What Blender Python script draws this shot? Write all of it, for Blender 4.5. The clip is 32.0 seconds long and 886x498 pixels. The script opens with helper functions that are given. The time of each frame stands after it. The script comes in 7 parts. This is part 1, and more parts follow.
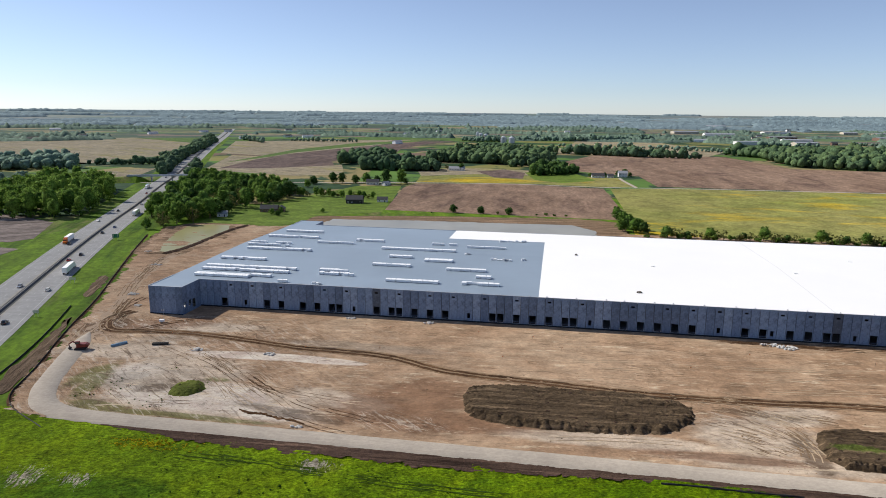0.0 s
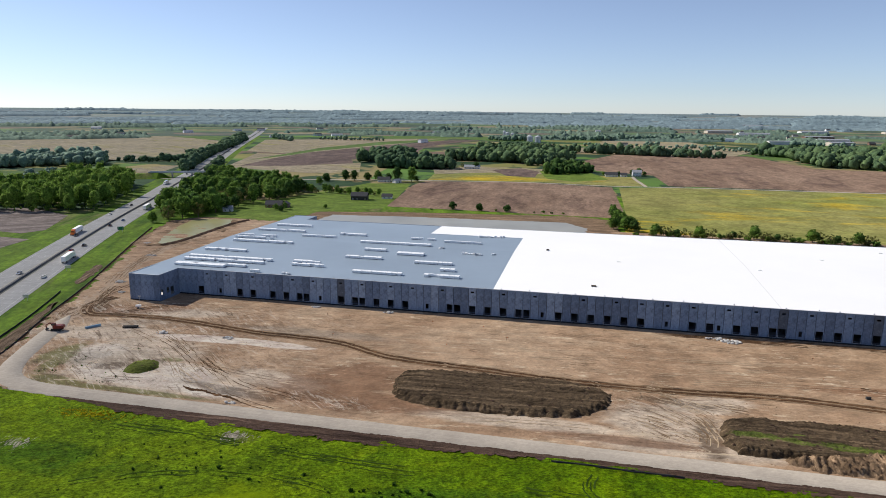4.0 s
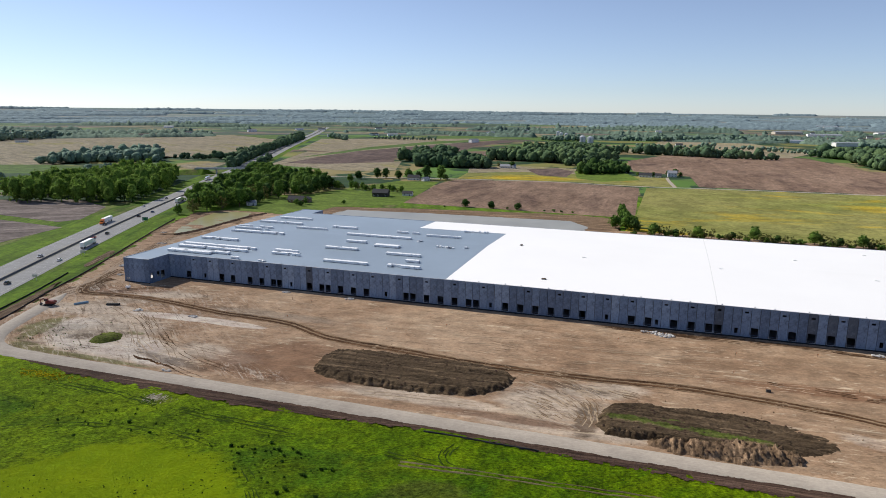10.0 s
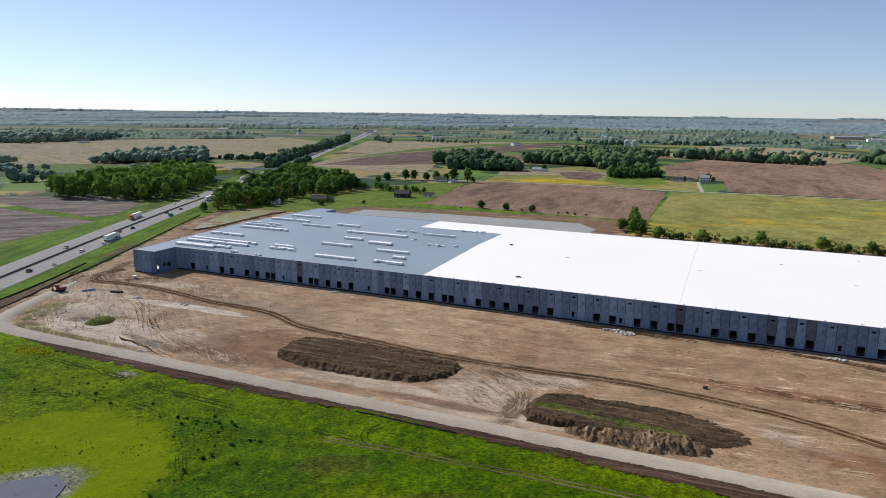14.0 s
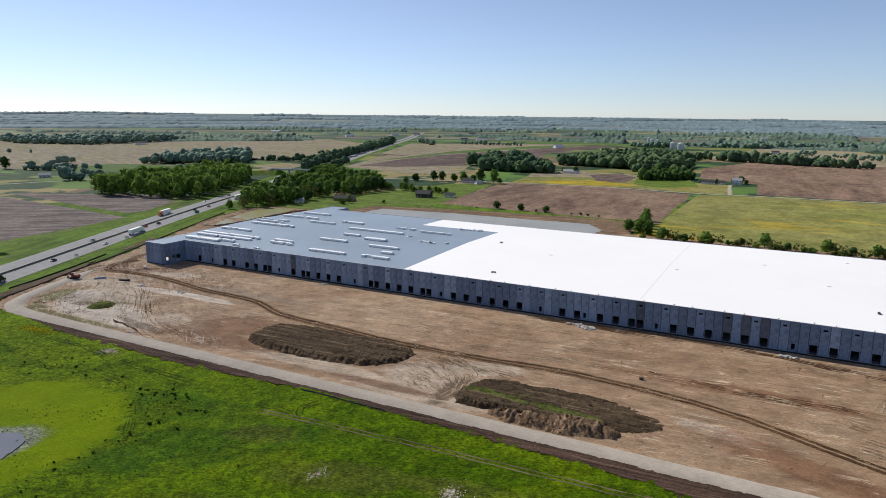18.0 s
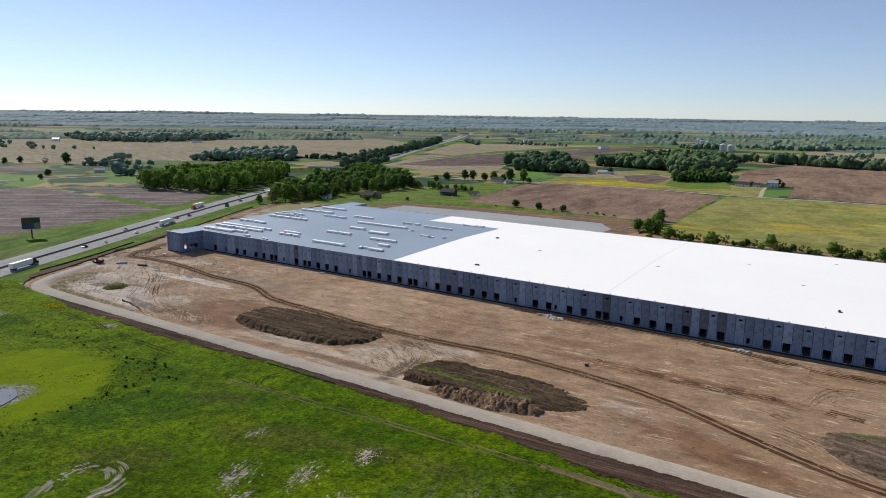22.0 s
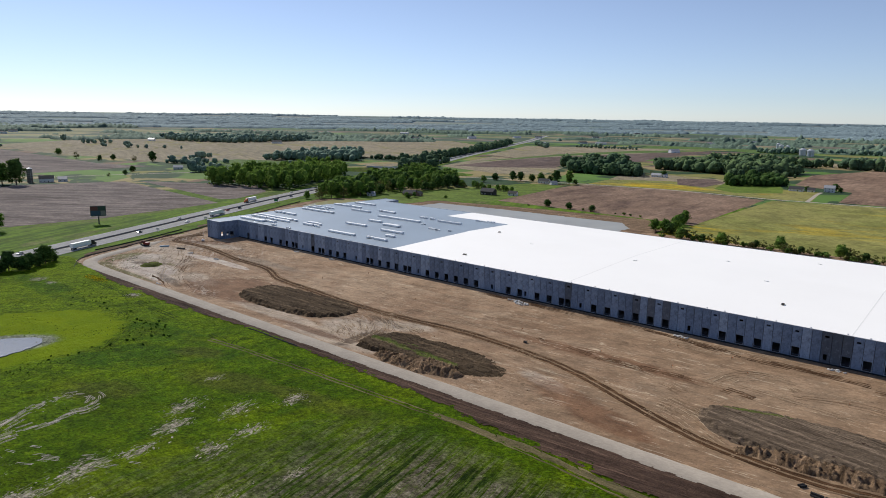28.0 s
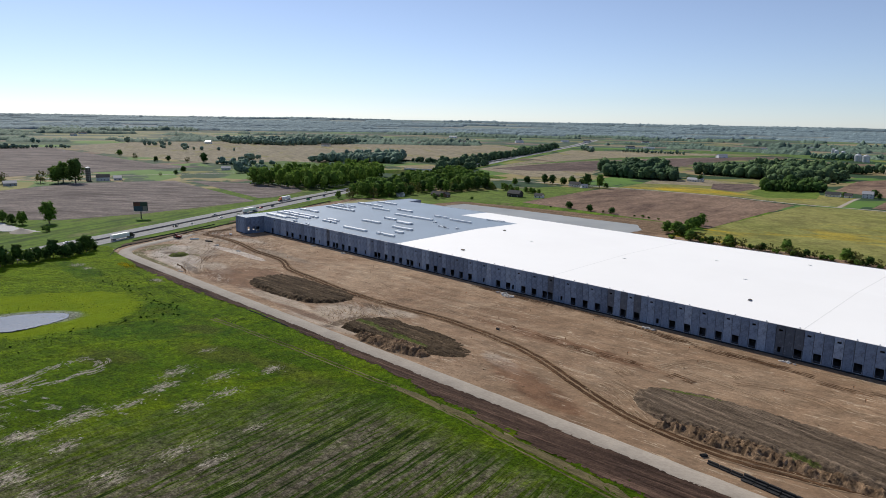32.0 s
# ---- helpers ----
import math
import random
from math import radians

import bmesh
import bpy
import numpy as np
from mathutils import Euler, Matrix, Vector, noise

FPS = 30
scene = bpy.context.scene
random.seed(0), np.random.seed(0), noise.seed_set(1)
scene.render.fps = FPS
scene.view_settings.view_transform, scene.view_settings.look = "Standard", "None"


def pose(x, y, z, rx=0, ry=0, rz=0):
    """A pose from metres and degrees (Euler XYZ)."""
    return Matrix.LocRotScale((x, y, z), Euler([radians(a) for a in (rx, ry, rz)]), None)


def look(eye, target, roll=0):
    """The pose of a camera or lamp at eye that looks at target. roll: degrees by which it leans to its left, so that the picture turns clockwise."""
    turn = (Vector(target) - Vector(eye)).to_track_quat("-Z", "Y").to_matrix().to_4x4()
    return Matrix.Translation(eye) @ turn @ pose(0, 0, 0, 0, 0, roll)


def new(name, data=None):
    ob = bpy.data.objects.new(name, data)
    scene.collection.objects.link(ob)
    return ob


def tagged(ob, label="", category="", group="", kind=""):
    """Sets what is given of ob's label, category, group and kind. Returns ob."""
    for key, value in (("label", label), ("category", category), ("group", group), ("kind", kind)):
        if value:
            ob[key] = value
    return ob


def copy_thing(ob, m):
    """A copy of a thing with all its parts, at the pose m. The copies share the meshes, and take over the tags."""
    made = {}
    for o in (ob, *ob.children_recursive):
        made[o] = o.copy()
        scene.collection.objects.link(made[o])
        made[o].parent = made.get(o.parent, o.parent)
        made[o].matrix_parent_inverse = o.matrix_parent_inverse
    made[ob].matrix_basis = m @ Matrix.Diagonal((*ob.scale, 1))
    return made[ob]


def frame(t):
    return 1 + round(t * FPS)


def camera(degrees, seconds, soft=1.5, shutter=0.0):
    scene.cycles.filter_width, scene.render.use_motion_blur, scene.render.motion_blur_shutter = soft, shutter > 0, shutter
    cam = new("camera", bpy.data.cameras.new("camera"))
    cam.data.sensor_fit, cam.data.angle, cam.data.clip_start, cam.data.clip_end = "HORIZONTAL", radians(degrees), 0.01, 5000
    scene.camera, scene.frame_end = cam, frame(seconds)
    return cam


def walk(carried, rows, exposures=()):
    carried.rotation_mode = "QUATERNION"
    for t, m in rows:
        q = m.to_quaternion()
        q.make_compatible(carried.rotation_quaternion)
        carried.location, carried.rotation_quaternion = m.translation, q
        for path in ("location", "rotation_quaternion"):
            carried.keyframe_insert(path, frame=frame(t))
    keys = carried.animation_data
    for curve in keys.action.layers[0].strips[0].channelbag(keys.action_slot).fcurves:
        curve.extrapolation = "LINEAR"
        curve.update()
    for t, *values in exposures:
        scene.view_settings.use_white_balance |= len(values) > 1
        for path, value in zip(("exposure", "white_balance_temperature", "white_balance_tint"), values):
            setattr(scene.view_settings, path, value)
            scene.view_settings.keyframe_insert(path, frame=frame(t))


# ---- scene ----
cam = camera(66.5, 32.0, soft=0.9)
PATH = [
    (0, (176.43, -279.429, 89.419), (176.107, -277.497, 89.016), 0.6),
    (1, (185.334, -280.868, 89.39), (184.985, -278.941, 88.986), 0.6),
    (2, (194.281, -282.17, 89.361), (193.904, -280.248, 88.956), 0.6),
    (3, (203.269, -283.336, 89.332), (202.866, -281.42, 88.926), 0.6),
    (4.5, (216.831, -284.829, 89.288), (216.388, -282.922, 88.882), 0.6),
    (5.5, (225.925, -285.654, 89.258), (225.456, -283.753, 88.852), 0.6),
    (6.5, (234.871, -286.27, 89.225), (234.374, -284.376, 88.818), 0.6),
    (7.5, (243.624, -286.602, 89.232), (243.095, -284.717, 88.825), 0.6),
    (9, (256.886, -286.842, 89.249), (256.302, -284.974, 88.841), 0.6),
    (10.5, (270.391, -286.94, 89.3), (269.751, -285.089, 88.893), 0.6),
    (12, (284.315, -286.974, 89.397), (283.621, -285.142, 88.992), 0.6),
    (14, (303.723, -286.535, 89.451), (302.954, -284.733, 89.051), 0.7),
    (16, (323.661, -285.32, 89.333), (322.818, -283.55, 88.936), 0.7),
    (18, (343.364, -283.971, 89.28), (342.45, -282.237, 88.886), 0.6),
    (20, (362.96, -282.893, 89.337), (361.976, -281.198, 88.942), 0.7),
    (22, (382.759, -281.884, 89.378), (381.704, -280.232, 88.983), 0.8),
    (24, (402.904, -280.755, 89.488), (401.78, -279.148, 89.095), 0.9),
    (26, (422.975, -279.69, 89.559), (421.784, -278.132, 89.168), 0.9),
    (28, (442.649, -278.61, 89.496), (441.395, -277.103, 89.106), 0.9),
    (30, (462.314, -277.095, 89.475), (461.0, -275.638, 89.089), 0.9),
    (32, (481.887, -274.932, 89.486), (480.513, -273.53, 89.105), 1.0),
]
walk(cam, [(t, look(eye, target, roll)) for t, eye, target, roll in PATH], [(0, 0.30), (8, 0.27), (20, 0.18), (32, 0.12)])

# ---------------------------------------------------------------- sky and sun
world = bpy.data.worlds.new("sky_world")
scene.world = world
world.use_nodes = True
wn = world.node_tree.nodes
sky = wn.new("ShaderNodeTexSky")
sky.sky_type = "NISHITA"
sky.sun_disc = False
SUN_WAY = Vector((-16.0, 3.9, 12.9)).normalized()      # towards the sun
sky.sun_elevation = math.asin(SUN_WAY.z)
sky.sun_rotation = math.atan2(SUN_WAY.x, SUN_WAY.y)
sky.altitude = 2500
sky.air_density, sky.dust_density, sky.ozone_density = 1.0, 0.6, 3.0
wn["Background"].inputs["Strength"].default_value = 0.088
pale = wn.new("ShaderNodeHueSaturation")          # spring haze: a paler, cooler sky
pale.inputs["Saturation"].default_value = 0.75
cool = wn.new("ShaderNodeMix")
cool.data_type, cool.blend_type = "RGBA", "MULTIPLY"
cool.inputs[0].default_value = 1.0
cool.inputs[7].default_value = (0.935, 0.985, 1.115, 1)
world.node_tree.links.new(sky.outputs["Color"], pale.inputs["Color"])
world.node_tree.links.new(pale.outputs["Color"], cool.inputs[6])
world.node_tree.links.new(cool.outputs[2], wn["Background"].inputs["Color"])

lamp = bpy.data.lights.new("sun", "SUN")
lamp.energy, lamp.angle, lamp.color = 5.0, radians(0.5), (1.0, 0.95, 0.87)
sun = new("sun", lamp)
sun.matrix_world = look(SUN_WAY * 300, (0, 0, 0))


# ---------------------------------------------------------------- materials
class Nodes:
    """A small builder for one principled material in object coordinates."""

    def __init__(self, name, rough=0.8, metal=0.0, spec=0.3):
        self.mat = bpy.data.materials.new(name)
        self.mat.use_nodes = True
        self.tree = self.mat.node_tree
        self.bsdf = self.tree.nodes["Principled BSDF"]
        self.bsdf.inputs["Roughness"].default_value = rough
        self.bsdf.inputs["Metallic"].default_value = metal
        self.bsdf.inputs["Specular IOR Level"].default_value = spec
        self.bsdf.inputs["Diffuse Roughness"].default_value = 0.5 if rough > 0.86 else 0.0
        self.place = self.tree.nodes.new("ShaderNodeTexCoord").outputs["Object"]

    def node(self, kind):
        return self.tree.nodes.new(kind)

    def link(self, a, b):
        self.tree.links.new(a, b)

    def stretched(self, sx, sy, sz=1.0, turn=0.0):
        m = self.node("ShaderNodeMapping")
        m.vector_type = "TEXTURE"
        m.inputs["Scale"].default_value = (1 / sx, 1 / sy, 1 / sz)
        m.inputs["Rotation"].default_value = (0, 0, radians(turn))
        self.link(self.place, m.inputs["Vector"])
        return m.outputs["Vector"]

    def noise(self, scale, detail=4.0, rough=0.55, vec=None, warp=0.0):
        n = self.node("ShaderNodeTexNoise")
        n.inputs["Scale"].default_value, n.inputs["Detail"].default_value = scale, detail
        n.inputs["Roughness"].default_value, n.inputs["Distortion"].default_value = rough, warp
        self.link(vec or self.place, n.inputs["Vector"])
        return n.outputs["Fac"]

    def steps(self, fac, *stops):
        r = self.node("ShaderNodeValToRGB")
        els = r.color_ramp.elements
        while len(els) < len(stops):
            els.new(0.5)
        for e, (p, c) in zip(els, stops):
            e.position, e.color = p, (*c, 1) if len(c) == 3 else c
        self.link(fac, r.inputs["Fac"])
        return r.outputs["Color"]

    def level(self, fac, low, high):
        """0 below low, 1 over high."""
        m = self.node("ShaderNodeMapRange")
        m.inputs["From Min"].default_value, m.inputs["From Max"].default_value = low, high
        self.link(fac, m.inputs["Value"])
        return m.outputs["Result"]

    def calc(self, how, a, b):
        m = self.node("ShaderNodeMath")
        m.operation, m.use_clamp = how, how not in ("ADD", "SUBTRACT") and not (how == "MULTIPLY" and isinstance(b, float) and abs(b) != 1 and (b > 1 or b < 0))
        for k, v in enumerate((a, b)):
            if isinstance(v, (int, float)):
                m.inputs[k].default_value = v
            else:
                self.link(v, m.inputs[k])
        return m.outputs[0]

    def mix(self, fac, a, b, how="MIX"):
        m = self.node("ShaderNodeMix")
        m.data_type, m.blend_type = "RGBA", how
        for key, v in ((0, fac), (6, a), (7, b)):
            if isinstance(v, (int, float)):
                m.inputs[key].default_value = v
            elif isinstance(v, tuple):
                m.inputs[key].default_value = (*v, 1)
            else:
                self.link(v, m.inputs[key])
        return m.outputs[2]

    def grain(self, base, scale, much, sx=1.0, sy=1.4, turn=18):
        """Darker and lighter flecks over a colour."""
        f = self.noise(scale, 6, 0.7, vec=self.stretched(sx, sy, 1, turn))
        return self.mix(much, base, self.steps(f, (0.38, (0.16, 0.16, 0.16)), (0.5, (0.5, 0.5, 0.5)), (0.62, (0.84, 0.84, 0.84))), "OVERLAY")

    def patch(self, cx, cy, rx, ry):
        """A ragged patch round a place: 1 inside, 0 outside."""
        m = self.node("ShaderNodeMapping")
        m.vector_type = "TEXTURE"
        m.inputs["Location"].default_value, m.inputs["Scale"].default_value = (cx, cy, 0), (rx, ry, 1000)
        self.link(self.place, m.inputs["Vector"])
        d = self.node("ShaderNodeVectorMath")
        d.operation = "LENGTH"
        self.link(m.outputs["Vector"], d.inputs[0])
        rag = self.calc("MULTIPLY", self.noise(0.09, 8, 0.72, vec=self.stretched(0.5, 1.4), warp=0.8), 1.7)
        return self.level(self.calc("ADD", d.outputs["Value"], rag), 1.95, 1.55)

    def blots(self, places, rag, strength=1.7, low=1.95, high=1.55):
        """Ragged spots at several places (x, y, half length, half width, turn): 1 inside, 0 outside."""
        near = None
        for cx, cy, rx, ry, turn in places:
            m = self.node("ShaderNodeMapping")
            m.vector_type = "TEXTURE"
            m.inputs["Location"].default_value, m.inputs["Scale"].default_value = (cx, cy, 0), (rx, ry, 1000)
            m.inputs["Rotation"].default_value = (0, 0, radians(turn))
            self.link(self.place, m.inputs["Vector"])
            d = self.node("ShaderNodeVectorMath")
            d.operation = "LENGTH"
            self.link(m.outputs["Vector"], d.inputs[0])
            d = d.outputs["Value"]
            if near is not None:
                least = self.node("ShaderNodeMath")
                least.operation = "MINIMUM"
                self.link(near, least.inputs[0]), self.link(d, least.inputs[1])
                d = least.outputs[0]
            near = d
        scaled = self.node("ShaderNodeMath")
        scaled.operation = "MULTIPLY"
        self.link(rag, scaled.inputs[0])
        scaled.inputs[1].default_value = strength
        return self.level(self.calc("ADD", near, scaled.outputs[0]), low, high)

    def chance(self):
        return self.node("ShaderNodeObjectInfo").outputs["Random"]

    def island(self):
        return self.node("ShaderNodeNewGeometry").outputs["Random Per Island"]

    def axes(self):
        s = self.node("ShaderNodeSeparateXYZ")
        self.link(self.place, s.inputs[0])
        return s.outputs

    def colour(self, c):
        if isinstance(c, tuple):
            self.bsdf.inputs["Base Color"].default_value = (*c, 1)
        else:
            self.link(c, self.bsdf.inputs["Base Color"])
        return self

    def bump(self, fac, strength=0.4, far=0.1):
        b = self.node("ShaderNodeBump")
        b.inputs["Strength"].default_value, b.inputs["Distance"].default_value = strength, far
        self.link(fac, b.inputs["Height"])
        self.link(b.outputs["Normal"], self.bsdf.inputs["Normal"])
        return self


def simple(name, c, rough=0.6, metal=0.0, vary=0.12, scale=1.5, spec=None):
    """A nearly plain surface with faint stains and grain."""
    n = Nodes(name, rough, metal, (0.03 if rough > 0.92 else 0.3) if spec is None else spec)
    dark = tuple(v * (1 - vary) for v in c)
    light = tuple(min(1, v * (1 + vary)) for v in c)
    n.colour(n.steps(n.noise(scale, 6, 0.65), (0.3, dark), (0.7, light)))
    return n.mat


def dirt_material():
    n = Nodes("graded_clay", 0.95, spec=0.12)
    base = n.steps(n.noise(0.016, 7, 0.66, warp=0.8), (0.32, (0.240, 0.146, 0.086)), (0.5, (0.355, 0.232, 0.142)), (0.68, (0.450, 0.320, 0.208)))
    wheel = n.noise(0.16, 7, 0.72, vec=n.stretched(0.10, 1.3, 1, 2), warp=0.7)
    base = n.mix(n.calc("MULTIPLY", n.level(wheel, 0.54, 0.66), 0.45), base, (0.45, 0.345, 0.235))
    base = n.mix(n.calc("MULTIPLY", n.level(wheel, 0.46, 0.33), 0.35), base, (0.175, 0.110, 0.064))
    # patches of other soil, by their place on the site
    light, chalk, rust, grey, wet, weeds = (0.50, 0.408, 0.312), (0.60, 0.525, 0.440), (0.185, 0.092, 0.048), (0.25, 0.215, 0.170), (0.095, 0.060, 0.036), (0.135, 0.135, 0.040)
    rag = n.noise(0.09, 9, 0.74, vec=n.stretched(0.6, 1.5, 1, 8), warp=0.9)
    x, y, _ = n.axes()
    # base shifts to a darker brown towards the east end
    base = n.mix(n.calc("MULTIPLY", n.level(n.calc("ADD", x, n.calc("MULTIPLY", rag, 120.0)), 270, 440), 0.55), base, (0.215, 0.140, 0.083))
    for spots, c, much in (([(72, -102, 40, 6, -3), (52, -72, 26, 14, -20), (66, -94, 44, 11, -8), (36, -84, 16, 10, 20), (112, -88, 20, 7, -10), (30, -30, 30, 7, 12), (96, -96, 20, 8, -30), (203, -99, 24, 5, 0), (236, -90, 19, 13, 0), (250, -74, 16, 7, 20), (236, -105, 30, 5, 0), (328, -86, 13, 4, -20), (20, -60, 30, 9, 10), (60, -100, 16, 3, -8), (190, -100, 30, 4, 0)], light, 0.82),
                           ([(34, -80, 12, 9, 30), (62, -97, 30, 6.5, -6), (90, -100, 17, 6, -12), (78, -90, 15, 7, -25)], chalk, 0.85),
                           ([(132, -84, 27, 17, 35), (146, -97, 30, 8, 5), (225, -104, 26, 3, 0), (330, -50, 50, 5, 0), (350, -96, 30, 7, -20), (10, -30, 30, 9, 20)], rust, 0.72),
                           ([(44, -84, 20, 11, 10), (100, -40, 40, 5, 0), (26, -46, 16, 5, 20)], grey, 0.45),
                           ([(-7, -34, 9, 14, 0), (50, -90, 6, 4, 20), (240, -74, 14, 3, -10), (248, -96, 4, 14, 0), (100, -100, 20, 3, -12)], wet, 0.7),
                           ([(27, -90, 4.5, 15, 12), (40, -105, 14, 2.8, -6), (62, -107.6, 40, 2.0, 0), (66, -80, 5, 2, 0), (22, -84, 5, 12, -8)], weeds, 0.8)):
        base = n.mix(n.calc("MULTIPLY", n.blots(spots, rag), much), base, c)
    # a rolled smooth stretch of pale clay beside the haul track
    base = n.mix(n.calc("MULTIPLY", n.blots([(66, -56.5, 22, 3.6, 3), (88, -56, 22, 3.2, -2)], rag, 0.5, 1.42, 1.22), 0.95), base, (0.61, 0.52, 0.43))
    # churned ground at the west end
    churn = n.noise(0.28, 8, 0.76, vec=n.stretched(0.3, 1.5, 1, -38), warp=1.0)
    gap = n.blots([(238, -84, 17, 19, 0), (130, -100, 20, 6, 0)], rag)
    west = n.node("ShaderNodeMath")
    west.operation = "MAXIMUM"
    n.link(n.calc("MULTIPLY", n.level(x, 130, 60), n.level(y, -8, -24)), west.inputs[0]), n.link(gap, west.inputs[1])
    west = west.outputs[0]
    base = n.mix(n.calc("MULTIPLY", n.calc("MULTIPLY", west, n.level(churn, 0.46, 0.39)), 0.75), base, (0.118, 0.074, 0.046))
    base = n.mix(n.calc("MULTIPLY", n.calc("MULTIPLY", west, n.level(churn, 0.53, 0.60)), 0.7), base, (0.52, 0.44, 0.35))
    # scraped dashes left by the grader
    dash = n.noise(0.30, 7, 0.70, vec=n.stretched(0.28, 1.6, 1, 3), warp=1.1)
    some = n.level(n.noise(0.030, 5, 0.65), 0.38, 0.52)
    base = n.mix(n.calc("MULTIPLY", n.calc("MULTIPLY", some, n.level(dash, 0.575, 0.625)), 0.85), base, (0.54, 0.43, 0.30))
    base = n.mix(n.calc("MULTIPLY", n.level(dash, 0.41, 0.36), 0.6), base, (0.115, 0.072, 0.042))
    base = n.grain(base, 0.12, 0.30, 0.8, 1.1, 20)
    base = n.grain(base, 0.9, 0.20, 0.9, 1.1, 3)
    n.colour(base)
    return n.bump(n.calc("ADD", n.noise(1.1, 7, 0.7), n.calc("ADD", wheel, n.calc("ADD", dash, n.calc("MULTIPLY", west, churn)))), 0.7, 0.45).mat


def mound_material(name, c0, c1, green, turn=3):
    n = Nodes(name, 0.97, spec=0.08)
    base = n.steps(n.noise(0.2, 8, 0.72, vec=n.stretched(0.4, 1.6, 1, turn), warp=0.6), (0.3, c0), (0.7, c1))
    if green:
        rag = n.noise(0.42, 9, 0.78, warp=0.8)
        base = n.mix(n.blots([(260, -95, 9, 3.2, 0), (270, -95.5, 8, 2.4, -6), (284, -95.5, 11, 3.0, -4), (295, -96, 6, 2.0, -8), (272, -91, 4, 1.2, 0), (392, -63.5, 12, 1.5, 14), (434, -85, 6, 2.2, -10)], rag, 2.0, 1.86, 1.60), base, n.steps(n.noise(0.6, 6, 0.7), (0.35, (0.065, 0.085, 0.018)), (0.65, (0.150, 0.185, 0.036))))
    lines = n.noise(0.26, 8, 0.74, vec=n.stretched(0.09, 2.0, 1, turn), warp=0.5)
    base = n.mix(n.calc("MULTIPLY", n.level(lines, 0.53, 0.63), 0.8), base, tuple(v * 1.8 for v in c1))
    base = n.mix(n.calc("MULTIPLY", n.level(lines, 0.47, 0.37), 0.85), base, tuple(v * 0.55 for v in c0))
    n.colour(n.grain(base, 1.2, 0.3))
    return n.bump(n.calc("ADD", n.noise(0.7, 9, 0.78), lines), 1.0, 0.8).mat


def gravel_material(name, c, streak=0.35):
    n = Nodes(name, 0.9, spec=0.2)
    base = n.steps(n.noise(0.12, 6, 0.65), (0.3, tuple(v * 0.86 for v in c)), (0.7, tuple(v * 1.12 for v in c)))
    lines = n.noise(0.5, 5, 0.6, vec=n.stretched(0.04, 2.2))
    base = n.mix(n.calc("MULTIPLY", n.level(lines, 0.5, 0.7), streak), base, tuple(v * 1.3 for v in c))
    n.colour(n.grain(base, 0.9, 0.12))
    return n.bump(n.noise(5, 4, 0.6), 0.3, 0.05).mat


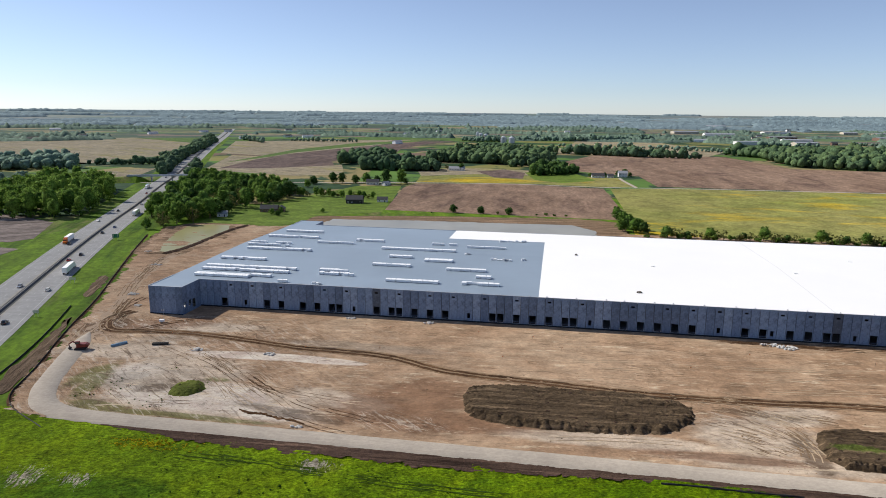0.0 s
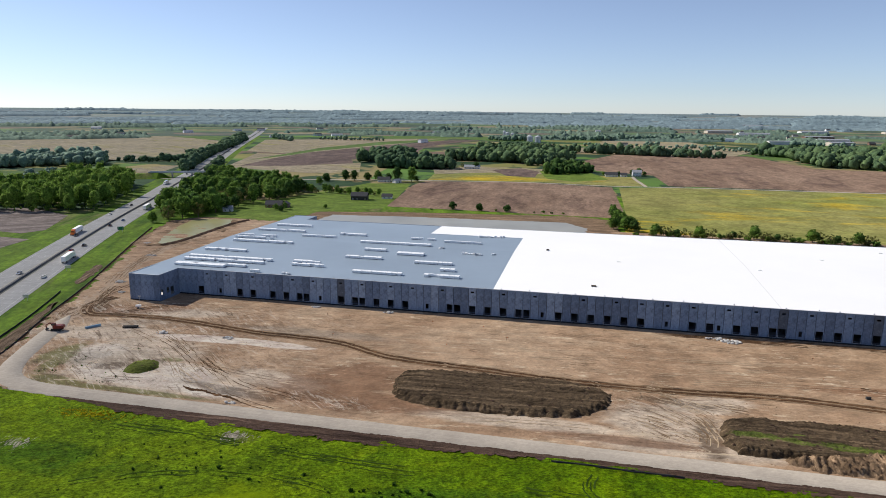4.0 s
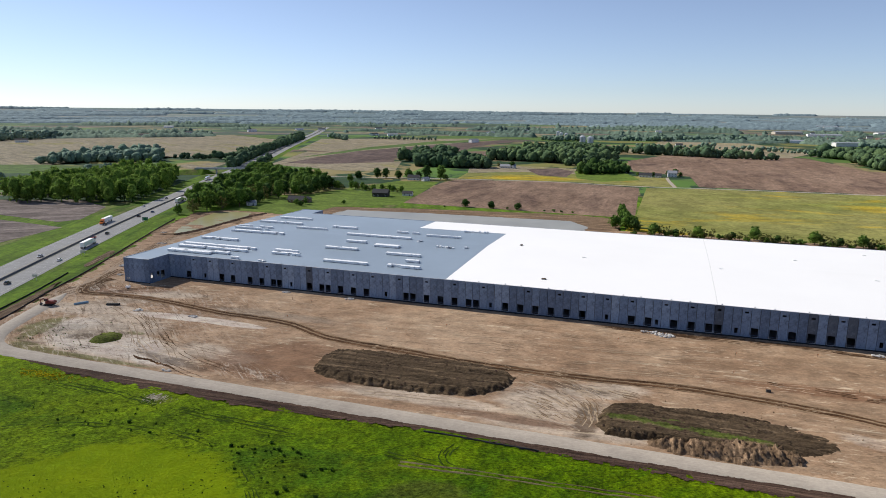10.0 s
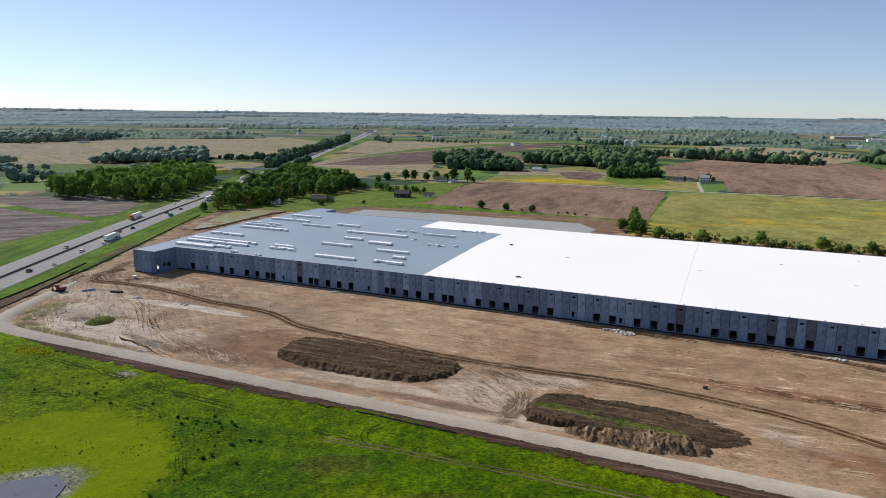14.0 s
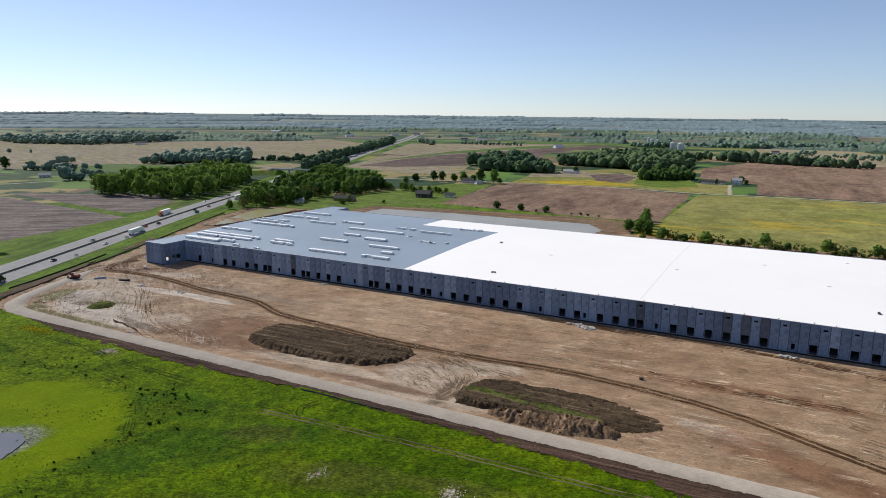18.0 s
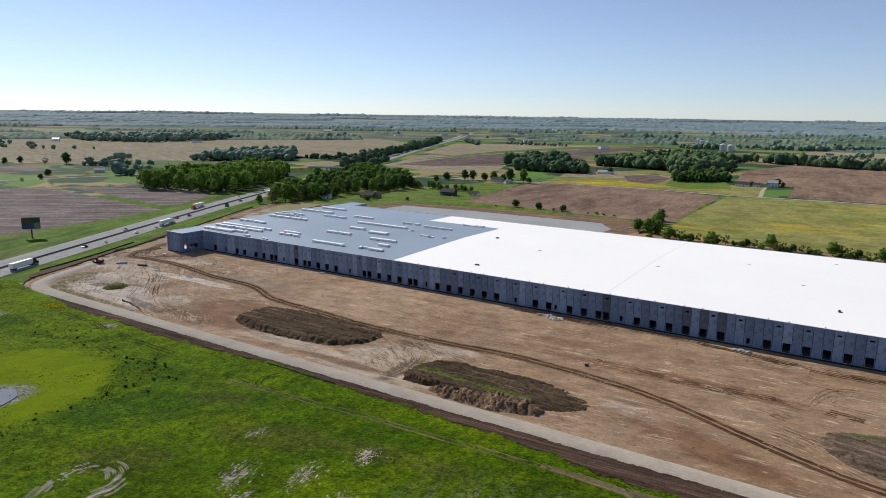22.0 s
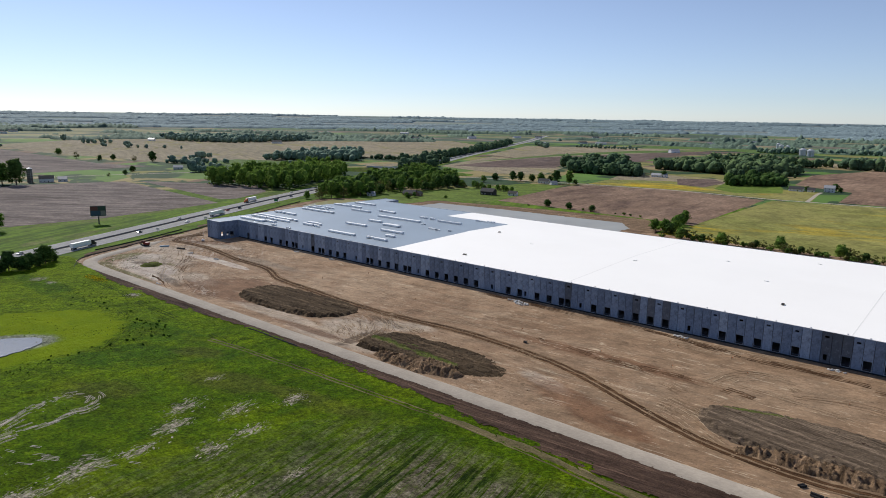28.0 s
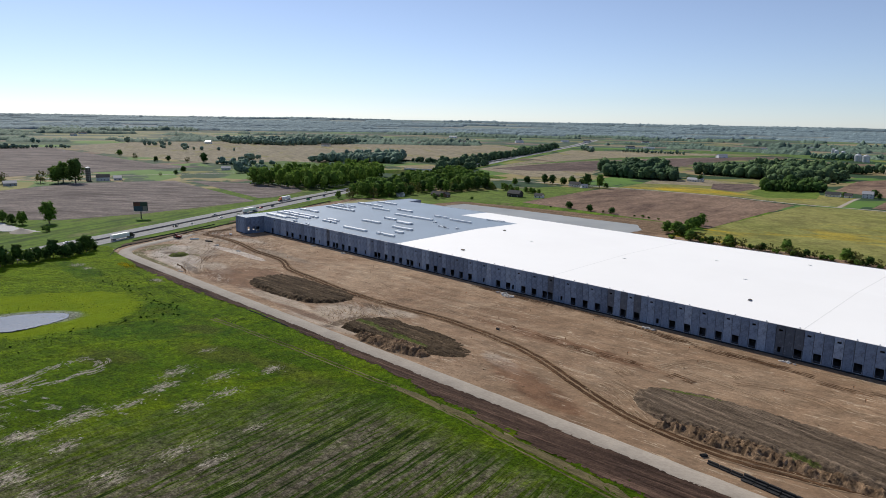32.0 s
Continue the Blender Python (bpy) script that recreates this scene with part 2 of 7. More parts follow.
def field_grass_material():
    n = Nodes("rough_grass", 0.95, spec=0.04)
    x, y, _ = n.axes()
    broad = n.noise(0.014, 8, 0.70, warp=1.4)
    base = n.steps(broad, (0.32, (0.036, 0.085, 0.001)), (0.45, (0.071, 0.140, 0.001)), (0.56, (0.113, 0.187, 0.001)), (0.70, (0.165, 0.230, 0.002)))
    rag = n.noise(0.10, 9, 0.75, vec=n.stretched(0.7, 1.3, 1, 30), warp=1.0)
    fine_rag = n.noise(0.42, 9, 0.76, vec=n.stretched(0.45, 1.5, 1, 104), warp=1.6)
    # grass paler towards the highway by painted backlight, darker east of the meadow
    base = n.mix(n.calc("MULTIPLY", n.level(n.calc("ADD", x, n.calc("MULTIPLY", rag, 60.0)), 250, 380), 0.6), base, (0.040, 0.078, 0.002))
    base = n.mix(n.calc("MULTIPLY", n.level(n.calc("ADD", x, n.calc("MULTIPLY", rag, 90.0)), 300, 130), 0.55), base, (0.185, 0.275, 0.010))
    # lush, olive and wet stretches, by their place in the field
    base = n.mix(n.calc("MULTIPLY", n.blots([(185, -148, 30, 10, 10), (205, -165, 40, 14, 40), (70, -150, 40, 8, 0)], rag), 0.6), base, (0.030, 0.098, 0.006))
    base = n.mix(n.calc("MULTIPLY", n.blots([(216, -150, 12, 6, 20), (250, -158, 22, 8, 20), (280, -150, 26, 5, 10), (225, -190, 16, 8, 40), (120, -129, 6, 3, 0)], rag), 0.55), base, (0.098, 0.098, 0.020))
    sweep = n.noise(0.035, 6, 0.66, vec=n.stretched(0.7, 1.2, 1, 60), warp=0.8)
    base = n.mix(n.calc("MULTIPLY", n.level(sweep, 0.52, 0.62), 0.45), base, (0.165, 0.222, 0.003))
    base = n.mix(n.calc("MULTIPLY", n.level(sweep, 0.47, 0.38), 0.3), base, (0.032, 0.066, 0.003))
    wet = n.blots([(143, -193, 44, 38, 60)], rag, 0.8, 1.44, 1.34)
    tuft = n.noise(0.20, 9, 0.76, vec=n.stretched(0.6, 1.4, 1, 24), warp=0.9)
    # tuft relief put into the colour too: dark hollows, light tips
    base = n.mix(n.calc("MULTIPLY", n.level(tuft, 0.47, 0.34), 0.6), base, (0.022, 0.058, 0.003))
    base = n.mix(n.calc("MULTIPLY", n.level(tuft, 0.54, 0.68), 0.55), base, (0.165, 0.215, 0.006))
    shore = n.blots([(151, -201, 13, 25, -24)], fine_rag, 0.7, 1.42, 1.22)
    base = n.mix(n.calc("MULTIPLY", shore, 0.8), base, (0.36, 0.37, 0.30))
    # furrowed ground at the east end
    furrow = n.noise(0.5, 8, 0.74, vec=n.stretched(0.06, 1.3, 1, 100), warp=0.5)
    fz = n.level(n.calc("ADD", x, n.calc("ADD", n.calc("MULTIPLY", rag, 60.0), n.calc("MULTIPLY", y, -0.25))), 358, 408)
    fz = n.calc("MULTIPLY", fz, n.level(n.calc("ADD", y, n.calc("MULTIPLY", rag, 24.0)), -126, -142))
    base = n.mix(n.calc("MULTIPLY", fz, n.level(furrow, 0.45, 0.53)), base, n.steps(n.noise(0.4, 8, 0.76, warp=0.8), (0.35, (0.066, 0.070, 0.028)), (0.5, (0.140, 0.120, 0.080)), (0.65, (0.270, 0.236, 0.180))))
    base = n.mix(n.calc("MULTIPLY", fz, n.level(furrow, 0.47, 0.41)), base, (0.018, 0.036, 0.005))
    # bare pale scrapes
    scrapes = [(272, -217, 13, 3.0, 104), (275, -231, 9, 3.0, 104), (289, -225, 7, 2.6, 104), (256, -178, 9, 2.4, 104), (270, -169, 9, 2.2, 104), (285, -175, 4, 4, 0), (287, -188, 6, 3, 104), (266, -188, 9, 2.2, 104), (312, -204, 11, 2.6, 104),
               (314, -221, 8, 3, 104), (297, -240, 9, 4, 104), (311, -238, 8, 3, 104), (325, -200, 7, 2, 104), (273, -201, 8, 1.4, 100), (314, -181, 3, 3, 0), (277, -153, 7, 1.6, 104), (243, -160, 5, 1.6, 104), (49, -146, 7, 2.6, 10), (63, -145, 6, 2, 0), (118, -128, 6, 2, 0),
               (258, -240, 12, 4, 104), (300, -260, 14, 5, 104), (232, -228, 8, 4, 104), (352, -222, 14, 5, 95), (372, -196, 12, 4, 100)]
    bare = n.blots([(a, b, c * 1.9, d * 4.4, e) for a, b, c, d, e in scrapes], fine_rag, 3.0, 1.74, 1.58)
    base = n.mix(bare, base, n.steps(n.noise(0.7, 7, 0.75), (0.35, (0.17, 0.14, 0.095)), (0.65, (0.58, 0.52, 0.42))))
    base = n.grain(base, 0.06, 0.25, 0.7, 1.4, 40)
    base = n.grain(base, 0.35, 0.4, 0.9, 1.2, 100)
    base = n.grain(base, 1.1, 0.75)
    base = n.mix(n.calc("MULTIPLY", n.calc("SUBTRACT", wet, shore), 0.72), base, n.steps(n.noise(0.08, 7, 0.7), (0.32, (0.195, 0.290, 0.002)), (0.68, (0.262, 0.338, 0.002))))
    n.colour(base)
    return n.bump(n.calc("ADD", tuft, n.calc("ADD", n.noise(1.4, 7, 0.75), n.calc("MULTIPLY", fz, furrow))), 1.0, 0.8).mat


def crop_material(name, c0, c1, row=0.0, turn=0.0, spots=None, scale=0.012, mottle=0.5):
    """A field: broad stains, row streaks and patches."""
    n = Nodes(name, 0.95, spec=0.08)
    even = mottle < 0.2
    base = n.steps(n.noise(scale, 6, 0.6, vec=n.stretched(0.8, 0.9, 1, turn) if even else n.stretched(0.6, 1.5, 1, turn), warp=0.4), (0.32, c0), (0.68, c1))
    rows = n.noise(0.06, 5, 0.6, vec=n.stretched(0.1, 2.5, 1, turn) if mottle > 0.2 else n.stretched(0.9, 0.7, 1, turn), warp=0.3)
    base = n.mix(n.calc("MULTIPLY", n.level(rows, 0.42, 0.68), mottle), base, tuple(v * 1.35 for v in c1))
    base = n.mix(n.calc("MULTIPLY", n.level(rows, 0.45, 0.25), mottle), base, tuple(v * 0.72 for v in c0))
    if spots:
        where = n.noise(0.012, 7, 0.65, vec=n.stretched(0.5, 1.1 if even else 1.8, 1, turn - 5), warp=0.5)
        base = n.mix(n.calc("MULTIPLY", n.level(where, 0.53, 0.64), 0.8), base, spots)
    base = n.grain(base, 0.05, 0.35, 0.7, 0.7 if even else 1.3, turn)
    base = n.grain(base, 0.30, 0.35, 0.9, 1.2, turn)
    n.colour(base)
    return n.bump(n.noise(0.7, 5, 0.7), 0.4, 0.3).mat


def countryside_material(name, share, haze_tint=(0.2, 0.25, 0.3)):
    """Far land: patches of fields and bands of wood, lying across the view; a share of distance haze is mixed into the
    colour.
    """
    n = Nodes(name, 0.85, spec=0.05)
    x, y, _ = n.axes()
    dx, dy = n.calc("SUBTRACT", x, 330.0), n.calc("ADD", y, 280.0)
    turn = n.node("ShaderNodeMath")
    turn.operation = "ARCTAN2"
    n.link(dx, turn.inputs[0]), n.link(dy, turn.inputs[1])
    far = n.node("ShaderNodeVectorMath")
    far.operation = "LENGTH"
    flat = n.node("ShaderNodeCombineXYZ")
    n.link(dx, flat.inputs[0]), n.link(dy, flat.inputs[1])
    n.link(flat.outputs[0], far.inputs[0])
    polar = n.node("ShaderNodeCombineXYZ")
    n.link(turn.outputs[0], polar.inputs[0]), n.link(far.outputs["Value"], polar.inputs[1])

    def scaled(sx, sy):
        m = n.node("ShaderNodeMapping")
        m.inputs["Scale"].default_value = (sx, sy, 1)
        n.link(polar.outputs[0], m.inputs["Vector"])
        return m.outputs["Vector"]

    v = n.node("ShaderNodeTexVoronoi")
    v.inputs["Scale"].default_value = 1.0
    n.link(scaled(9.0, 0.0075), v.inputs["Vector"])
    pick = n.node("ShaderNodeSeparateColor")
    n.link(v.outputs["Color"], pick.inputs[0])
    base = n.steps(pick.outputs[0], (0.0, (0.080, 0.135, 0.035)), (0.2, (0.205, 0.165, 0.088)), (0.4, (0.140, 0.100, 0.072)), (0.55, (0.085, 0.155, 0.036)), (0.7, (0.215, 0.180, 0.085)), (0.85, (0.165, 0.160, 0.055)))
    base.node.color_ramp.interpolation = "CONSTANT"
    base = n.mix(0.35, base, n.steps(n.noise(0.01, 6, 0.7), (0.35, (0.3, 0.3, 0.3)), (0.65, (0.7, 0.7, 0.7))), "OVERLAY")
    for wide, deep, low in ((8.0, 0.0095, 0.50), (19.0, 0.008, 0.56)):
        wood = n.level(n.noise(1.0, 4, 0.55, vec=scaled(wide, deep)), low, low + 0.03)
        base = n.mix(wood, base, n.steps(n.noise(0.05, 5, 0.7), (0.35, (0.020, 0.042, 0.022)), (0.65, (0.040, 0.072, 0.034))))
    n.colour(n.mix(share, base, haze_tint) if share else base)
    return n.mat


def concrete_material(name, tones):
    """Cast panels: each of its own tone, with mottled patches, form marks and runs of dirt."""
    n = Nodes(name, 0.8, spec=0.25)
    tone = n.steps(n.chance(), *tones)
    blotch = n.noise(0.55, 7, 0.72, warp=0.8)
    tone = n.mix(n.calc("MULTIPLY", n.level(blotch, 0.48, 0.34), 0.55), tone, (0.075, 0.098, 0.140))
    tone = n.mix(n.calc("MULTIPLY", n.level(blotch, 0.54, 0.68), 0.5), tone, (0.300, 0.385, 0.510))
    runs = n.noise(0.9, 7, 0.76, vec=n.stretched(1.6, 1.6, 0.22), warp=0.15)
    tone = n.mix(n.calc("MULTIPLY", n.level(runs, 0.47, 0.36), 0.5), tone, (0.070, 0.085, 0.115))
    spots = n.noise(2.2, 4, 0.6)
    tone = n.mix(n.calc("MULTIPLY", n.level(spots, 0.36, 0.30), 0.7), tone, (0.055, 0.065, 0.085))
    n.colour(n.grain(tone, 0.8, 0.2, 1, 1, 0))
    return n.bump(n.noise(3.0, 5, 0.6), 0.15, 0.03).mat


def membrane_material(name, c, rough, blotch):
    n = Nodes(name, rough, spec=0.4)
    base = n.steps(n.noise(0.02, 5, 0.6), (0.3, tuple(v * (1 - blotch) for v in c)), (0.7, tuple(min(0.9, v * (1 + blotch)) for v in c)))
    seams = n.node("ShaderNodeTexBrick")
    seams.inputs["Scale"].default_value = 1.0
    seams.inputs["Brick Width"].default_value, seams.inputs["Row Height"].default_value = 30.0, 3.05
    seams.inputs["Mortar Size"].default_value = 0.012
    seams.inputs["Color1"].default_value = seams.inputs["Color2"].default_value = (0.5, 0.5, 0.5, 1)
    seams.inputs["Mortar"].default_value = (0.38, 0.38, 0.38, 1)
    n.link(n.place, seams.inputs["Vector"])
    base = n.mix(0.5, base, seams.outputs["Color"], "SOFT_LIGHT")
    n.colour(base)
    return n.mat


def leaf_material(name, c0, c1, c2, through_light=0.3, relief=0.9):
    n = Nodes(name, 0.85, spec=0.04)
    tone = n.steps(n.island(), (0.0, c0), (0.55, c1), (1.0, c2))
    tint = n.steps(n.chance(), (0.0, (0.40, 0.42, 0.36)), (0.5, (0.5, 0.5, 0.5)), (1.0, (0.62, 0.58, 0.45)))
    leafy = n.grain(n.mix(0.8, tone, tint, "SOFT_LIGHT"), 0.22, 0.45, 1, 1, 0)
    # dark flecks in the colour stand for shaded gaps between leaves
    n.colour(n.grain(leafy, 0.75, 0.75, 1, 1, 0))
    n.bump(n.noise(0.9, 5, 0.7), relief, 0.9)
    thin = n.node("ShaderNodeBsdfTranslucent")
    n.link(n.bsdf.inputs["Base Color"].links[0].from_socket, thin.inputs["Color"])
    both = n.node("ShaderNodeMixShader")
    both.inputs["Fac"].default_value = through_light
    n.link(n.bsdf.outputs["BSDF"], both.inputs[1])
    n.link(thin.outputs["BSDF"], both.inputs[2])
    n.link(both.outputs["Shader"], n.tree.nodes["Material Output"].inputs["Surface"])
    return n.mat


def water_material(name, c, rough):
    n = Nodes(name, rough, spec=0.5 if rough < 0.2 else 0.2)
    n.colour(n.steps(n.noise(0.03, 4, 0.6), (0.3, tuple(v * 0.85 for v in c)), (0.7, tuple(v * 1.15 for v in c))))
    return n.bump(n.noise(1.2, 4, 0.6), 0.45 if rough < 0.2 else 0.08, 0.12 if rough < 0.2 else 0.08).mat


DIRT = dirt_material()
RUT = mound_material("damp_rutted_clay", (0.062, 0.031, 0.015), (0.150, 0.083, 0.043), False)
DARK_SOIL = mound_material("dark_topsoil", (0.048, 0.028, 0.020), (0.122, 0.076, 0.054), False)
BERM_SOIL = mound_material("stockpiled_topsoil", (0.042, 0.028, 0.016), (0.148, 0.103, 0.062), True)
GREY_SOIL = mound_material("weathered_grey_topsoil", (0.098, 0.071, 0.048), (0.205, 0.152, 0.106), True, -12)
CLAY_BANK = mound_material("cut_clay_bank", (0.15, 0.095, 0.055), (0.31, 0.21, 0.13), False)
SCARP = mound_material("eroded_clay_face", (0.105, 0.066, 0.038), (0.290, 0.195, 0.120), False, 90)
OLIVE_BANK = mound_material("weedy_earth", (0.075, 0.095, 0.016), (0.165, 0.185, 0.040), False, 30)
PATH_SOIL = mound_material("dry_path_soil", (0.115, 0.102, 0.045), (0.22, 0.175, 0.088), False, 0)
BARE_VERGE = mound_material("bare_verge_soil", (0.095, 0.062, 0.038), (0.215, 0.150, 0.098), False, 110)
TRACK_CLAY = gravel_material("trodden_pale_clay", (0.350, 0.252, 0.168), 0.5)
GRAVEL = gravel_material("compacted_gravel", (0.400, 0.345, 0.280))
ASPHALT = gravel_material("worn_highway_concrete", (0.30, 0.295, 0.285), 0.5)
MEDIAN = gravel_material("dark_median_asphalt", (0.085, 0.083, 0.08), 0.3)
GRASS = field_grass_material()
VERGE = crop_material("mown_verge", (0.048, 0.108, 0.006), (0.105, 0.172, 0.010), 0, 114, (0.185, 0.150, 0.075), 0.03, 0.8)
LAWN = crop_material("mown_lawn", (0.095, 0.15, 0.02), (0.135, 0.19, 0.03), 0, 10, None, 0.02, 0.2)
PLOUGH = crop_material("bare_ploughed_field", (0.165, 0.104, 0.070), (0.262, 0.176, 0.122), 0, 93, (0.112, 0.070, 0.052), 0.008, 0.25)
PLOUGH_DARK = crop_material("dark_ploughed_field", (0.105, 0.072, 0.060), (0.165, 0.118, 0.098), 0, 93, (0.080, 0.056, 0.048), 0.008, 0.25)
PLOUGH_GREY = crop_material("grey_ploughed_field", (0.100, 0.078, 0.069), (0.235, 0.190, 0.165), 0, 38, (0.082, 0.062, 0.055), 0.014, 0.65)
STUBBLE = crop_material("tan_stubble_field", (0.232, 0.196, 0.128), (0.312, 0.258, 0.170), 0, -25, (0.258, 0.230, 0.074), 0.008, 0.3)
MUSTARD = crop_material("weedy_flowering_field", (0.172, 0.192, 0.040), (0.255, 0.228, 0.078), 0, 3, (0.50, 0.335, 0.012), 0.006, 0.12)
WHEAT = crop_material("green_wheat_field", (0.075, 0.130, 0.030), (0.115, 0.175, 0.045), 0, -10, None, 0.01, 0.25)
LAND = countryside_material("mixed_farmland", 0)
# the two far rings carry distance haze in their base colour
FAR_LAND = countryside_material("haze_tinted_far_farmland", 0.22, (0.170, 0.190, 0.190))
HORIZON_LAND = countryside_material("haze_tinted_horizon_land", 0.55, (0.180, 0.225, 0.262))
# wall tones kept dark and blue: its skylit shade put into the colour
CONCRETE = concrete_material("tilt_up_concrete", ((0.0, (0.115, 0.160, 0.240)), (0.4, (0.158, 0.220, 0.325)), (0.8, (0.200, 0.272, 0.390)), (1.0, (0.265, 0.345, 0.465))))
DARK_CONCRETE = concrete_material("damp_tilt_up_concrete", ((0.0, (0.070, 0.086, 0.112)), (1.0, (0.100, 0.120, 0.152))))
ROOF_GREY = membrane_material("grey_vapour_barrier", (0.222, 0.272, 0.326), 0.42, 0.09)
ROOF_WHITE = membrane_material("white_roof_membrane", (0.785, 0.778, 0.765), 0.6, 0.02)
WRAP = simple("white_plastic_wrap", (0.80, 0.81, 0.82), 0.4, 0, 0.08, 0.8)
BARRIER = simple("weathered_barrier_concrete", (0.135, 0.135, 0.135), 0.85)
WORN_WHITE = simple("worn_white_line", (0.46, 0.455, 0.44), 0.7, 0, 0.12)
WORN_YELLOW = simple("worn_yellow_line", (0.36, 0.32, 0.22), 0.7, 0, 0.12)
COPING = simple("galvanised_coping", (0.42, 0.44, 0.47), 0.5, 0.4)
SHADE_BLACK = simple("black_coating_and_shade", (0.014, 0.017, 0.022), 0.85, 0, 0.4, 0.6)
PALE_SLAB = simple("brightened_bay_slab", (0.55, 0.54, 0.52), 0.85)
INTERIOR = simple("dim_interior_concrete", (0.16, 0.16, 0.165), 0.9)
BLACK = simple("black_rubber", (0.02, 0.02, 0.021), 0.8)
DARK_METAL = simple("dark_painted_metal", (0.05, 0.052, 0.055), 0.5, 0.3)
STEEL = simple("galvanised_steel", (0.45, 0.46, 0.47), 0.4, 0.8)
WOOD = simple("weathered_timber", (0.30, 0.22, 0.14), 0.9)
LEAF_A = leaf_material("spring_leaves", (0.070, 0.136, 0.028), (0.122, 0.212, 0.042), (0.186, 0.284, 0.064), 0.38, 0.6)
LEAF_B = leaf_material("deep_green_leaves", (0.034, 0.072, 0.022), (0.060, 0.112, 0.030), (0.096, 0.158, 0.040), 0.30, 0.6)
LEAF_C = leaf_material("olive_budding_leaves", (0.085, 0.098, 0.032), (0.135, 0.146, 0.046), (0.185, 0.19, 0.07), 0.2, 0.5)
# distance haze put into these four foliage colours, least in the last
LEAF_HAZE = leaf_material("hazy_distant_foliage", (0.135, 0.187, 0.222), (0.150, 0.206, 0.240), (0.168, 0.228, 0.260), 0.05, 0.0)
LEAF_MIST = leaf_material("haze_tinted_woodland_foliage", (0.078, 0.122, 0.112), (0.092, 0.140, 0.124), (0.108, 0.160, 0.134), 0.05, 0.0)
LEAF_FAR = leaf_material("haze_tinted_distant_foliage", (0.128, 0.186, 0.150), (0.146, 0.212, 0.162), (0.168, 0.238, 0.172), 0.08, 0.2)
LEAF_D = leaf_material("dark_grove_foliage", (0.048, 0.086, 0.054), (0.070, 0.116, 0.063), (0.098, 0.150, 0.072), 0.1, 0.6)
BARK = simple("grey_brown_bark", (0.13, 0.10, 0.075), 0.95)
POND = water_material("murky_green_water", (0.24, 0.225, 0.10), 0.3)
BASIN = water_material("grey_basin_water", (0.27, 0.255, 0.21), 0.3)
PUDDLE = water_material("still_ditch_water", (0.10, 0.105, 0.115), 0.18)
PAINT_WHITE = simple("white_paint", (0.80, 0.80, 0.79), 0.5, 0, 0.05)
SHINGLE = simple("dark_asphalt_shingle", (0.055, 0.055, 0.06), 0.9, 0, 0.3, 2)
SIDING = simple("pale_house_siding", (0.62, 0.62, 0.60), 0.7, 0, 0.08)
BRICK_WALL = simple("brown_house_brick", (0.20, 0.12, 0.09), 0.9, 0, 0.2, 4)
GLASS = simple("dark_window_glass", (0.02, 0.025, 0.03), 0.08, 0, 0.1, 1, 0.6)
LOOSE = simple("loose_dry_clay", (0.30, 0.205, 0.125), 0.95, 0, 0.25, 0.4)
ROCK = simple("pale_broken_concrete", (0.52, 0.50, 0.47), 0.9, 0, 0.2, 2)


# ---------------------------------------------------------------- mesh helpers
G0 = -0.95         # level of the land


def rng(seed):
    return np.random.RandomState(seed)


def finish(bm, name, material):
    me = bpy.data.meshes.new(name)
    bm.normal_update()
    bm.to_mesh(me)
    bm.free()
    for m in material if isinstance(material, (list, tuple)) else [material]:
        me.materials.append(m)
    return me


def part(name, bm, material, parent=None, label="", at=None):
    """Links a bmesh or a ready mesh as one object, under a thing or a part."""
    me = finish(bm, name, material) if isinstance(bm, bmesh.types.BMesh) else bm
    ob = new(name, me)
    if parent is not None:
        ob.parent = parent
    if at is not None:
        ob.matrix_basis = at
    if label:
        ob["label"] = label
    return ob


def holder(name, m, label, category, group="", kind=""):
    ob = new(name)
    ob.matrix_basis = m
    return tagged(ob, label, category, group, kind)


def box(bm, x0, y0, z0, x1, y1, z1, slot=0):
    v = [bm.verts.new(p) for p in ((x0, y0, z0), (x1, y0, z0), (x1, y1, z0), (x0, y1, z0), (x0, y0, z1), (x1, y0, z1), (x1, y1, z1), (x0, y1, z1))]
    for f in ((3, 2, 1, 0), (4, 5, 6, 7), (0, 1, 5, 4), (1, 2, 6, 5), (2, 3, 7, 6), (3, 0, 4, 7)):
        bm.faces.new([v[k] for k in f]).material_index = slot
    return v


def bevelled(x0, y0, z0, x1, y1, z1, w=0.05, seg=1):
    bm = bmesh.new()
    box(bm, x0, y0, z0, x1, y1, z1)
    bmesh.ops.bevel(bm, geom=bm.edges[:], offset=w, segments=seg, affect="EDGES", profile=0.5)
    return bm


def tube(bm, a, b, r0, r1=None, n=8, caps=True):
    a, b = Vector(a), Vector(b)
    turn = (b - a).to_track_quat("Z", "Y").to_matrix()
    r1 = r0 if r1 is None else r1
    rings = []
    for p, r in ((a, r0), (b, r1)):
        rings.append([bm.verts.new(p + turn @ Vector((r * math.cos(k * math.tau / n), r * math.sin(k * math.tau / n), 0))) for k in range(n)])
    for k in range(n):
        bm.faces.new((rings[0][k], rings[0][(k + 1) % n], rings[1][(k + 1) % n], rings[1][k]))
    if caps:
        bm.faces.new(rings[0][::-1]), bm.faces.new(rings[1])


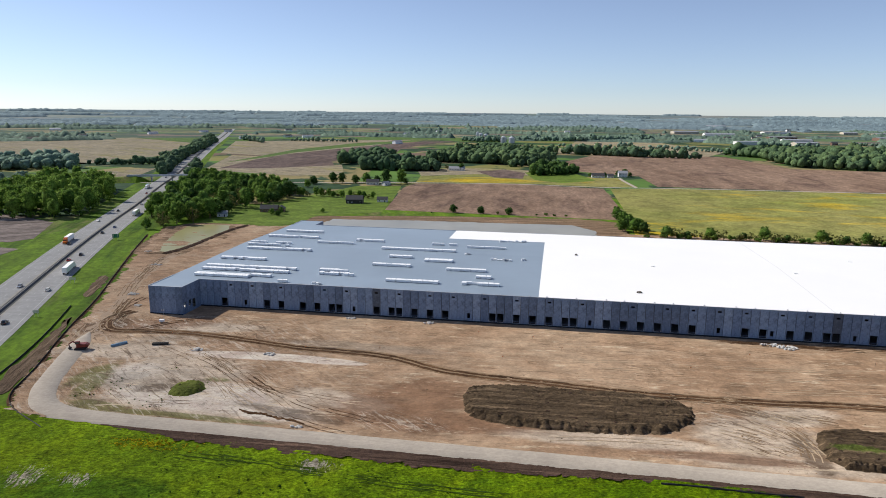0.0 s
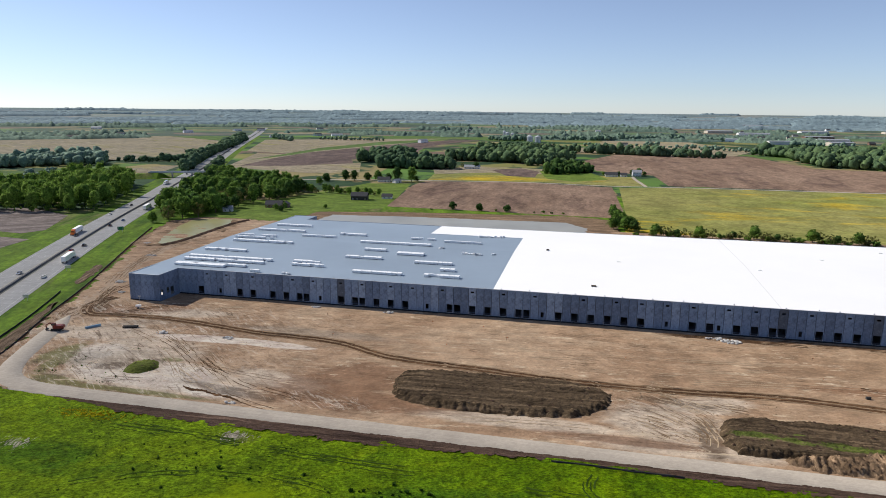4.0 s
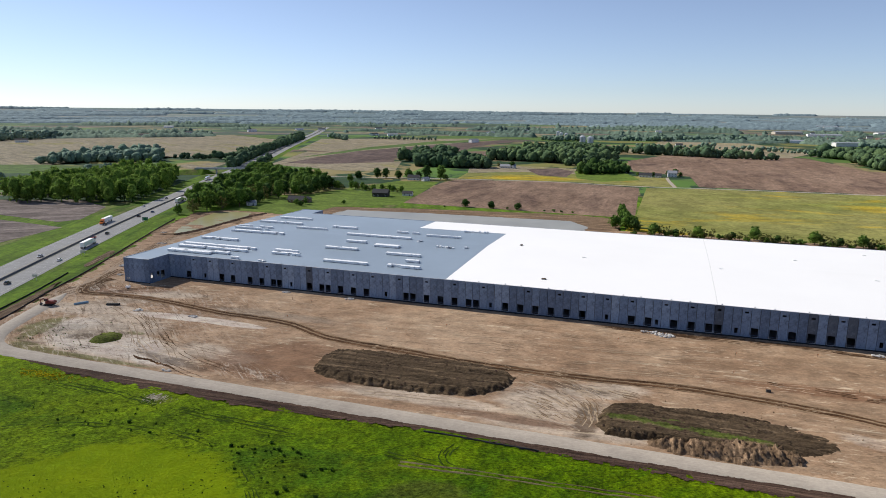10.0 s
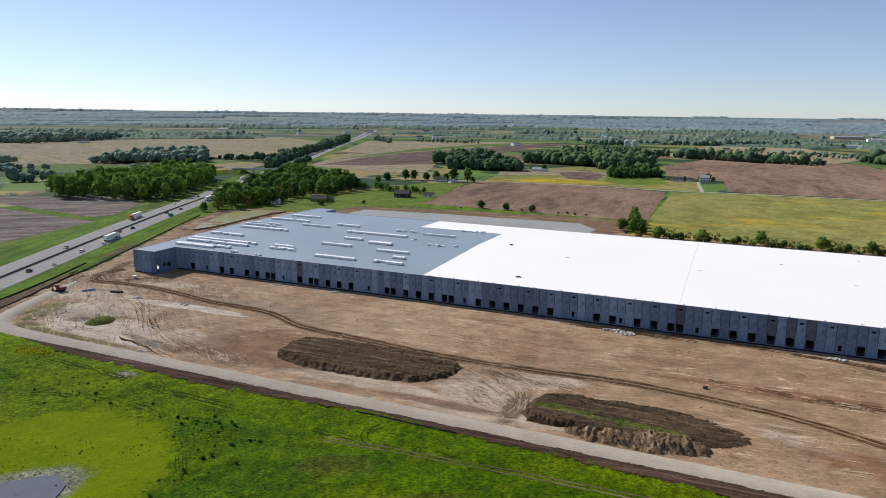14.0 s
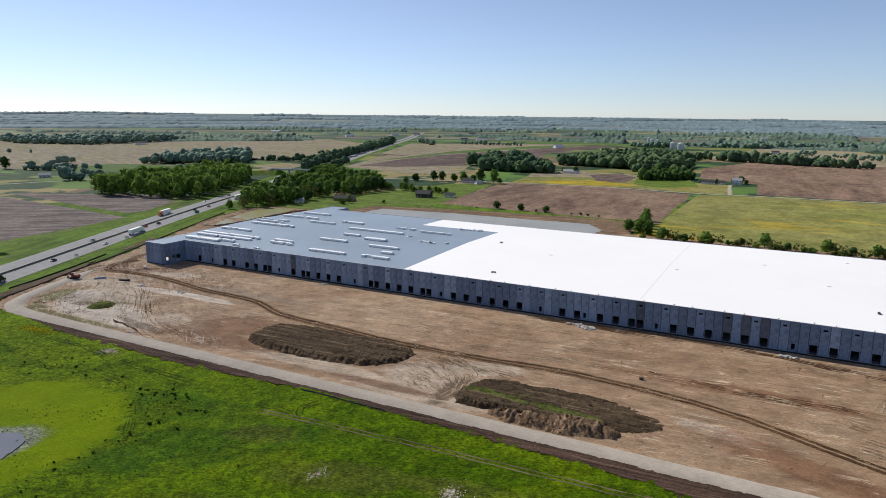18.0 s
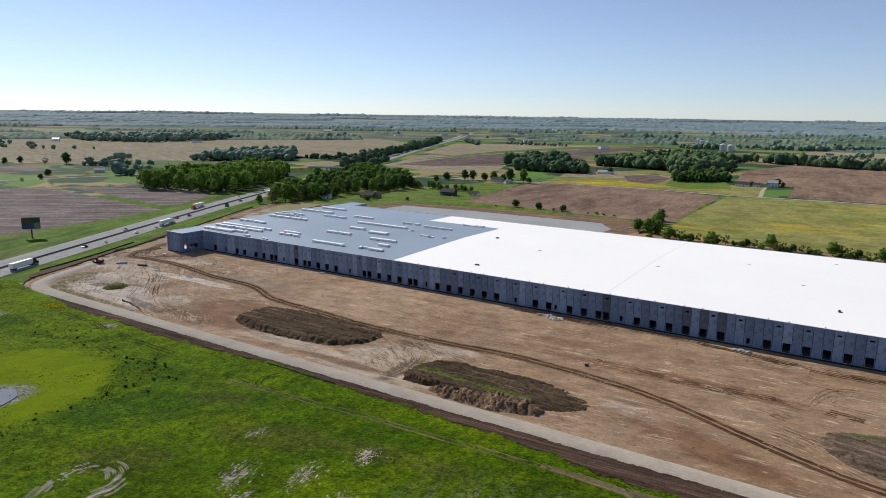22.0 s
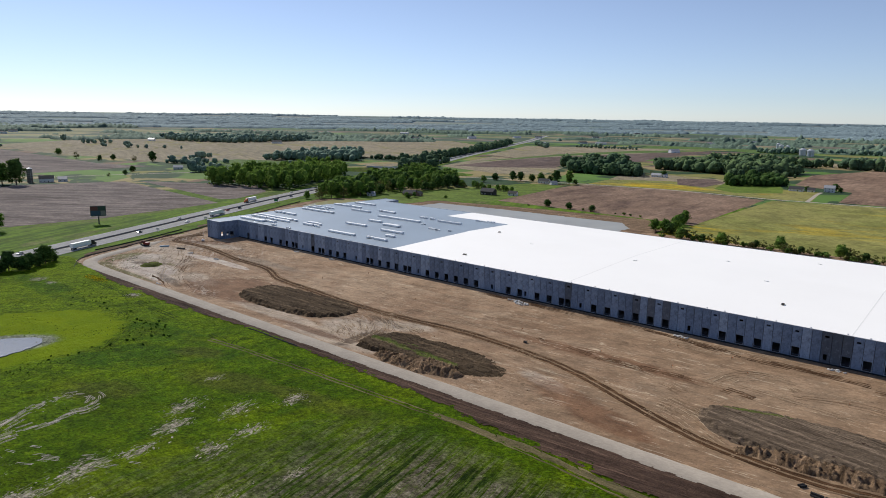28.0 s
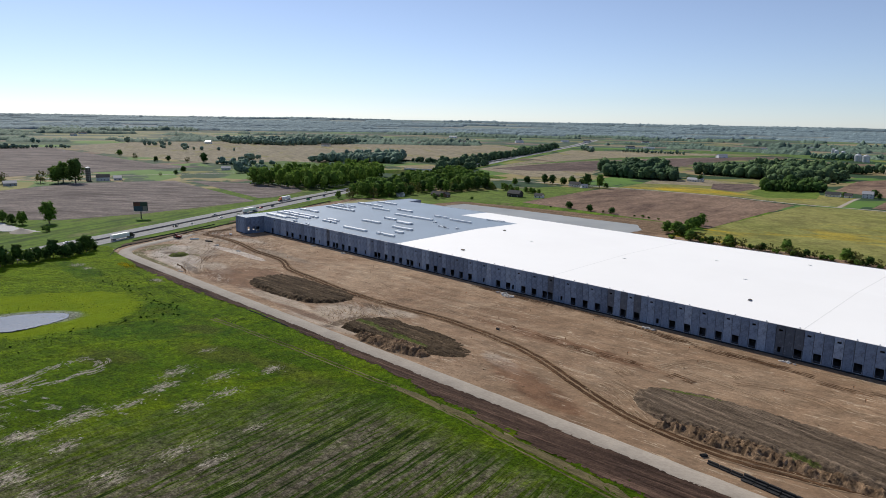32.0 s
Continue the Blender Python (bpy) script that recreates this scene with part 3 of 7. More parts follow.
def raw_mesh(name, verts, faces, material, smooth=False):
    me = bpy.data.meshes.new(name)
    me.from_pydata(np.asarray(verts, float).tolist(), [], [list(map(int, f)) for f in faces])
    for m in material if isinstance(material, (list, tuple)) else [material]:
        me.materials.append(m)
    if smooth:
        me.polygons.foreach_set("use_smooth", np.ones(len(me.polygons), bool))
    me.update()
    return me


def land_height(x, y):
    """Height of the land: level near, bent up far off to fit the camera's horizon."""
    r = np.hypot(x - 330, y + 280)
    return G0 + 70 * np.clip((r - 2300) / 2550, 0, 1.3) ** 1.5


def inside(px, py, poly):
    """Which of the points lie within the outline."""
    hit = np.zeros(np.shape(px), bool)
    for (x0, y0), (x1, y1) in zip(poly, poly[1:] + poly[:1]):
        cross = (y0 > py) != (y1 > py)
        with np.errstate(divide="ignore", invalid="ignore"):
            hit ^= cross & (px < (x1 - x0) * (py - y0) / ((y1 - y0) or 1e-9) + x0)
    return hit


def rim(px, py, poly):
    """Distance to the outline."""
    best = np.full(np.shape(px), 1e9)
    for (x0, y0), (x1, y1) in zip(poly, poly[1:] + poly[:1]):
        dx, dy = x1 - x0, y1 - y0
        s = np.clip(((px - x0) * dx + (py - y0) * dy) / (dx * dx + dy * dy + 1e-9), 0, 1)
        best = np.minimum(best, np.hypot(px - x0 - s * dx, py - y0 - s * dy))
    return best


def waves(x, y, size, seed, octaves=3):
    """Smooth lattice noise, about -1 to 1."""
    x, y = np.asarray(x, float), np.asarray(y, float)
    r, out, amp = rng(seed), 0, 1.0
    for _ in range(octaves):
        grid = r.uniform(-1, 1, (64, 64))
        u, v = x * 1.6 / size + 500.3, y * 1.6 / size + 500.7
        u, v = 0.83 * u - 0.56 * v + 900, 0.56 * u + 0.83 * v + 900
        i, j = np.floor(u).astype(int), np.floor(v).astype(int)
        a, b = u - i, v - j
        a, b = a * a * (3 - 2 * a), b * b * (3 - 2 * b)
        i, j, i1, j1 = i % 64, j % 64, (i + 1) % 64, (j + 1) % 64
        out = out + amp * 1.25 * ((grid[i, j] * (1 - a) + grid[i1, j] * a) * (1 - b) + (grid[i, j1] * (1 - a) + grid[i1, j1] * a) * b)
        size, amp = size * 0.45, amp * 0.5
    return out


def rounded(poly, cuts=2):
    """An outline with its corners cut smooth."""
    for _ in range(cuts):
        out = []
        for (x0, y0), (x1, y1) in zip(poly, poly[1:] + poly[:1]):
            out += [(x0 * 0.75 + x1 * 0.25, y0 * 0.75 + y1 * 0.25), (x0 * 0.25 + x1 * 0.75, y0 * 0.25 + y1 * 0.75)]
        poly = out
    return poly


def sheet(name, poly, lift, material, label, category="field", kind="structure", soft=0, ragged=0.0, seed=1):
    """A flat field on the land, with an edge of its own."""
    if soft:
        poly = rounded(poly, soft)
    if ragged:
        fine = []
        for (x0, y0), (x1, y1) in zip(poly, poly[1:] + poly[:1]):
            n = max(1, int(math.hypot(x1 - x0, y1 - y0) / (ragged * 3)))
            fine += [(x0 + (x1 - x0) * k / n, y0 + (y1 - y0) * k / n) for k in range(n)]
        r = rng(seed)
        poly = [(x + r.uniform(-ragged, ragged), y + r.uniform(-ragged, ragged)) for x, y in fine]
    bm = bmesh.new()
    vs = [bm.verts.new((x, y, G0 + lift)) for x, y in poly]
    f = bm.faces.new(vs)
    if f.calc_area() and sum(x0 * y1 - x1 * y0 for (x0, y0), (x1, y1) in zip(poly, poly[1:] + poly[:1])) < 0:
        f.normal_flip()
    low = [bm.verts.new((x, y, G0 - 0.3)) for x, y in poly]
    for k in range(len(vs)):
        bm.faces.new((vs[k], low[k], low[(k + 1) % len(vs)], vs[(k + 1) % len(vs)]))
    bmesh.ops.triangulate(bm, faces=[f])
    return tagged(part(name, bm, material), label, category, "", kind)


def grid_sheet(name, x0, y0, x1, y1, cell, height, keep, material, label, category, kind="structure"):
    """Land with relief: a grid, of which the cells that keep() takes remain."""
    xs, ys = np.arange(x0, x1 + cell / 2, cell), np.arange(y0, y1 + cell / 2, cell)
    gx, gy = np.meshgrid(xs, ys)
    gz = height(gx, gy)
    idx = np.arange(gx.size).reshape(gx.shape)
    quads = np.stack([idx[:-1, :-1], idx[:-1, 1:], idx[1:, 1:], idx[1:, :-1]], -1).reshape(-1, 4)
    cx, cy = (gx[:-1, :-1] + cell / 2).ravel(), (gy[:-1, :-1] + cell / 2).ravel()
    quads = quads[keep(cx, cy)]
    used, new_idx = np.unique(quads, return_inverse=True)
    verts = np.stack([gx.ravel(), gy.ravel(), gz.ravel()], -1)[used]
    me = raw_mesh(name, verts, new_idx.reshape(-1, 4), material, True)
    return tagged(new(name, me), label, category, "", kind)


def smooth_line(pts, step=6.0):
    """A polyline through the points, rounded, in even steps."""
    p = np.array(pts, float)
    for _ in range(3):
        q = np.empty((2 * len(p), 2))
        q[0], q[-1] = p[0], p[-1]
        q[1:-1:2], q[2:-1:2] = p[:-1] * 0.75 + p[1:] * 0.25, p[:-1] * 0.25 + p[1:] * 0.75
        p = q
    d = np.r_[0, np.cumsum(np.hypot(*np.diff(p, axis=0).T))]
    s = np.linspace(0, d[-1], max(2, int(d[-1] / step) + 1))
    p = np.stack([np.interp(s, d, p[:, 0]), np.interp(s, d, p[:, 1])], -1)
    t = np.gradient(p, axis=0)
    t /= np.hypot(*t.T)[:, None]
    return p, np.stack([t[:, 1], -t[:, 0]], -1), s          # points, right-hand side, length


def ribbon(name, line, profile, material, label, category, jitter=0.0, seed=1, kind="structure", parent=None, over=None, ends=(0, 0)):
    """A strip with a cross-section of (offset to the right, height) along a line."""
    p, side, run = line
    prof = np.array(profile, float)
    r = rng(seed)
    wob = r.uniform(-jitter, jitter, (len(p), len(prof), 2))
    off = prof[None, :, 0] + wob[:, :, 0]
    for far, reach in ((run, ends[0]), (run[-1] - run, ends[1])):
        if reach:
            off = off * np.clip(far / reach, 0.05, 1)[:, None] ** 0.7
    v = np.empty((len(p), len(prof), 3))
    v[:, :, :2] = p[:, None] + side[:, None] * off[..., None]
    v[:, :, 2] = (over or land_height)(v[:, :, 0], v[:, :, 1]) + prof[None, :, 1] + wob[:, :, 1] * 0.35
    m = len(prof)
    idx = np.arange(len(p) * m).reshape(len(p), m)
    faces = np.stack([idx[:-1, :-1], idx[:-1, 1:], idx[1:, 1:], idx[1:, :-1]], -1).reshape(-1, 4)
    me = raw_mesh(name, v.reshape(-1, 3), faces, material, jitter > 0)
    ob = new(name, me)
    if parent is not None:
        ob.parent = parent
        if label:
            ob["label"] = label
        return ob
    return tagged(ob, label, category, "", kind)


# ---------------------------------------------------------------- the land
def build_ground():
    rings = [0, 60, 150, 300, 500, 750, 1000, 1300, 1600, 1950, 2300, 2500, 2750, 3050, 3400, 3800, 4250, 4700, 4880]
    n = 120
    verts, faces, slots = [(330, -280, G0)], [], []
    for r in rings[1:]:
        for k in range(n):
            x, y = 330 + r * math.cos(k * math.tau / n), -280 + r * math.sin(k * math.tau / n)
            verts.append((x, y, float(land_height(x, y))))
    for k in range(n):
        faces.append((0, 1 + k, 1 + (k + 1) % n))
        slots.append(0)
    for j in range(len(rings) - 2):
        a, b = 1 + j * n, 1 + (j + 1) * n
        for k in range(n):
            faces.append((a + k, b + k, b + (k + 1) % n, a + (k + 1) % n))
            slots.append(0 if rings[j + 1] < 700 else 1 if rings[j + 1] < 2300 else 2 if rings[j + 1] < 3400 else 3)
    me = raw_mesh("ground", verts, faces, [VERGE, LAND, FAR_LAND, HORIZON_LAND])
    me.polygons.foreach_set("material_index", slots)
    tagged(new("ground", me), "green farmland, level near, bent up to the hazy horizon", "ground", "", "structure")


build_ground()

# fields, their corners placed to fit the camera's view
sheet("field", [(22, 318), (-2, 500), (2, 548), (120, 572), (232, 548), (240, 300), (226, 306), (100, 314)], 0.06, PLOUGH, "bare brown ploughed field behind the basin")
sheet("field", [(240, 548), (318, 566), (553, 575), (1000, 600), (1000, 237), (236, 232), (240, 300)], 0.08, MUSTARD, "weedy yellow-green field with orange flowering patches")
sheet("field", [(300, 585), (553, 588), (1000, 612), (1150, 930), (699, 912), (561, 925), (519, 1225), (248, 1180), (190, 985), (212, 775), (292, 722)], 0.06, PLOUGH, "broad bare brown ploughed field beyond the farm road")
sheet("field", [(0, 562), (118, 584), (232, 566), (275, 576), (262, 690), (185, 700), (150, 690), (60, 690), (-10, 640)], 0.07, MUSTARD, "strip of yellow-green weeds beside the farm road")
sheet("field", [(-10, 645), (60, 694), (150, 694), (160, 770), (20, 800), (-30, 720)], 0.05, STUBBLE, "tan strip field in front of the grove")
sheet("field", [(-332, 680), (-357, 859), (-361, 1024), (-307, 1315), (-213, 1675), (-126, 1712), (-174, 1484), (-190, 1297), (-150, 1060), (-215, 866), (-182, 783), (-263, 701)], 0.09, PLOUGH_DARK, "dark ploughed field beyond the highway wood")
sheet("grass_strip", [(-376, 783), (-362, 940), (-368, 1059), (-318, 1364), (-216, 1711), (-250, 1740), (-365, 1502), (-405, 1172)], 0.075, WHEAT, "green grass strip beside the dark field")
sheet("field", [(-416, 1667), (-550, 2103), (-340, 2197), (-227, 1791)], 0.07, WHEAT, "bright green wheat field before the far woods")
sheet("field", [(-672, 1771), (-897, 2260), (-797, 2230), (-617, 1933)], 0.07, WHEAT, "green field beside the far highway")
sheet("field", [(-1078, 1600), (-1388, 2077), (-1300, 2240), (-1150, 2230), (-980, 1839), (-1006, 1742)], 0.08, WHEAT, "green field west of the far highway")
sheet("field", [(-340, 650), (-180, 600), (-120, 640), (-175, 800), (-257, 750), (-337, 940), (-450, 960)], 0.04, STUBBLE, "tan stubble field beside the highway")
sheet("field", [(-343, 950), (-268, 1562), (-256, 1826), (-700, 1480), (-500, 1010)], 0.05, STUBBLE, "pale tan field beside the far highway")
sheet("field", [(-163, 95), (-427, 126), (-463, 13), (-419, -81), (-330, -130), (-176, -135), (-145, -96), (-140, -32)], 0.06, PLOUGH_GREY, "grey-brown ploughed field beside the highway")
sheet("field", [(-418, 142), (-276, 218), (-215, 190), (-180, 128), (-186, 112)], 0.06, PLOUGH_GREY, "wedge of grey-brown ploughed field")
sheet("field", [(-600, -60), (-640, 272), (-745, 232), (-1162, 250), (-1424, 257), (-1600, 170), (-1500, -400), (-700, -400)], 0.05, PLOUGH_GREY, "dark grey-brown ploughed field past the farm")
sheet("field", [(-690, 330), (-1160, 270), (-1500, 300), (-1800, 700), (-1290, 1300), (-1224, 1676), (-763, 1363), (-567, 909), (-563, 716), (-666, 712), (-630, 480)], 0.04, STUBBLE, "wide tan field with yellow weeds")
sheet("field", [(-463, 579), (-358, 498), (-419, 657)], 0.05, STUBBLE, "small tan field beside the overpass")
sheet("field", [(-770, 1372), (-1224, 1690), (-1300, 2150), (-950, 2150)], 0.05, WHEAT, "green wheat field beside the far highway")
sheet("field", [(-250, 1830), (-110, 1705), (60, 1780), (-60, 2200), (-300, 2200)], 0.05, WHEAT, "green wheat field far off")
sheet("field", [(130, 1280), (448, 1120), (560, 1400), (470, 1906), (231, 1853), (190, 1480)], 0.05, STUBBLE, "yellowish pasture beyond the hedge")
sheet("field", [(-700, 470), (-640, 500), (-555, 500), (-515, 440), (-600, 370), (-668, 345)], 0.07, WHEAT, "green pasture between the west groves")
sheet("field", [(129, 740), (183, 797), (215, 701), (228, 642), (184, 599), (147, 632)], 0.10, LAWN, "bright green paddock beside the farm")
sheet("field", [(57, 738), (96, 782), (130, 730), (131, 645), (92, 649)], 0.095, PLOUGH_DARK, "small dark ploughed field before the grove")
sheet("field", [(184, 599), (218, 653), (257, 634), (273, 576), (212, 560)], 0.09, MUSTARD, "small yellow flowering field beside the farm road")
sheet("lawn", [(-105, 213), (-34, 211), (-24, 268), (22, 304), (14, 378), (-8, 515), (-60, 500), (-91, 352), (-122, 300)], 0.05, LAWN, "bright mown lawn round the country houses", "lawn")


# ---------------------------------------------------------------- the building site
SITE = [(18, -115), (9, -104), (-1, -82), (-16, -49), (-33, -5), (-60, 52), (-109, 165), (-100, 208), (-34, 212), (-20, 236), (620, 236), (620, -113)]


def site_height(x, y):
    z = G0 + 0.24 + 0.055 * waves(x, y, 45, 5) + 0.05 * waves(x * 0.5, y, 7, 6)
    return z


grid_sheet("site_ground", -116, -116, 620, 236, 1.25, site_height,
           lambda x, y: inside(x + 1.6 * waves(x, y, 9, 15), y + 1.2 * waves(x, y, 7, 16) * (x < 40), SITE) & ~((x > 2) & (x < 512) & (y > 2) & (y < 150)), DIRT,
           "graded tan clay ground of a building site with wheel marks", "ground")


def grass_height(x, y):
    return G0 + 0.40 + 0.10 * waves(x, y, 34, 8) + 0.11 * waves(x * 1.2, y * 0.8, 7, 9)


GRASSLAND = [(-40, -330), (620, -330), (620, -142), (500, -136.6), (390, -129.2), (360, -127.2), (330, -124.4), (300, -120.8), (260, -119.4), (235, -118.8), (200, -118.4), (174, -120.4), (110, -120.8), (80, -120.0), (60, -117.4), (40, -116.8), (20, -115), (8, -106), (-8, -120), (-20, -150)]
grid_sheet("grass_field", -40, -330, 620, -112, 1.2, grass_height, lambda x, y: inside(x, y, GRASSLAND), GRASS,
           "rough green grass field with bare weathered streaks", "grass")

ROAD_LINE = smooth_line([(620, -114.4), (300, -114.0), (60, -113.7), (43, -113.3), (31, -111.9), (22, -107.5), (14.5, -97.5), (7, -81), (0, -64), (-8, -45)], 4)
ribbon("access_road", ROAD_LINE, [(-4.2, 0.0), (-3.5, 0.50), (0, 0.58), (3.5, 0.50), (4.2, 0.0)], GRAVEL, "pale compacted gravel access road with a curve", "road", 0.12, 3, ends=(0, 14))
TRACK_LINE = smooth_line([(-1, -62), (-8, -42), (-13, -26), (-20, -8), (-29, 11), (-42, 38), (-53, 75), (-58, 105), (-56, 140)], 2.5)
ribbon("site_track", TRACK_LINE, [(-4.2, -0.04), (-2.6, 0.05), (-1.4, 0.01), (0, 0.07), (1.4, 0.01), (2.6, 0.05), (4.2, -0.04)], TRACK_CLAY, "trodden pale clay track along the site edge", "road", 0.3, 23, over=site_height, ends=(14, 30))
TAN_LINE = smooth_line([(318, -131.6), (345, -130.6), (376, -132.6), (400, -134.6), (440, -137.4), (500, -141), (600, -147)], 3)
ribbon("dirt_path", TAN_LINE, [(-1.9, -0.1), (-1.3, 0.07), (0, 0.09), (1.3, 0.07), (1.9, -0.1)], PATH_SOIL, "worn tan vehicle path beside the soil strip", "path", 0.3, 15, over=grass_height)
SOIL = [(46, -117.0), (60, -117.1), (620, -117.6), (620, -143), (500, -137.0), (390, -131.2), (360, -129.2), (330, -126.4), (300, -122.8), (260, -121.4), (235, -120.8), (215, -120.2), (190, -120.6), (174, -122.6), (154, -123.4), (130, -123.3), (108, -123.0), (82, -122.0), (62, -119.2)]
grid_sheet("road_bank", 40, -146, 620, -116, 0.6, lambda x, y: G0 + 0.52 + 0.07 * waves(x * 0.3, y, 3, 44) + 0.05 * waves(x, y, 1.6, 45),
           lambda x, y: inside(x, y + (0.8 * waves(x, y, 6, 46) + 0.4 * waves(x, y, 2, 47)) * np.clip(-118.6 - y, 0, 1), SOIL), DARK_SOIL, "strip of dark turned soil beside the gravel road", "soil")
PATH_LINE = smooth_line([(205, -139), (224, -137), (252, -135), (298, -132.8), (323, -131.4), (345, -132.0), (371, -134.4), (409, -138), (470, -142), (560, -150)], 4)
for g in (-0.9, 0.9):
    ribbon("path_rut", PATH_LINE, [(g - 0.42, -0.1), (g - 0.2, 0.10), (g + 0.2, 0.10), (g + 0.42, -0.1)], PATH_SOIL, "worn pale wheel line of a field path", "path", 0.16, 5 + int(g), over=grass_height)


CLOD = []


def mound(name, poly, height, material, label, seed, cell=0.4, slope=2.2, rough=0.1, north=1.0, gully=0.5, east=1.0, clod=46):
    """A stockpile within an outline: a flat rutted top, highest over its steep gullied south face; north and east: share of the height left there."""
    poly = rounded(poly, 1)
    xs, ys = [p[0] for p in poly], [p[1] for p in poly]

    def edge(x, y):
        return rim(x, y, poly) * np.where(inside(x, y, poly), 1, -1) + 0.5 * waves(x, y, 5, seed) + 0.25 * waves(x, y, 1.8, seed + 9)

    def up(x, y):
        d = edge(x, y)
        run = slope * (1 + gully * (np.abs(waves(x + 0.4 * y, y * 0.3, 2.4, seed + 6)) * 1.2 - 0.4) + 0.3 * gully * waves(x, y, 1.2, seed + 7))
        s = np.clip(d / np.maximum(run, 0.4), 0, 1)
        q = np.clip((y - min(ys)) / (max(ys) - min(ys)), 0, 1)
        e = np.clip((x - min(xs)) / (max(xs) - min(xs)), 0, 1)
        full = height * (1 + (north - 1) * q) * (1 + (east - 1) * e ** 1.5)
        ruts = 0.20 * np.abs(waves(x * 0.05, y, 1.9, seed + 3)) + 0.07 * waves(x * 0.3, y, 1.0, seed + 8)
        lump = rough * (waves(x * 0.4, y * 1.4, 9, seed + 1) + 0.8 * waves(x * 0.7, y, 3.0, seed + 2) + 0.6 * waves(x, y, 1.5, seed + 4))
        torn = 0.30 * gully * waves(x, y, 1.6, seed + 5) * np.clip(1 - np.abs(d - run * 0.6) / (run * 0.9), 0, 1)
        return G0 + 0.1 + s ** 0.8 * (full + lump) + np.clip(s * 3, 0, 1) * ruts + torn * np.clip(d + 0.6, 0, 1)

    def keep(x, y):
        return edge(x, y) > -0.6

    ob = grid_sheet(name, min(xs) - 3, min(ys) - 3, max(xs) + 3, max(ys) + 3, cell, up, keep, material, label, "soil heap", "")
    if not CLOD:
        for k in range(3):
            bm = bmesh.new()
            bmesh.ops.create_icosphere(bm, subdivisions=1, radius=0.5)
            r = rng(k)
            for v in bm.verts:
                v.co = Vector((v.co.x * r.uniform(0.6, 1.5), v.co.y * r.uniform(0.6, 1.5), v.co.z * r.uniform(0.4, 0.9)))
            CLOD.append(finish(bm, "clod", DARK_SOIL))
    r = random.Random(seed)
    for k in range(clod):
        x, y = r.uniform(min(xs), max(xs)), r.uniform(min(ys), max(ys))
        d = rim(np.array(x), np.array(y), poly)
        if inside(np.array(x), np.array(y), poly) and (d < 9 or r.random() < 0.3):
            part("clod", CLOD[k % 3], None, ob, at=pose(x, y, float(up(np.array(x), np.array(y))), 0, 0, r.uniform(0, 360)) @ Matrix.Diagonal((r.uniform(0.4, 1.3), r.uniform(0.4, 1.0), r.uniform(0.4, 0.8), 1)))
    return ob


mound("soil_stockpile", [(151, -87), (149, -70), (158, -65.5), (188, -64), (214, -65), (223, -76), (217, -88), (206, -94), (188, -96), (172, -96), (156, -94)], 2.1, BERM_SOIL, "long flat stockpile of dark topsoil on tan clay", 21, rough=0.2, north=0.2, slope=1.9, gully=0.55, clod=130)
mound("soil_stockpile", [(250, -104), (252, -84), (258, -80.5), (290, -77.5), (306, -81), (318, -90), (306, -101), (292, -103), (268, -104)], 2.2, BERM_SOIL, "dark topsoil stockpile with grassy clods beside the road", 31, rough=0.2, north=0.25, slope=1.8, gully=0.55, east=0.12, clod=90)
mound("soil_stockpile", [(381, -83), (376, -68), (389, -60), (415, -57), (440, -59), (478, -60), (482, -84), (441, -86), (415, -87), (396, -90)], 1.7, GREY_SOIL, "broad grey-brown topsoil stockpile ringed by ruts", 41, north=0.2, slope=3.0, gully=0.5, clod=30)
mound("clay_bank", [(264, -106), (268, -102.5), (280, -100.5), (292, -95.5), (300, -97), (306, -101), (303, -106), (292, -109.3), (280, -109.6), (270, -108.6)], 2.3, SCARP, "eroded clay bank in front of the topsoil", 61, 0.35, 3.4, 0.4, north=0.8, gully=0.75, clod=40)
mound("clay_bank", [(392, -91), (404, -85.5), (414, -83.5), (424, -84), (434, -85.5), (450, -86), (480, -84), (484, -88), (455, -91.5), (425, -93), (407, -94.5), (396, -94.5)], 1.9, SCARP, "eroded clay face of the topsoil stockpile", 71, 0.35, 3.8, 0.3, north=0.95, gully=0.7, clod=50)
mound("grassy_mound", [(55, -93), (55, -84), (64, -82), (67, -90), (61, -96)], 1.5, OLIVE_BANK, "small weed-covered mound of earth", 51, 0.6, 2.5, clod=12)

HAUL = smooth_line([(-9, -14), (-13, -27), (-3, -42), (14, -38), (35, -37), (60, -41), (81, -46), (107, -46), (122, -49), (137, -57), (151, -60), (177, -62), (210, -66),
                    (253, -64.5), (273, -61.5), (316, -66), (338, -73), (357, -82), (383, -93.5), (404, -97), (420, -97), (440, -93), (453, -88), (490, -84), (560, -80)], 2.0)
for g in (-1.2, 1.2):
    ribbon("wheel_rut", HAUL, [(g - 0.85, -0.02), (g - 0.6, 0.16), (g - 0.25, 0.05), (g + 0.25, 0.05), (g + 0.6, 0.16), (g + 0.85, -0.02)], RUT,
           "deep dark wheel rut of the haul track", "track", 0.2, 6, over=site_height)
for g in (-2.5, 0.0, 2.6):
    ribbon("rut_ridge", HAUL, [(g - 0.32, -0.03), (g - 0.12, 0.24), (g + 0.12, 0.26), (g + 0.32, -0.03)], LOOSE,
           "ridge of pushed-up clay beside the wheel ruts", "track", 0.18, 7 + int(g), over=site_height)

# water
BASIN_BANK = [(-30, 195), (-24, 268), (60, 288), (195, 303), (228, 292), (233, 230), (230, 195)]
sheet("basin_bank", BASIN_BANK, 0.30, CLAY_BANK, "bare brown bank of the detention basin", "bank", ragged=1.5)
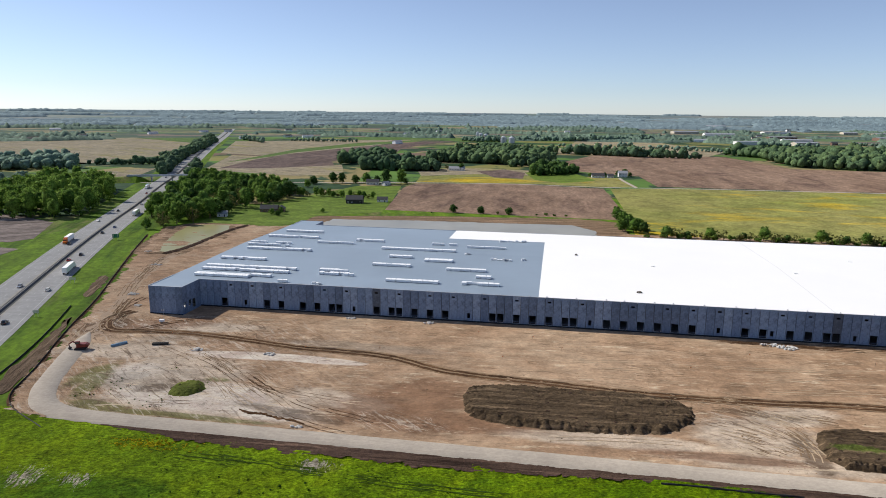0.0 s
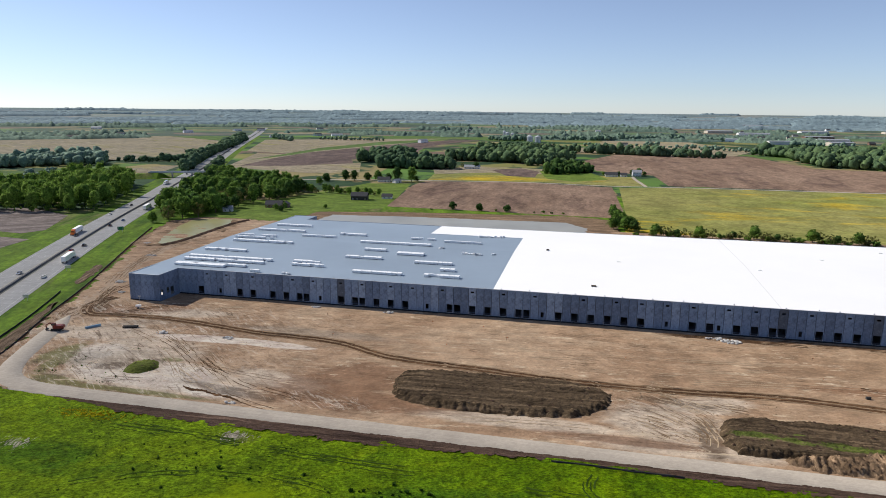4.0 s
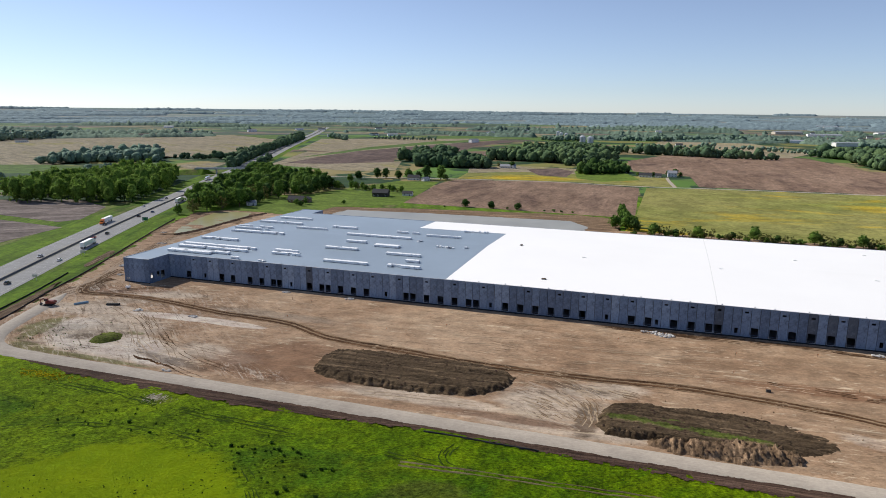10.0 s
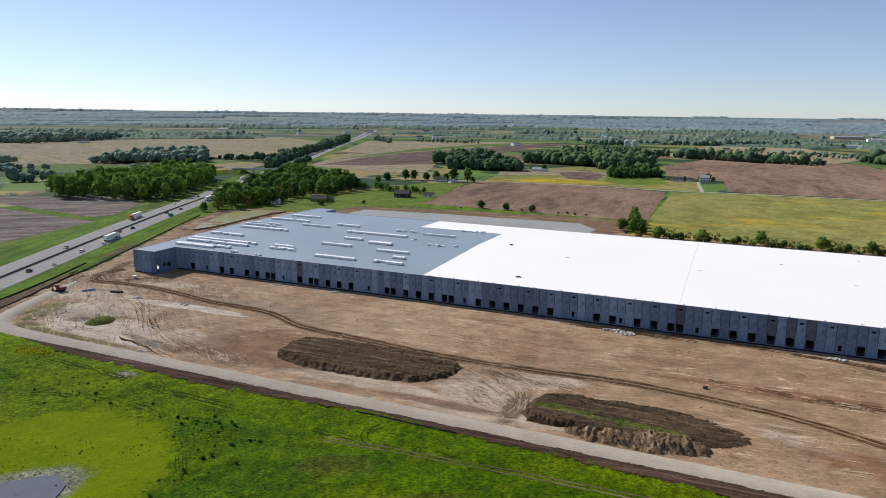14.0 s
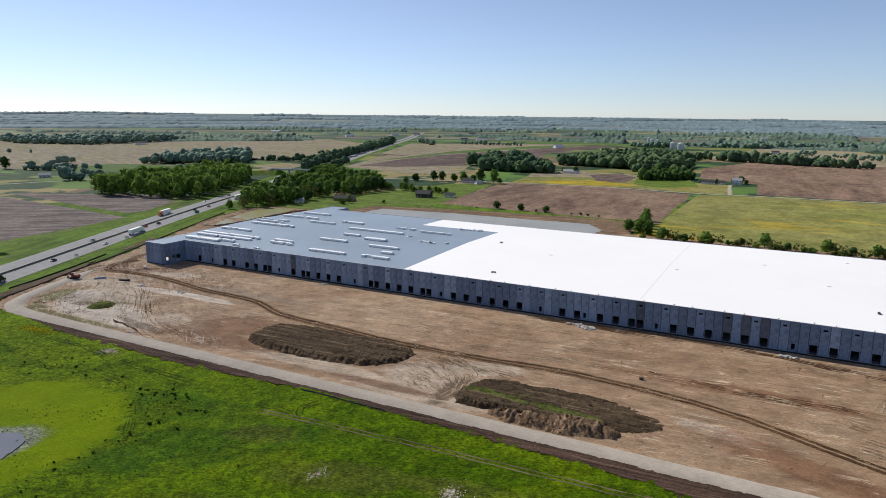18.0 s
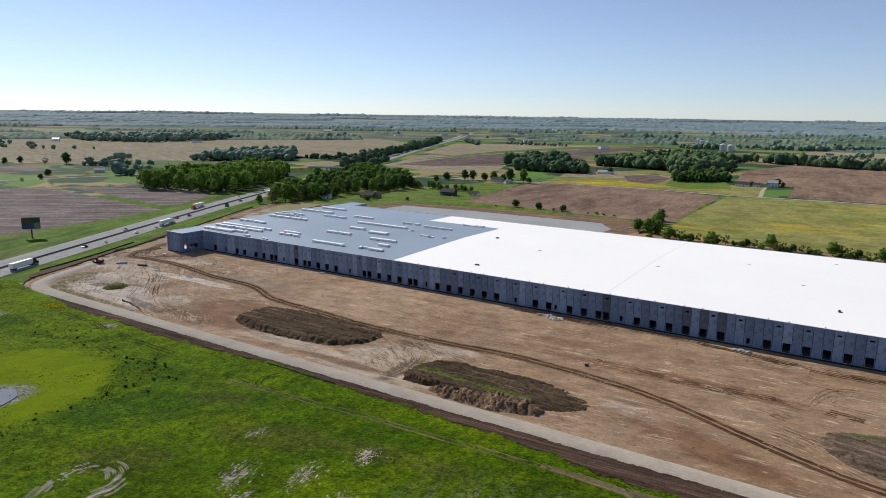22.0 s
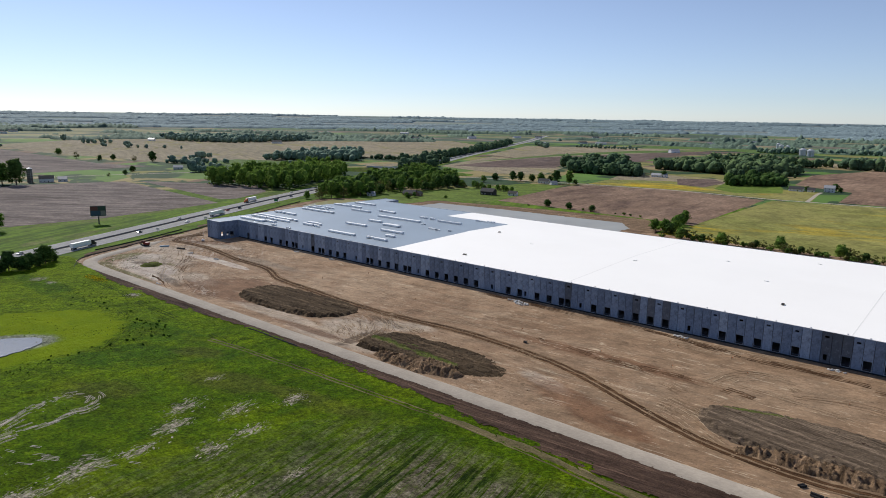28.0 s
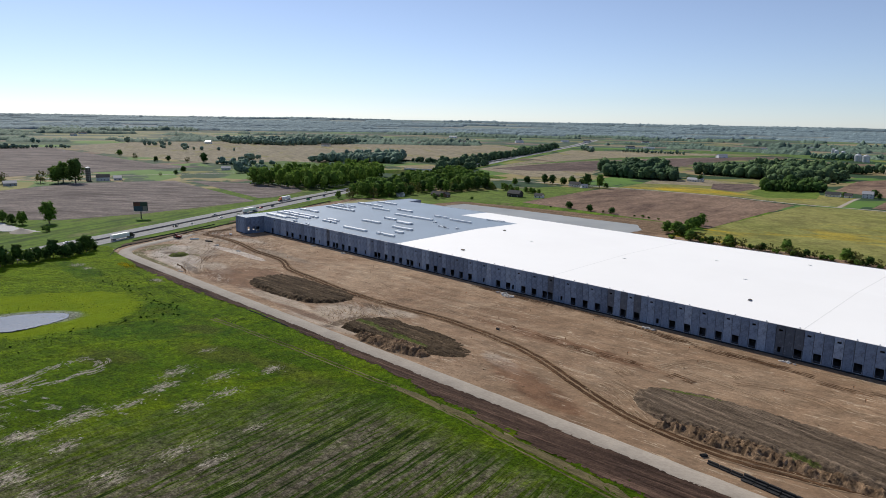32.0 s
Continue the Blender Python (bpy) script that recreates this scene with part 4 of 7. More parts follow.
sheet("detention_basin", [(-10, 196), (-6, 254), (60, 262), (190, 268), (208, 244), (205, 196)], 0.36, BASIN, "grey-green water in a clay detention basin", "water", ragged=1.0)
sheet("pond_bank", [(-86, 98), (-118, 188), (-104, 214), (-60, 214), (-52, 150), (-54, 98)], 0.24, CLAY_BANK, "trampled clay bank round the settling pond", "bank", ragged=1.5)
sheet("settling_pond", [(-74, 106), (-105, 190), (-96, 208), (-67, 207), (-64, 140), (-62, 106)], 0.30, POND, "murky yellow-green settling pond", "water", soft=1, ragged=0.5)
RIDGE = smooth_line([(-64, 100), (-60, 120), (-62, 150), (-64, 190), (-60, 208)], 2)
ribbon("pond_berm", RIDGE, [(-2.2, 0.1), (-1.0, 1.1), (0.4, 1.3), (2.2, 0.1)], DARK_SOIL, "dark earth berm beside the settling pond", "bank", 0.35, 8)
sheet("puddle", [(157, -181), (148, -190), (141, -204), (142, -224), (155, -226), (169, -211), (166, -190)], 0.62, PUDDLE, "shallow puddle reflecting the sky", "water", soft=2, ragged=0.4)


# ---------------------------------------------------------------- highway
AXIS = smooth_line([(80, -345), (30, -235), (-2, -165), (-34, -94), (-57, -45), (-103, 50), (-163, 180), (-218, 311), (-274, 429), (-328, 558), (-520, 960), (-773, 1517), (-1100, 2250)], 8)


def along(s, off):
    """A place on the highway: metres from its near end, metres to the right of its axis; with the heading."""
    p, side, d = AXIS
    x, y = np.interp(s, d, p[:, 0]), np.interp(s, d, p[:, 1])
    sx, sy = np.interp(s, d, side[:, 0]), np.interp(s, d, side[:, 1])
    return x + sx * off, y + sy * off, math.degrees(math.atan2(sx, -sy)) + 90


ribbon("highway_verge", AXIS, [(-34, 0.02), (-15.5, 0.10), (15.5, 0.10), (27, 0.02)], VERGE, "grassy verge of the highway", "grass")
for name, a, b in (("carriageway", -15.3, -1.9), ("carriageway", 1.9, 15.3)):
    ribbon(name, AXIS, [(a - 0.4, 0.05), (a, 0.22), ((a + b) / 2, 0.30), (b, 0.22)], ASPHALT, "worn grey concrete carriageway of a divided highway", "road")
ribbon("median", AXIS, [(-1.9, 0.25), (-0.45, 0.22), (0.45, 0.22), (1.9, 0.25)], MEDIAN, "dark asphalt median between the carriageways", "road")
ribbon("median_barrier", AXIS, [(-0.38, 0.2), (-0.22, 0.5), (-0.12, 1.05), (0.12, 1.05), (0.22, 0.5), (0.38, 0.2)], BARRIER, "continuous concrete median barrier", "barrier")
for off, m in ((-2.5, WORN_YELLOW), (2.5, WORN_YELLOW), (-13.2, WORN_WHITE), (13.2, WORN_WHITE)):
    ribbon("edge_line", AXIS, [(off - 0.11, 0.325), (off + 0.11, 0.325)], m, "painted highway edge line", "road marking")


def lane_dashes():
    for off in (-9.6, -6.1, 6.1, 9.6):
        bm = bmesh.new()
        for s in np.arange(0, 1500, 12.2):
            (x0, y0, _), (x1, y1, _), (x2, y2, _), (x3, y3, _) = along(s, off - 0.09), along(s, off + 0.09), along(s + 3.2, off + 0.09), along(s + 3.2, off - 0.09)
            bm.faces.new([bm.verts.new((x, y, G0 + 0.315)) for x, y in ((x0, y0), (x1, y1), (x2, y2), (x3, y3))])
        tagged(part("lane_dashes", bm, WORN_WHITE), "broken white lane line", "road marking", "", "stuff")


lane_dashes()
FARM_ROAD = smooth_line([(-330, 470), (-150, 520), (-40, 548), (118, 577), (231, 559), (318, 574), (553, 581), (1000, 606)], 12)
ribbon("farm_road", FARM_ROAD, [(-2.6, 0.02), (-2.2, 0.14), (2.2, 0.14), (2.6, 0.02)], GRAVEL, "narrow pale farm road between fields", "road")
ribbon("driveway", smooth_line([(272, 568), (268, 610), (263, 660), (262, 692)], 8), [(-2.2, 0.12), (2.2, 0.12)], GRAVEL, "pale gravel farm driveway", "road")
ribbon("farm_lane", smooth_line([(-550, -200), (-552, -51), (-545, 98), (-500, 230), (-470, 330)], 12), [(-2.4, 0.12), (2.4, 0.12)], GRAVEL, "grey farm lane past the old farm", "road")

def silt_fence():
    line = smooth_line([(34, -122), (9, -109), (1, -86), (-18, -47), (-36, -3), (-63, 52), (-90, 108), (-113, 158)], 2.5)
    ribbon("silt_fence", line, [(-0.05, 0.0), (-0.03, 0.75), (0.03, 0.75), (0.05, 0.0)], BLACK, "black fabric silt fence along the site edge", "fence", 0.05, 9, "")
    ribbon("ditch_bank", line, [(-0.9, 0.02), (-0.4, 0.20), (0.4, 0.26), (1.1, 0.1)], RUT, "strip of bare damp soil along the silt fence", "soil", 0.3, 10)
    fallen = smooth_line([(205, -120.9), (214, -120.5), (222, -120.9), (232, -121.1), (238, -121.0)], 1.2)
    ribbon("silt_fence", fallen, [(-0.12, 0.55), (-0.05, 0.98), (0.05, 0.98), (0.12, 0.55)], BLACK, "sagging black fabric silt fence beside the soil strip", "fence", 0.12, 20, "")
    upper = smooth_line([(-8, -92), (-14, -74), (-26, -45), (-42, -12)], 2.5)
    ribbon("silt_fence", upper, [(-0.05, 0.0), (-0.03, 0.7), (0.03, 0.7), (0.05, 0.0)], BLACK, "black fabric silt fence on the highway verge", "fence", 0.08, 19, "")
    sheet("bare_verge", [(-33, -22), (-20, -44), (-1, -84), (7, -106), (-2, -100), (-9, -86), (-14, -70), (-24, -45)], 0.20, BARE_VERGE, "bare brown soil between the silt fences", "soil", soft=1, ragged=0.9)
    sheet("bare_verge", [(-44, 0), (-50, 8), (-66, 40), (-62, 44), (-47, 14)], 0.16, BARE_VERGE, "bare patch on the grassy verge", "soil", soft=1, ragged=0.9)


silt_fence()


# ---------------------------------------------------------------- the warehouse
X0, X1, YB = 0.0, 512.0, 153.5        # west end, east end, back wall
PITCH, ORIGIN = 3.4333, 192.8         # panel width and the middle of one panel
BASE, TOP, THICK = -1.35, 12.0, 0.30
BIG = [-48, -42, -40, -37, -35, -33, -32, -27, -25, -24, -22, -20, -18, -12, -11, -9, -7, -5, -3, -2, 2, 4, 6, 8, 10, 12, 18, 20, 23, 25, 27, 28,
       32, 34, 36, 38, 40, 42, 47, 49, 51, 53, 55, 57, 62, 64, 66, 68, 70, 72, 78, 80, 83, 85, 87, 88]
DAMP = [-27, 28, 38, 40, 42, 60, 61, 62]
SMALL = [-45, -30, -15, 0, 15, 21, 30, 45, 60, 75, 90]
SLOTS = [-47, -44, -40, -34, -31, -27, -24, -20, -17, -13, -9, -5, -1, 5, 9, 12, 15, 18, 22, 25, 28, 31, 35, 38, 41, 44, 48, 51, 54, 57, 60, 63, 66, 70, 74, 78, 82, 86, 90]


def panel_mesh(name, width, holes):
    """A wall panel, its foot at z 0, with openings (x0, z0, x1, z1) through it."""
    bm = bmesh.new()
    h, w = TOP - BASE, width / 2 - 0.012
    xs = sorted({-w, w, *(v for q in holes for v in (q[0], q[2]))})
    zs = sorted({0.0, h, *(v for q in holes for v in (q[1], q[3]))})
    solid = lambda i, k: not any(q[0] <= (xs[i] + xs[i + 1]) / 2 <= q[2] and q[1] <= (zs[k] + zs[k + 1]) / 2 <= q[3] for q in holes)
    spots = {}

    def v(x, y, z):
        key = (round(x, 4), y, round(z, 4))
        if key not in spots:
            spots[key] = bm.verts.new((x, y, z))
        return spots[key]

    for i in range(len(xs) - 1):
        for k in range(len(zs) - 1):
            if not solid(i, k):
                continue
            a, b, c, d = xs[i], xs[i + 1], zs[k], zs[k + 1]
            bm.faces.new((v(a, 0, c), v(b, 0, c), v(b, 0, d), v(a, 0, d)))
            bm.faces.new((v(a, THICK, d), v(b, THICK, d), v(b, THICK, c), v(a, THICK, c)))
            if i == 0 or not solid(i - 1, k):
                bm.faces.new((v(a, 0, d), v(a, THICK, d), v(a, THICK, c), v(a, 0, c)))
            if i == len(xs) - 2 or not solid(i + 1, k):
                bm.faces.new((v(b, 0, c), v(b, THICK, c), v(b, THICK, d), v(b, 0, d)))
            if k == 0 or not solid(i, k - 1):
                bm.faces.new((v(a, 0, c), v(a, THICK, c), v(b, THICK, c), v(b, 0, c)))
            if k == len(zs) - 2 or not solid(i, k + 1):
                bm.faces.new((v(a, 0, d), v(b, 0, d), v(b, THICK, d), v(a, THICK, d)))
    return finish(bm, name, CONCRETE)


def build_warehouse():
    wall = tagged(new("wall_south"), "long grey tilt-up concrete dock wall with open door holes", "wall", "", "structure")
    z = -BASE
    big, small, slot = (-1.40, z + 0.75, 1.40, z + 3.75), (-0.62, z + 1.0, 0.62, z + 3.2), (-0.72, z + 9.65, 0.72, z + 10.35)
    kinds = {}
    for n in range(-51, 93):
        key = (n in BIG, n in SMALL, n in SLOTS)
        if key not in kinds:
            kinds[key] = panel_mesh("wall_panel", PITCH - 0.12, [q for q, on in zip((big, small, slot), key) if on])
        r = random.Random(n * 7 + 3)
        if n in DAMP:
            key = key + ("damp",)
            if key not in kinds:
                kinds[key] = kinds[key[:3]].copy()
                kinds[key].materials[0] = DARK_CONCRETE
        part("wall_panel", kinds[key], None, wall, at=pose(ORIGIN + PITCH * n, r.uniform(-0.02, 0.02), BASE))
    # dark wall foot: coating and shade both put into these black bands
    bm = bmesh.new()
    box(bm, 16.1, -0.16, BASE, X1, -0.03, -0.12)
    tagged(part("foundation_band", bm, SHADE_BLACK), "black band of coating and shade along the foot of the dock wall", "trim", "", "structure")
    bm = bmesh.new()
    box(bm, 0.0, -15.46, BASE, 16.0, -15.33, -0.35)
    tagged(part("foundation_band", bm, SHADE_BLACK), "black band of coating and shade along the foot of the bay", "trim", "", "structure")
    # flush black panels stand in for the shade of the pit recesses
    pit = bmesh.new()
    box(pit, -1.32, -0.045, z + 0.06, 1.32, 0.02, z + 0.745)
    pit = finish(pit, "dock_pit", SHADE_BLACK)
    rim_line = [(-1.5, z + 1.0), (-1.5, z + 0.35), (-1.25, z + 0.02), (1.25, z + 0.02), (1.5, z + 0.35), (1.5, z + 1.0)]
    curb = bmesh.new()
    for (ax, az), (bx, bz) in zip(rim_line[:-1], rim_line[1:]):
        tube(curb, (ax, -0.06, az), (bx, -0.06, bz), 0.075, 0.075, 6)
    curb = finish(curb, "dock_curb", COPING)
    for n in BIG:
        for name, me in (("dock_pit", pit), ("dock_curb", curb)):
            part(name, me, None, wall, at=pose(ORIGIN + PITCH * n, 0, BASE))
    # the west end: a bay that stands forward, with big openings in its east face
    bay = tagged(new("wall_bay"), "projecting concrete corner bay of the warehouse", "wall", "", "structure")
    plain = panel_mesh("wall_panel", 3.19, [])
    for k in range(5):
        part("wall_panel", plain, None, bay, at=pose(3.2 * k + 1.6, -15.3, BASE))
    side = panel_mesh("wall_panel", 3.75, [])
    win = panel_mesh("wall_panel", 3.75, [(-1.2, z + 1.9, 0.5, z + 4.7)])
    wide = panel_mesh("wall_panel", 3.75, [(-0.6, z + 1.9, 1.5, z + 4.7)])
    gate = panel_mesh("wall_panel", 3.75, [(-1.45, z + 0.5, 1.45, z + 4.4)])
    for k, me in enumerate((win, wide, gate, side)):
        part("wall_panel", me, None, bay, at=pose(16.0, -15.0 + 3.78 * k + 1.85, BASE, 0, 0, 90))
    # walls that close the block
    for name, q in (("wall_west", (X0, -1.2, X0 + THICK, YB + 15.6)), ("wall_west", (X0, -15.0, X0 + THICK, -12.2)), ("wall_west", (X0, -12.2, X0 + THICK, -1.2)), ("wall_east", (X1 - THICK, 0.3, X1, YB)), ("wall_north", (16.3, YB - THICK, X1 - THICK, YB)),
                    ("wall_back_bay", (X0 + THICK, YB + 15.3, 16.0, YB + 15.6)), ("wall_back_return", (15.7, YB, 16.0, YB + 15.3))):
        bm = bmesh.new()
        box(bm, q[0], q[1], 9.2 if q[1] == -12.2 else BASE, q[2], q[3], TOP)      # upper part only: unseen west opening added so sun reaches the bay floor
        tagged(part(name, bm, CONCRETE), "plain grey tilt-up concrete wall", "wall", "", "structure")
    # slab coloured paler than the main floor so its sun patch shows
    bm = bmesh.new()
    box(bm, 0.0, -15.0, -1.0, 15.7, 0.3, 0.1)
    tagged(part("bay_floor", bm, PALE_SLAB), "concrete slab paled to look sunlit inside the open bay", "floor", "", "structure")
    bm = bmesh.new()
    box(bm, 0.3, 0.3, -1.0, X1 - 0.3, YB - 0.3, 0.1)
    tagged(part("floor", bm, INTERIOR), "dim concrete floor slab inside the warehouse", "floor", "", "structure")


def roof_z(y):
    return TOP - 0.12 + 1.45 * (1 - abs(np.clip(y, 0, YB) - 76.7) / 76.7)


def roof_sheet(name, x0, y0, x1, y1, material, label, lift=0.0, thick=0.45):
    ys = sorted({y0, y1, *(v for v in (38.0, 76.7, 115.0) if y0 < v < y1)})
    bm = bmesh.new()
    for a, b in zip(ys[:-1], ys[1:]):
        za, zb = roof_z(a) + lift, roof_z(b) + lift
        v = [bm.verts.new(p) for p in ((x0, a, za), (x1, a, za), (x1, b, zb), (x0, b, zb), (x0, a, za - thick), (x1, a, za - thick), (x1, b, zb - thick), (x0, b, zb - thick))]
        for f in ((0, 1, 2, 3), (7, 6, 5, 4), (0, 4, 5, 1), (1, 5, 6, 2), (2, 6, 7, 3), (3, 7, 4, 0)):
            bm.faces.new([v[k] for k in f])
    bmesh.ops.remove_doubles(bm, verts=bm.verts[:], dist=0.001)
    return tagged(part(name, bm, material), label, "roof", "", "structure")


build_warehouse()
roof_sheet("roof_grey", 0.32, 0.32, 171.0, 121.5, ROOF_GREY, "grey vapour barrier on an unfinished warehouse roof")
roof_sheet("roof_grey_back", 0.32, 121.5, 113.0, YB - 0.32, ROOF_GREY, "grey vapour barrier on an unfinished warehouse roof")
roof_sheet("roof_bay", 0.32, -14.98, 15.98, 0.32, ROOF_GREY, "grey roof of the corner bay")
roof_sheet("roof_back_bay", 0.32, YB - 0.32, 15.7, YB + 15.3, ROOF_GREY, "grey roof of the rear corner bay")
roof_sheet("roof_white", 171.0, 0.32, 288.0, YB - 0.32, ROOF_WHITE, "bright white roof membrane of the warehouse", 0.10)
roof_sheet("roof_white_middle", 288.0, 0.32, 406.5, YB - 0.32, ROOF_WHITE, "bright white roof membrane of the warehouse", 0.10)
roof_sheet("roof_white_east", 406.5, 0.32, X1 - 0.3, YB - 0.32, ROOF_WHITE, "bright white roof membrane of the warehouse", 0.10)
roof_sheet("roof_white_strip", 113.0, 121.5, 171.0, YB - 0.32, ROOF_WHITE, "strip of finished white roof membrane", 0.08)
JOINT = simple("weathered_joint_cover", (0.665, 0.66, 0.65), 0.7)
for x in (288.0, 406.5):
    bm = bmesh.new()
    for a, b in ((0.4, 76.7), (76.7, YB - 0.4)):
        low = [bm.verts.new((x + dx, y, roof_z(y) + dz)) for y in (a, b) for dx, dz in ((-0.28, 0.095), (-0.12, 0.125), (0.12, 0.125), (0.28, 0.095))]
        for k in range(3):
            bm.faces.new((low[k], low[k + 1], low[k + 5], low[k + 4]))
    tagged(part("expansion_joint", bm, JOINT), "raised grey expansion joint across the white roof", "roof joint", "", "structure")
for name, q in (("coping_south", (16.1, -0.08, X1, 0.32)), ("coping_bay", (-0.06, -15.4, 16.1, -14.96)), ("coping_west", (-0.06, -14.95, 0.34, YB + 15.7)), ("coping_north", (16.1, YB - 0.34, X1, YB + 0.06)), ("coping_return", (15.72, -14.95, 16.08, -0.1))):
    bm = bevelled(q[0], q[1], TOP, q[2], q[3], TOP + 0.10, 0.03)
    tagged(part(name, bm, COPING), "thin galvanised coping on the wall top", "trim", "", "structure")


# ---------------------------------------------------------------- trees
def leaf_cloud(r, centres, radii, count, size, squash=0.8, inner=0.9):
    """Small leaf sprays on lumps: verts and quads."""
    c = np.repeat(np.arange(len(centres)), count)
    d = r.normal(size=(len(c), 3))
    d /= np.linalg.norm(d, axis=1)[:, None]
    rad = radii[c] * r.uniform(inner, 1.2, len(c))
    p = centres[c] + d * rad[:, None] * np.array([1, 1, squash])
    nrm = d + r.normal(scale=0.55, size=d.shape)
    nrm /= np.linalg.norm(nrm, axis=1)[:, None]
    u = np.cross(nrm, r.normal(size=d.shape))
    u /= np.linalg.norm(u, axis=1)[:, None]
    w = np.cross(nrm, u)
    s = size * r.uniform(0.55, 1.25, len(c))[:, None]
    q = np.stack([p - u * s, p - w * s * 0.6 + u * s * 0.1, p + u * s, p + w * s * 0.7 - u * s * 0.15], 1)
    return q.reshape(-1, 3), np.arange(len(c) * 4).reshape(-1, 4)


def ball(level):
    bm = bmesh.new()
    bmesh.ops.create_icosphere(bm, subdivisions=level, radius=1.0)
    v = np.array([p.co[:] for p in bm.verts])
    f = np.array([[p.index for p in q.verts] for q in bm.faces])
    bm.free()
    return v, f


CLUMP_FINE, CLUMP_COARSE = ball(2), ball(1)


def clumps(r, centres, radii, form, rag=0.2, squash=0.95):
    """Ragged leafy clumps: verts and triangles."""
    v, f = form
    n = len(centres)
    a = r.uniform(0, math.tau, n)
    x = v[None, :, 0] * np.cos(a)[:, None] - v[None, :, 1] * np.sin(a)[:, None]
    y = v[None, :, 0] * np.sin(a)[:, None] + v[None, :, 1] * np.cos(a)[:, None]
    p = np.stack([x, y, np.repeat(v[None, :, 2], n, 0) * squash], -1) * radii[:, None, None] * (1 + rag * r.normal(size=(n, len(v), 1)).clip(-2, 2))
    return (centres[:, None] + p).reshape(-1, 3), (f[None] + np.arange(n)[:, None, None] * len(v)).reshape(-1, 3)


def both(a, b):
    """Two lots of verts and faces as one."""
    return np.concatenate([a[0], b[0]]), [list(map(int, q)) for q in a[1]] + [list(map(int, q)) for q in b[1] + len(a[0])]


def tree_kind(seed, height, spread, material, sparse=1.0, low=0.22):
    """One tree: trunk with limbs, and a crown of ragged clumps edged with leaf sprays."""
    r = rng(seed)
    n = int(32 * sparse) + 4
    ang = r.uniform(0, math.tau, n)
    up = r.uniform(low, 0.9, n)
    wide = spread * np.sin(np.clip((up - low + 0.16) / (1.12 - low), 0, 1) * math.pi) ** 0.6
    rad = wide * np.sqrt(r.uniform(0.1, 1, n)) * 0.85
    centres = np.stack([rad * np.cos(ang), rad * np.sin(ang), up * height], -1)
    radii = spread * (0.12 + 0.22 * r.uniform(0, 1, n) ** 1.5)
    crown = leaf_cloud(r, centres, radii * 1.12, int(44 * max(sparse, 0.7)), 0.42, 0.85, 0.62)
    if sparse > 0.8:
        heart = np.array([[0, 0, height * (0.5 + low / 2)]])
        inner = clumps(r, heart, np.array([spread * 0.62]), CLUMP_FINE, 0.08, height * (0.9 - low) * 0.5 / (spread * 0.72))
        crown = both(both(inner, clumps(r, centres[::2], radii[::2] * 0.78, CLUMP_COARSE, 0.16)), crown)
    tree = new("tree")
    bm = bmesh.new()
    tube(bm, (0, 0, -0.5), (0, 0, height * 0.45), height * 0.026, height * 0.017, 7)
    tube(bm, (0, 0, height * 0.45), (0, 0, height * 0.85), height * 0.017, height * 0.006, 6)
    for k in range(6):
        c = centres[k]
        tube(bm, (0, 0, c[2] * 0.55), tuple(c * np.array([0.9, 0.9, 1.0])), height * 0.011, height * 0.004, 5)
    part("trunk", bm, BARK, tree)
    part("crown", raw_mesh("crown", *crown, material, True), None, tree)
    return tree


def bush_kind(seed, height, spread, material):
    r = rng(seed)
    n = 18
    ang, rad = r.uniform(0, math.tau, n), spread * np.sqrt(r.uniform(0, 1, n)) * 0.75
    centres = np.stack([rad * np.cos(ang), rad * np.sin(ang), height * r.uniform(0.22, 0.75, n)], -1)
    radii = height * r.uniform(0.14, 0.28, n)
    crown = both(clumps(r, centres, radii * 0.9, CLUMP_FINE, 0.2), leaf_cloud(r, centres, radii * 1.1, 24, 0.32))
    bush = new("bush")
    bm = bmesh.new()
    for k in range(5):
        tube(bm, (0, 0, -0.3), tuple(centres[k]), 0.09, 0.03, 5)
    part("stems", bm, BARK, bush)
    part("foliage", raw_mesh("foliage", *crown, material, True), None, bush)
    return bush


TREES = [tree_kind(101, 16.5, 6.0, LEAF_A, 1.1, 0.16), tree_kind(102, 13.0, 6.4, LEAF_A, 1.1, 0.14), tree_kind(103, 16.0, 6.2, LEAF_B, 1.2, 0.14), tree_kind(104, 12.5, 5.2, LEAF_C, 0.8, 0.2),
         tree_kind(105, 11.0, 5.8, LEAF_B, 1.1, 0.1), tree_kind(106, 17.0, 6.6, LEAF_A, 1.2, 0.15)]
BUSHES = [bush_kind(111, 3.6, 3.0, LEAF_A), bush_kind(112, 3.0, 2.6, LEAF_B), bush_kind(113, 4.2, 2.6, LEAF_C)]
TREE_WORDS = ["leafy spring tree with a full rounded crown", "broad leafy tree with a light green crown", "tall dark green tree with a dense crown",
              "sparse olive-brown tree just coming into leaf", "low dark leafy tree with branches near the ground", "tall broad leafy tree with an uneven crown"]
BUSH_WORDS = ["rounded bush with light green leaves", "low bush with dark green leaves", "tall shrub with sparse olive leaves"]
planted = set()


def plant(kinds, words, which, x, y, scale, group, seed, category):
    """A tree or bush on the land: the first of a kind is moved, the others are copies."""
    r = random.Random(seed)
    m = pose(x, y, G0, 0, 0, r.uniform(0, 360)) @ Matrix.Diagonal((scale * r.uniform(0.9, 1.12), scale * r.uniform(0.9, 1.12), scale * r.uniform(0.88, 1.12), 1))
    base = kinds[which]
    ob = base if base.name not in planted else copy_thing(base, Matrix())
    planted.add(base.name)
    ob.matrix_basis = m
    tagged(ob, words[which], category, group)


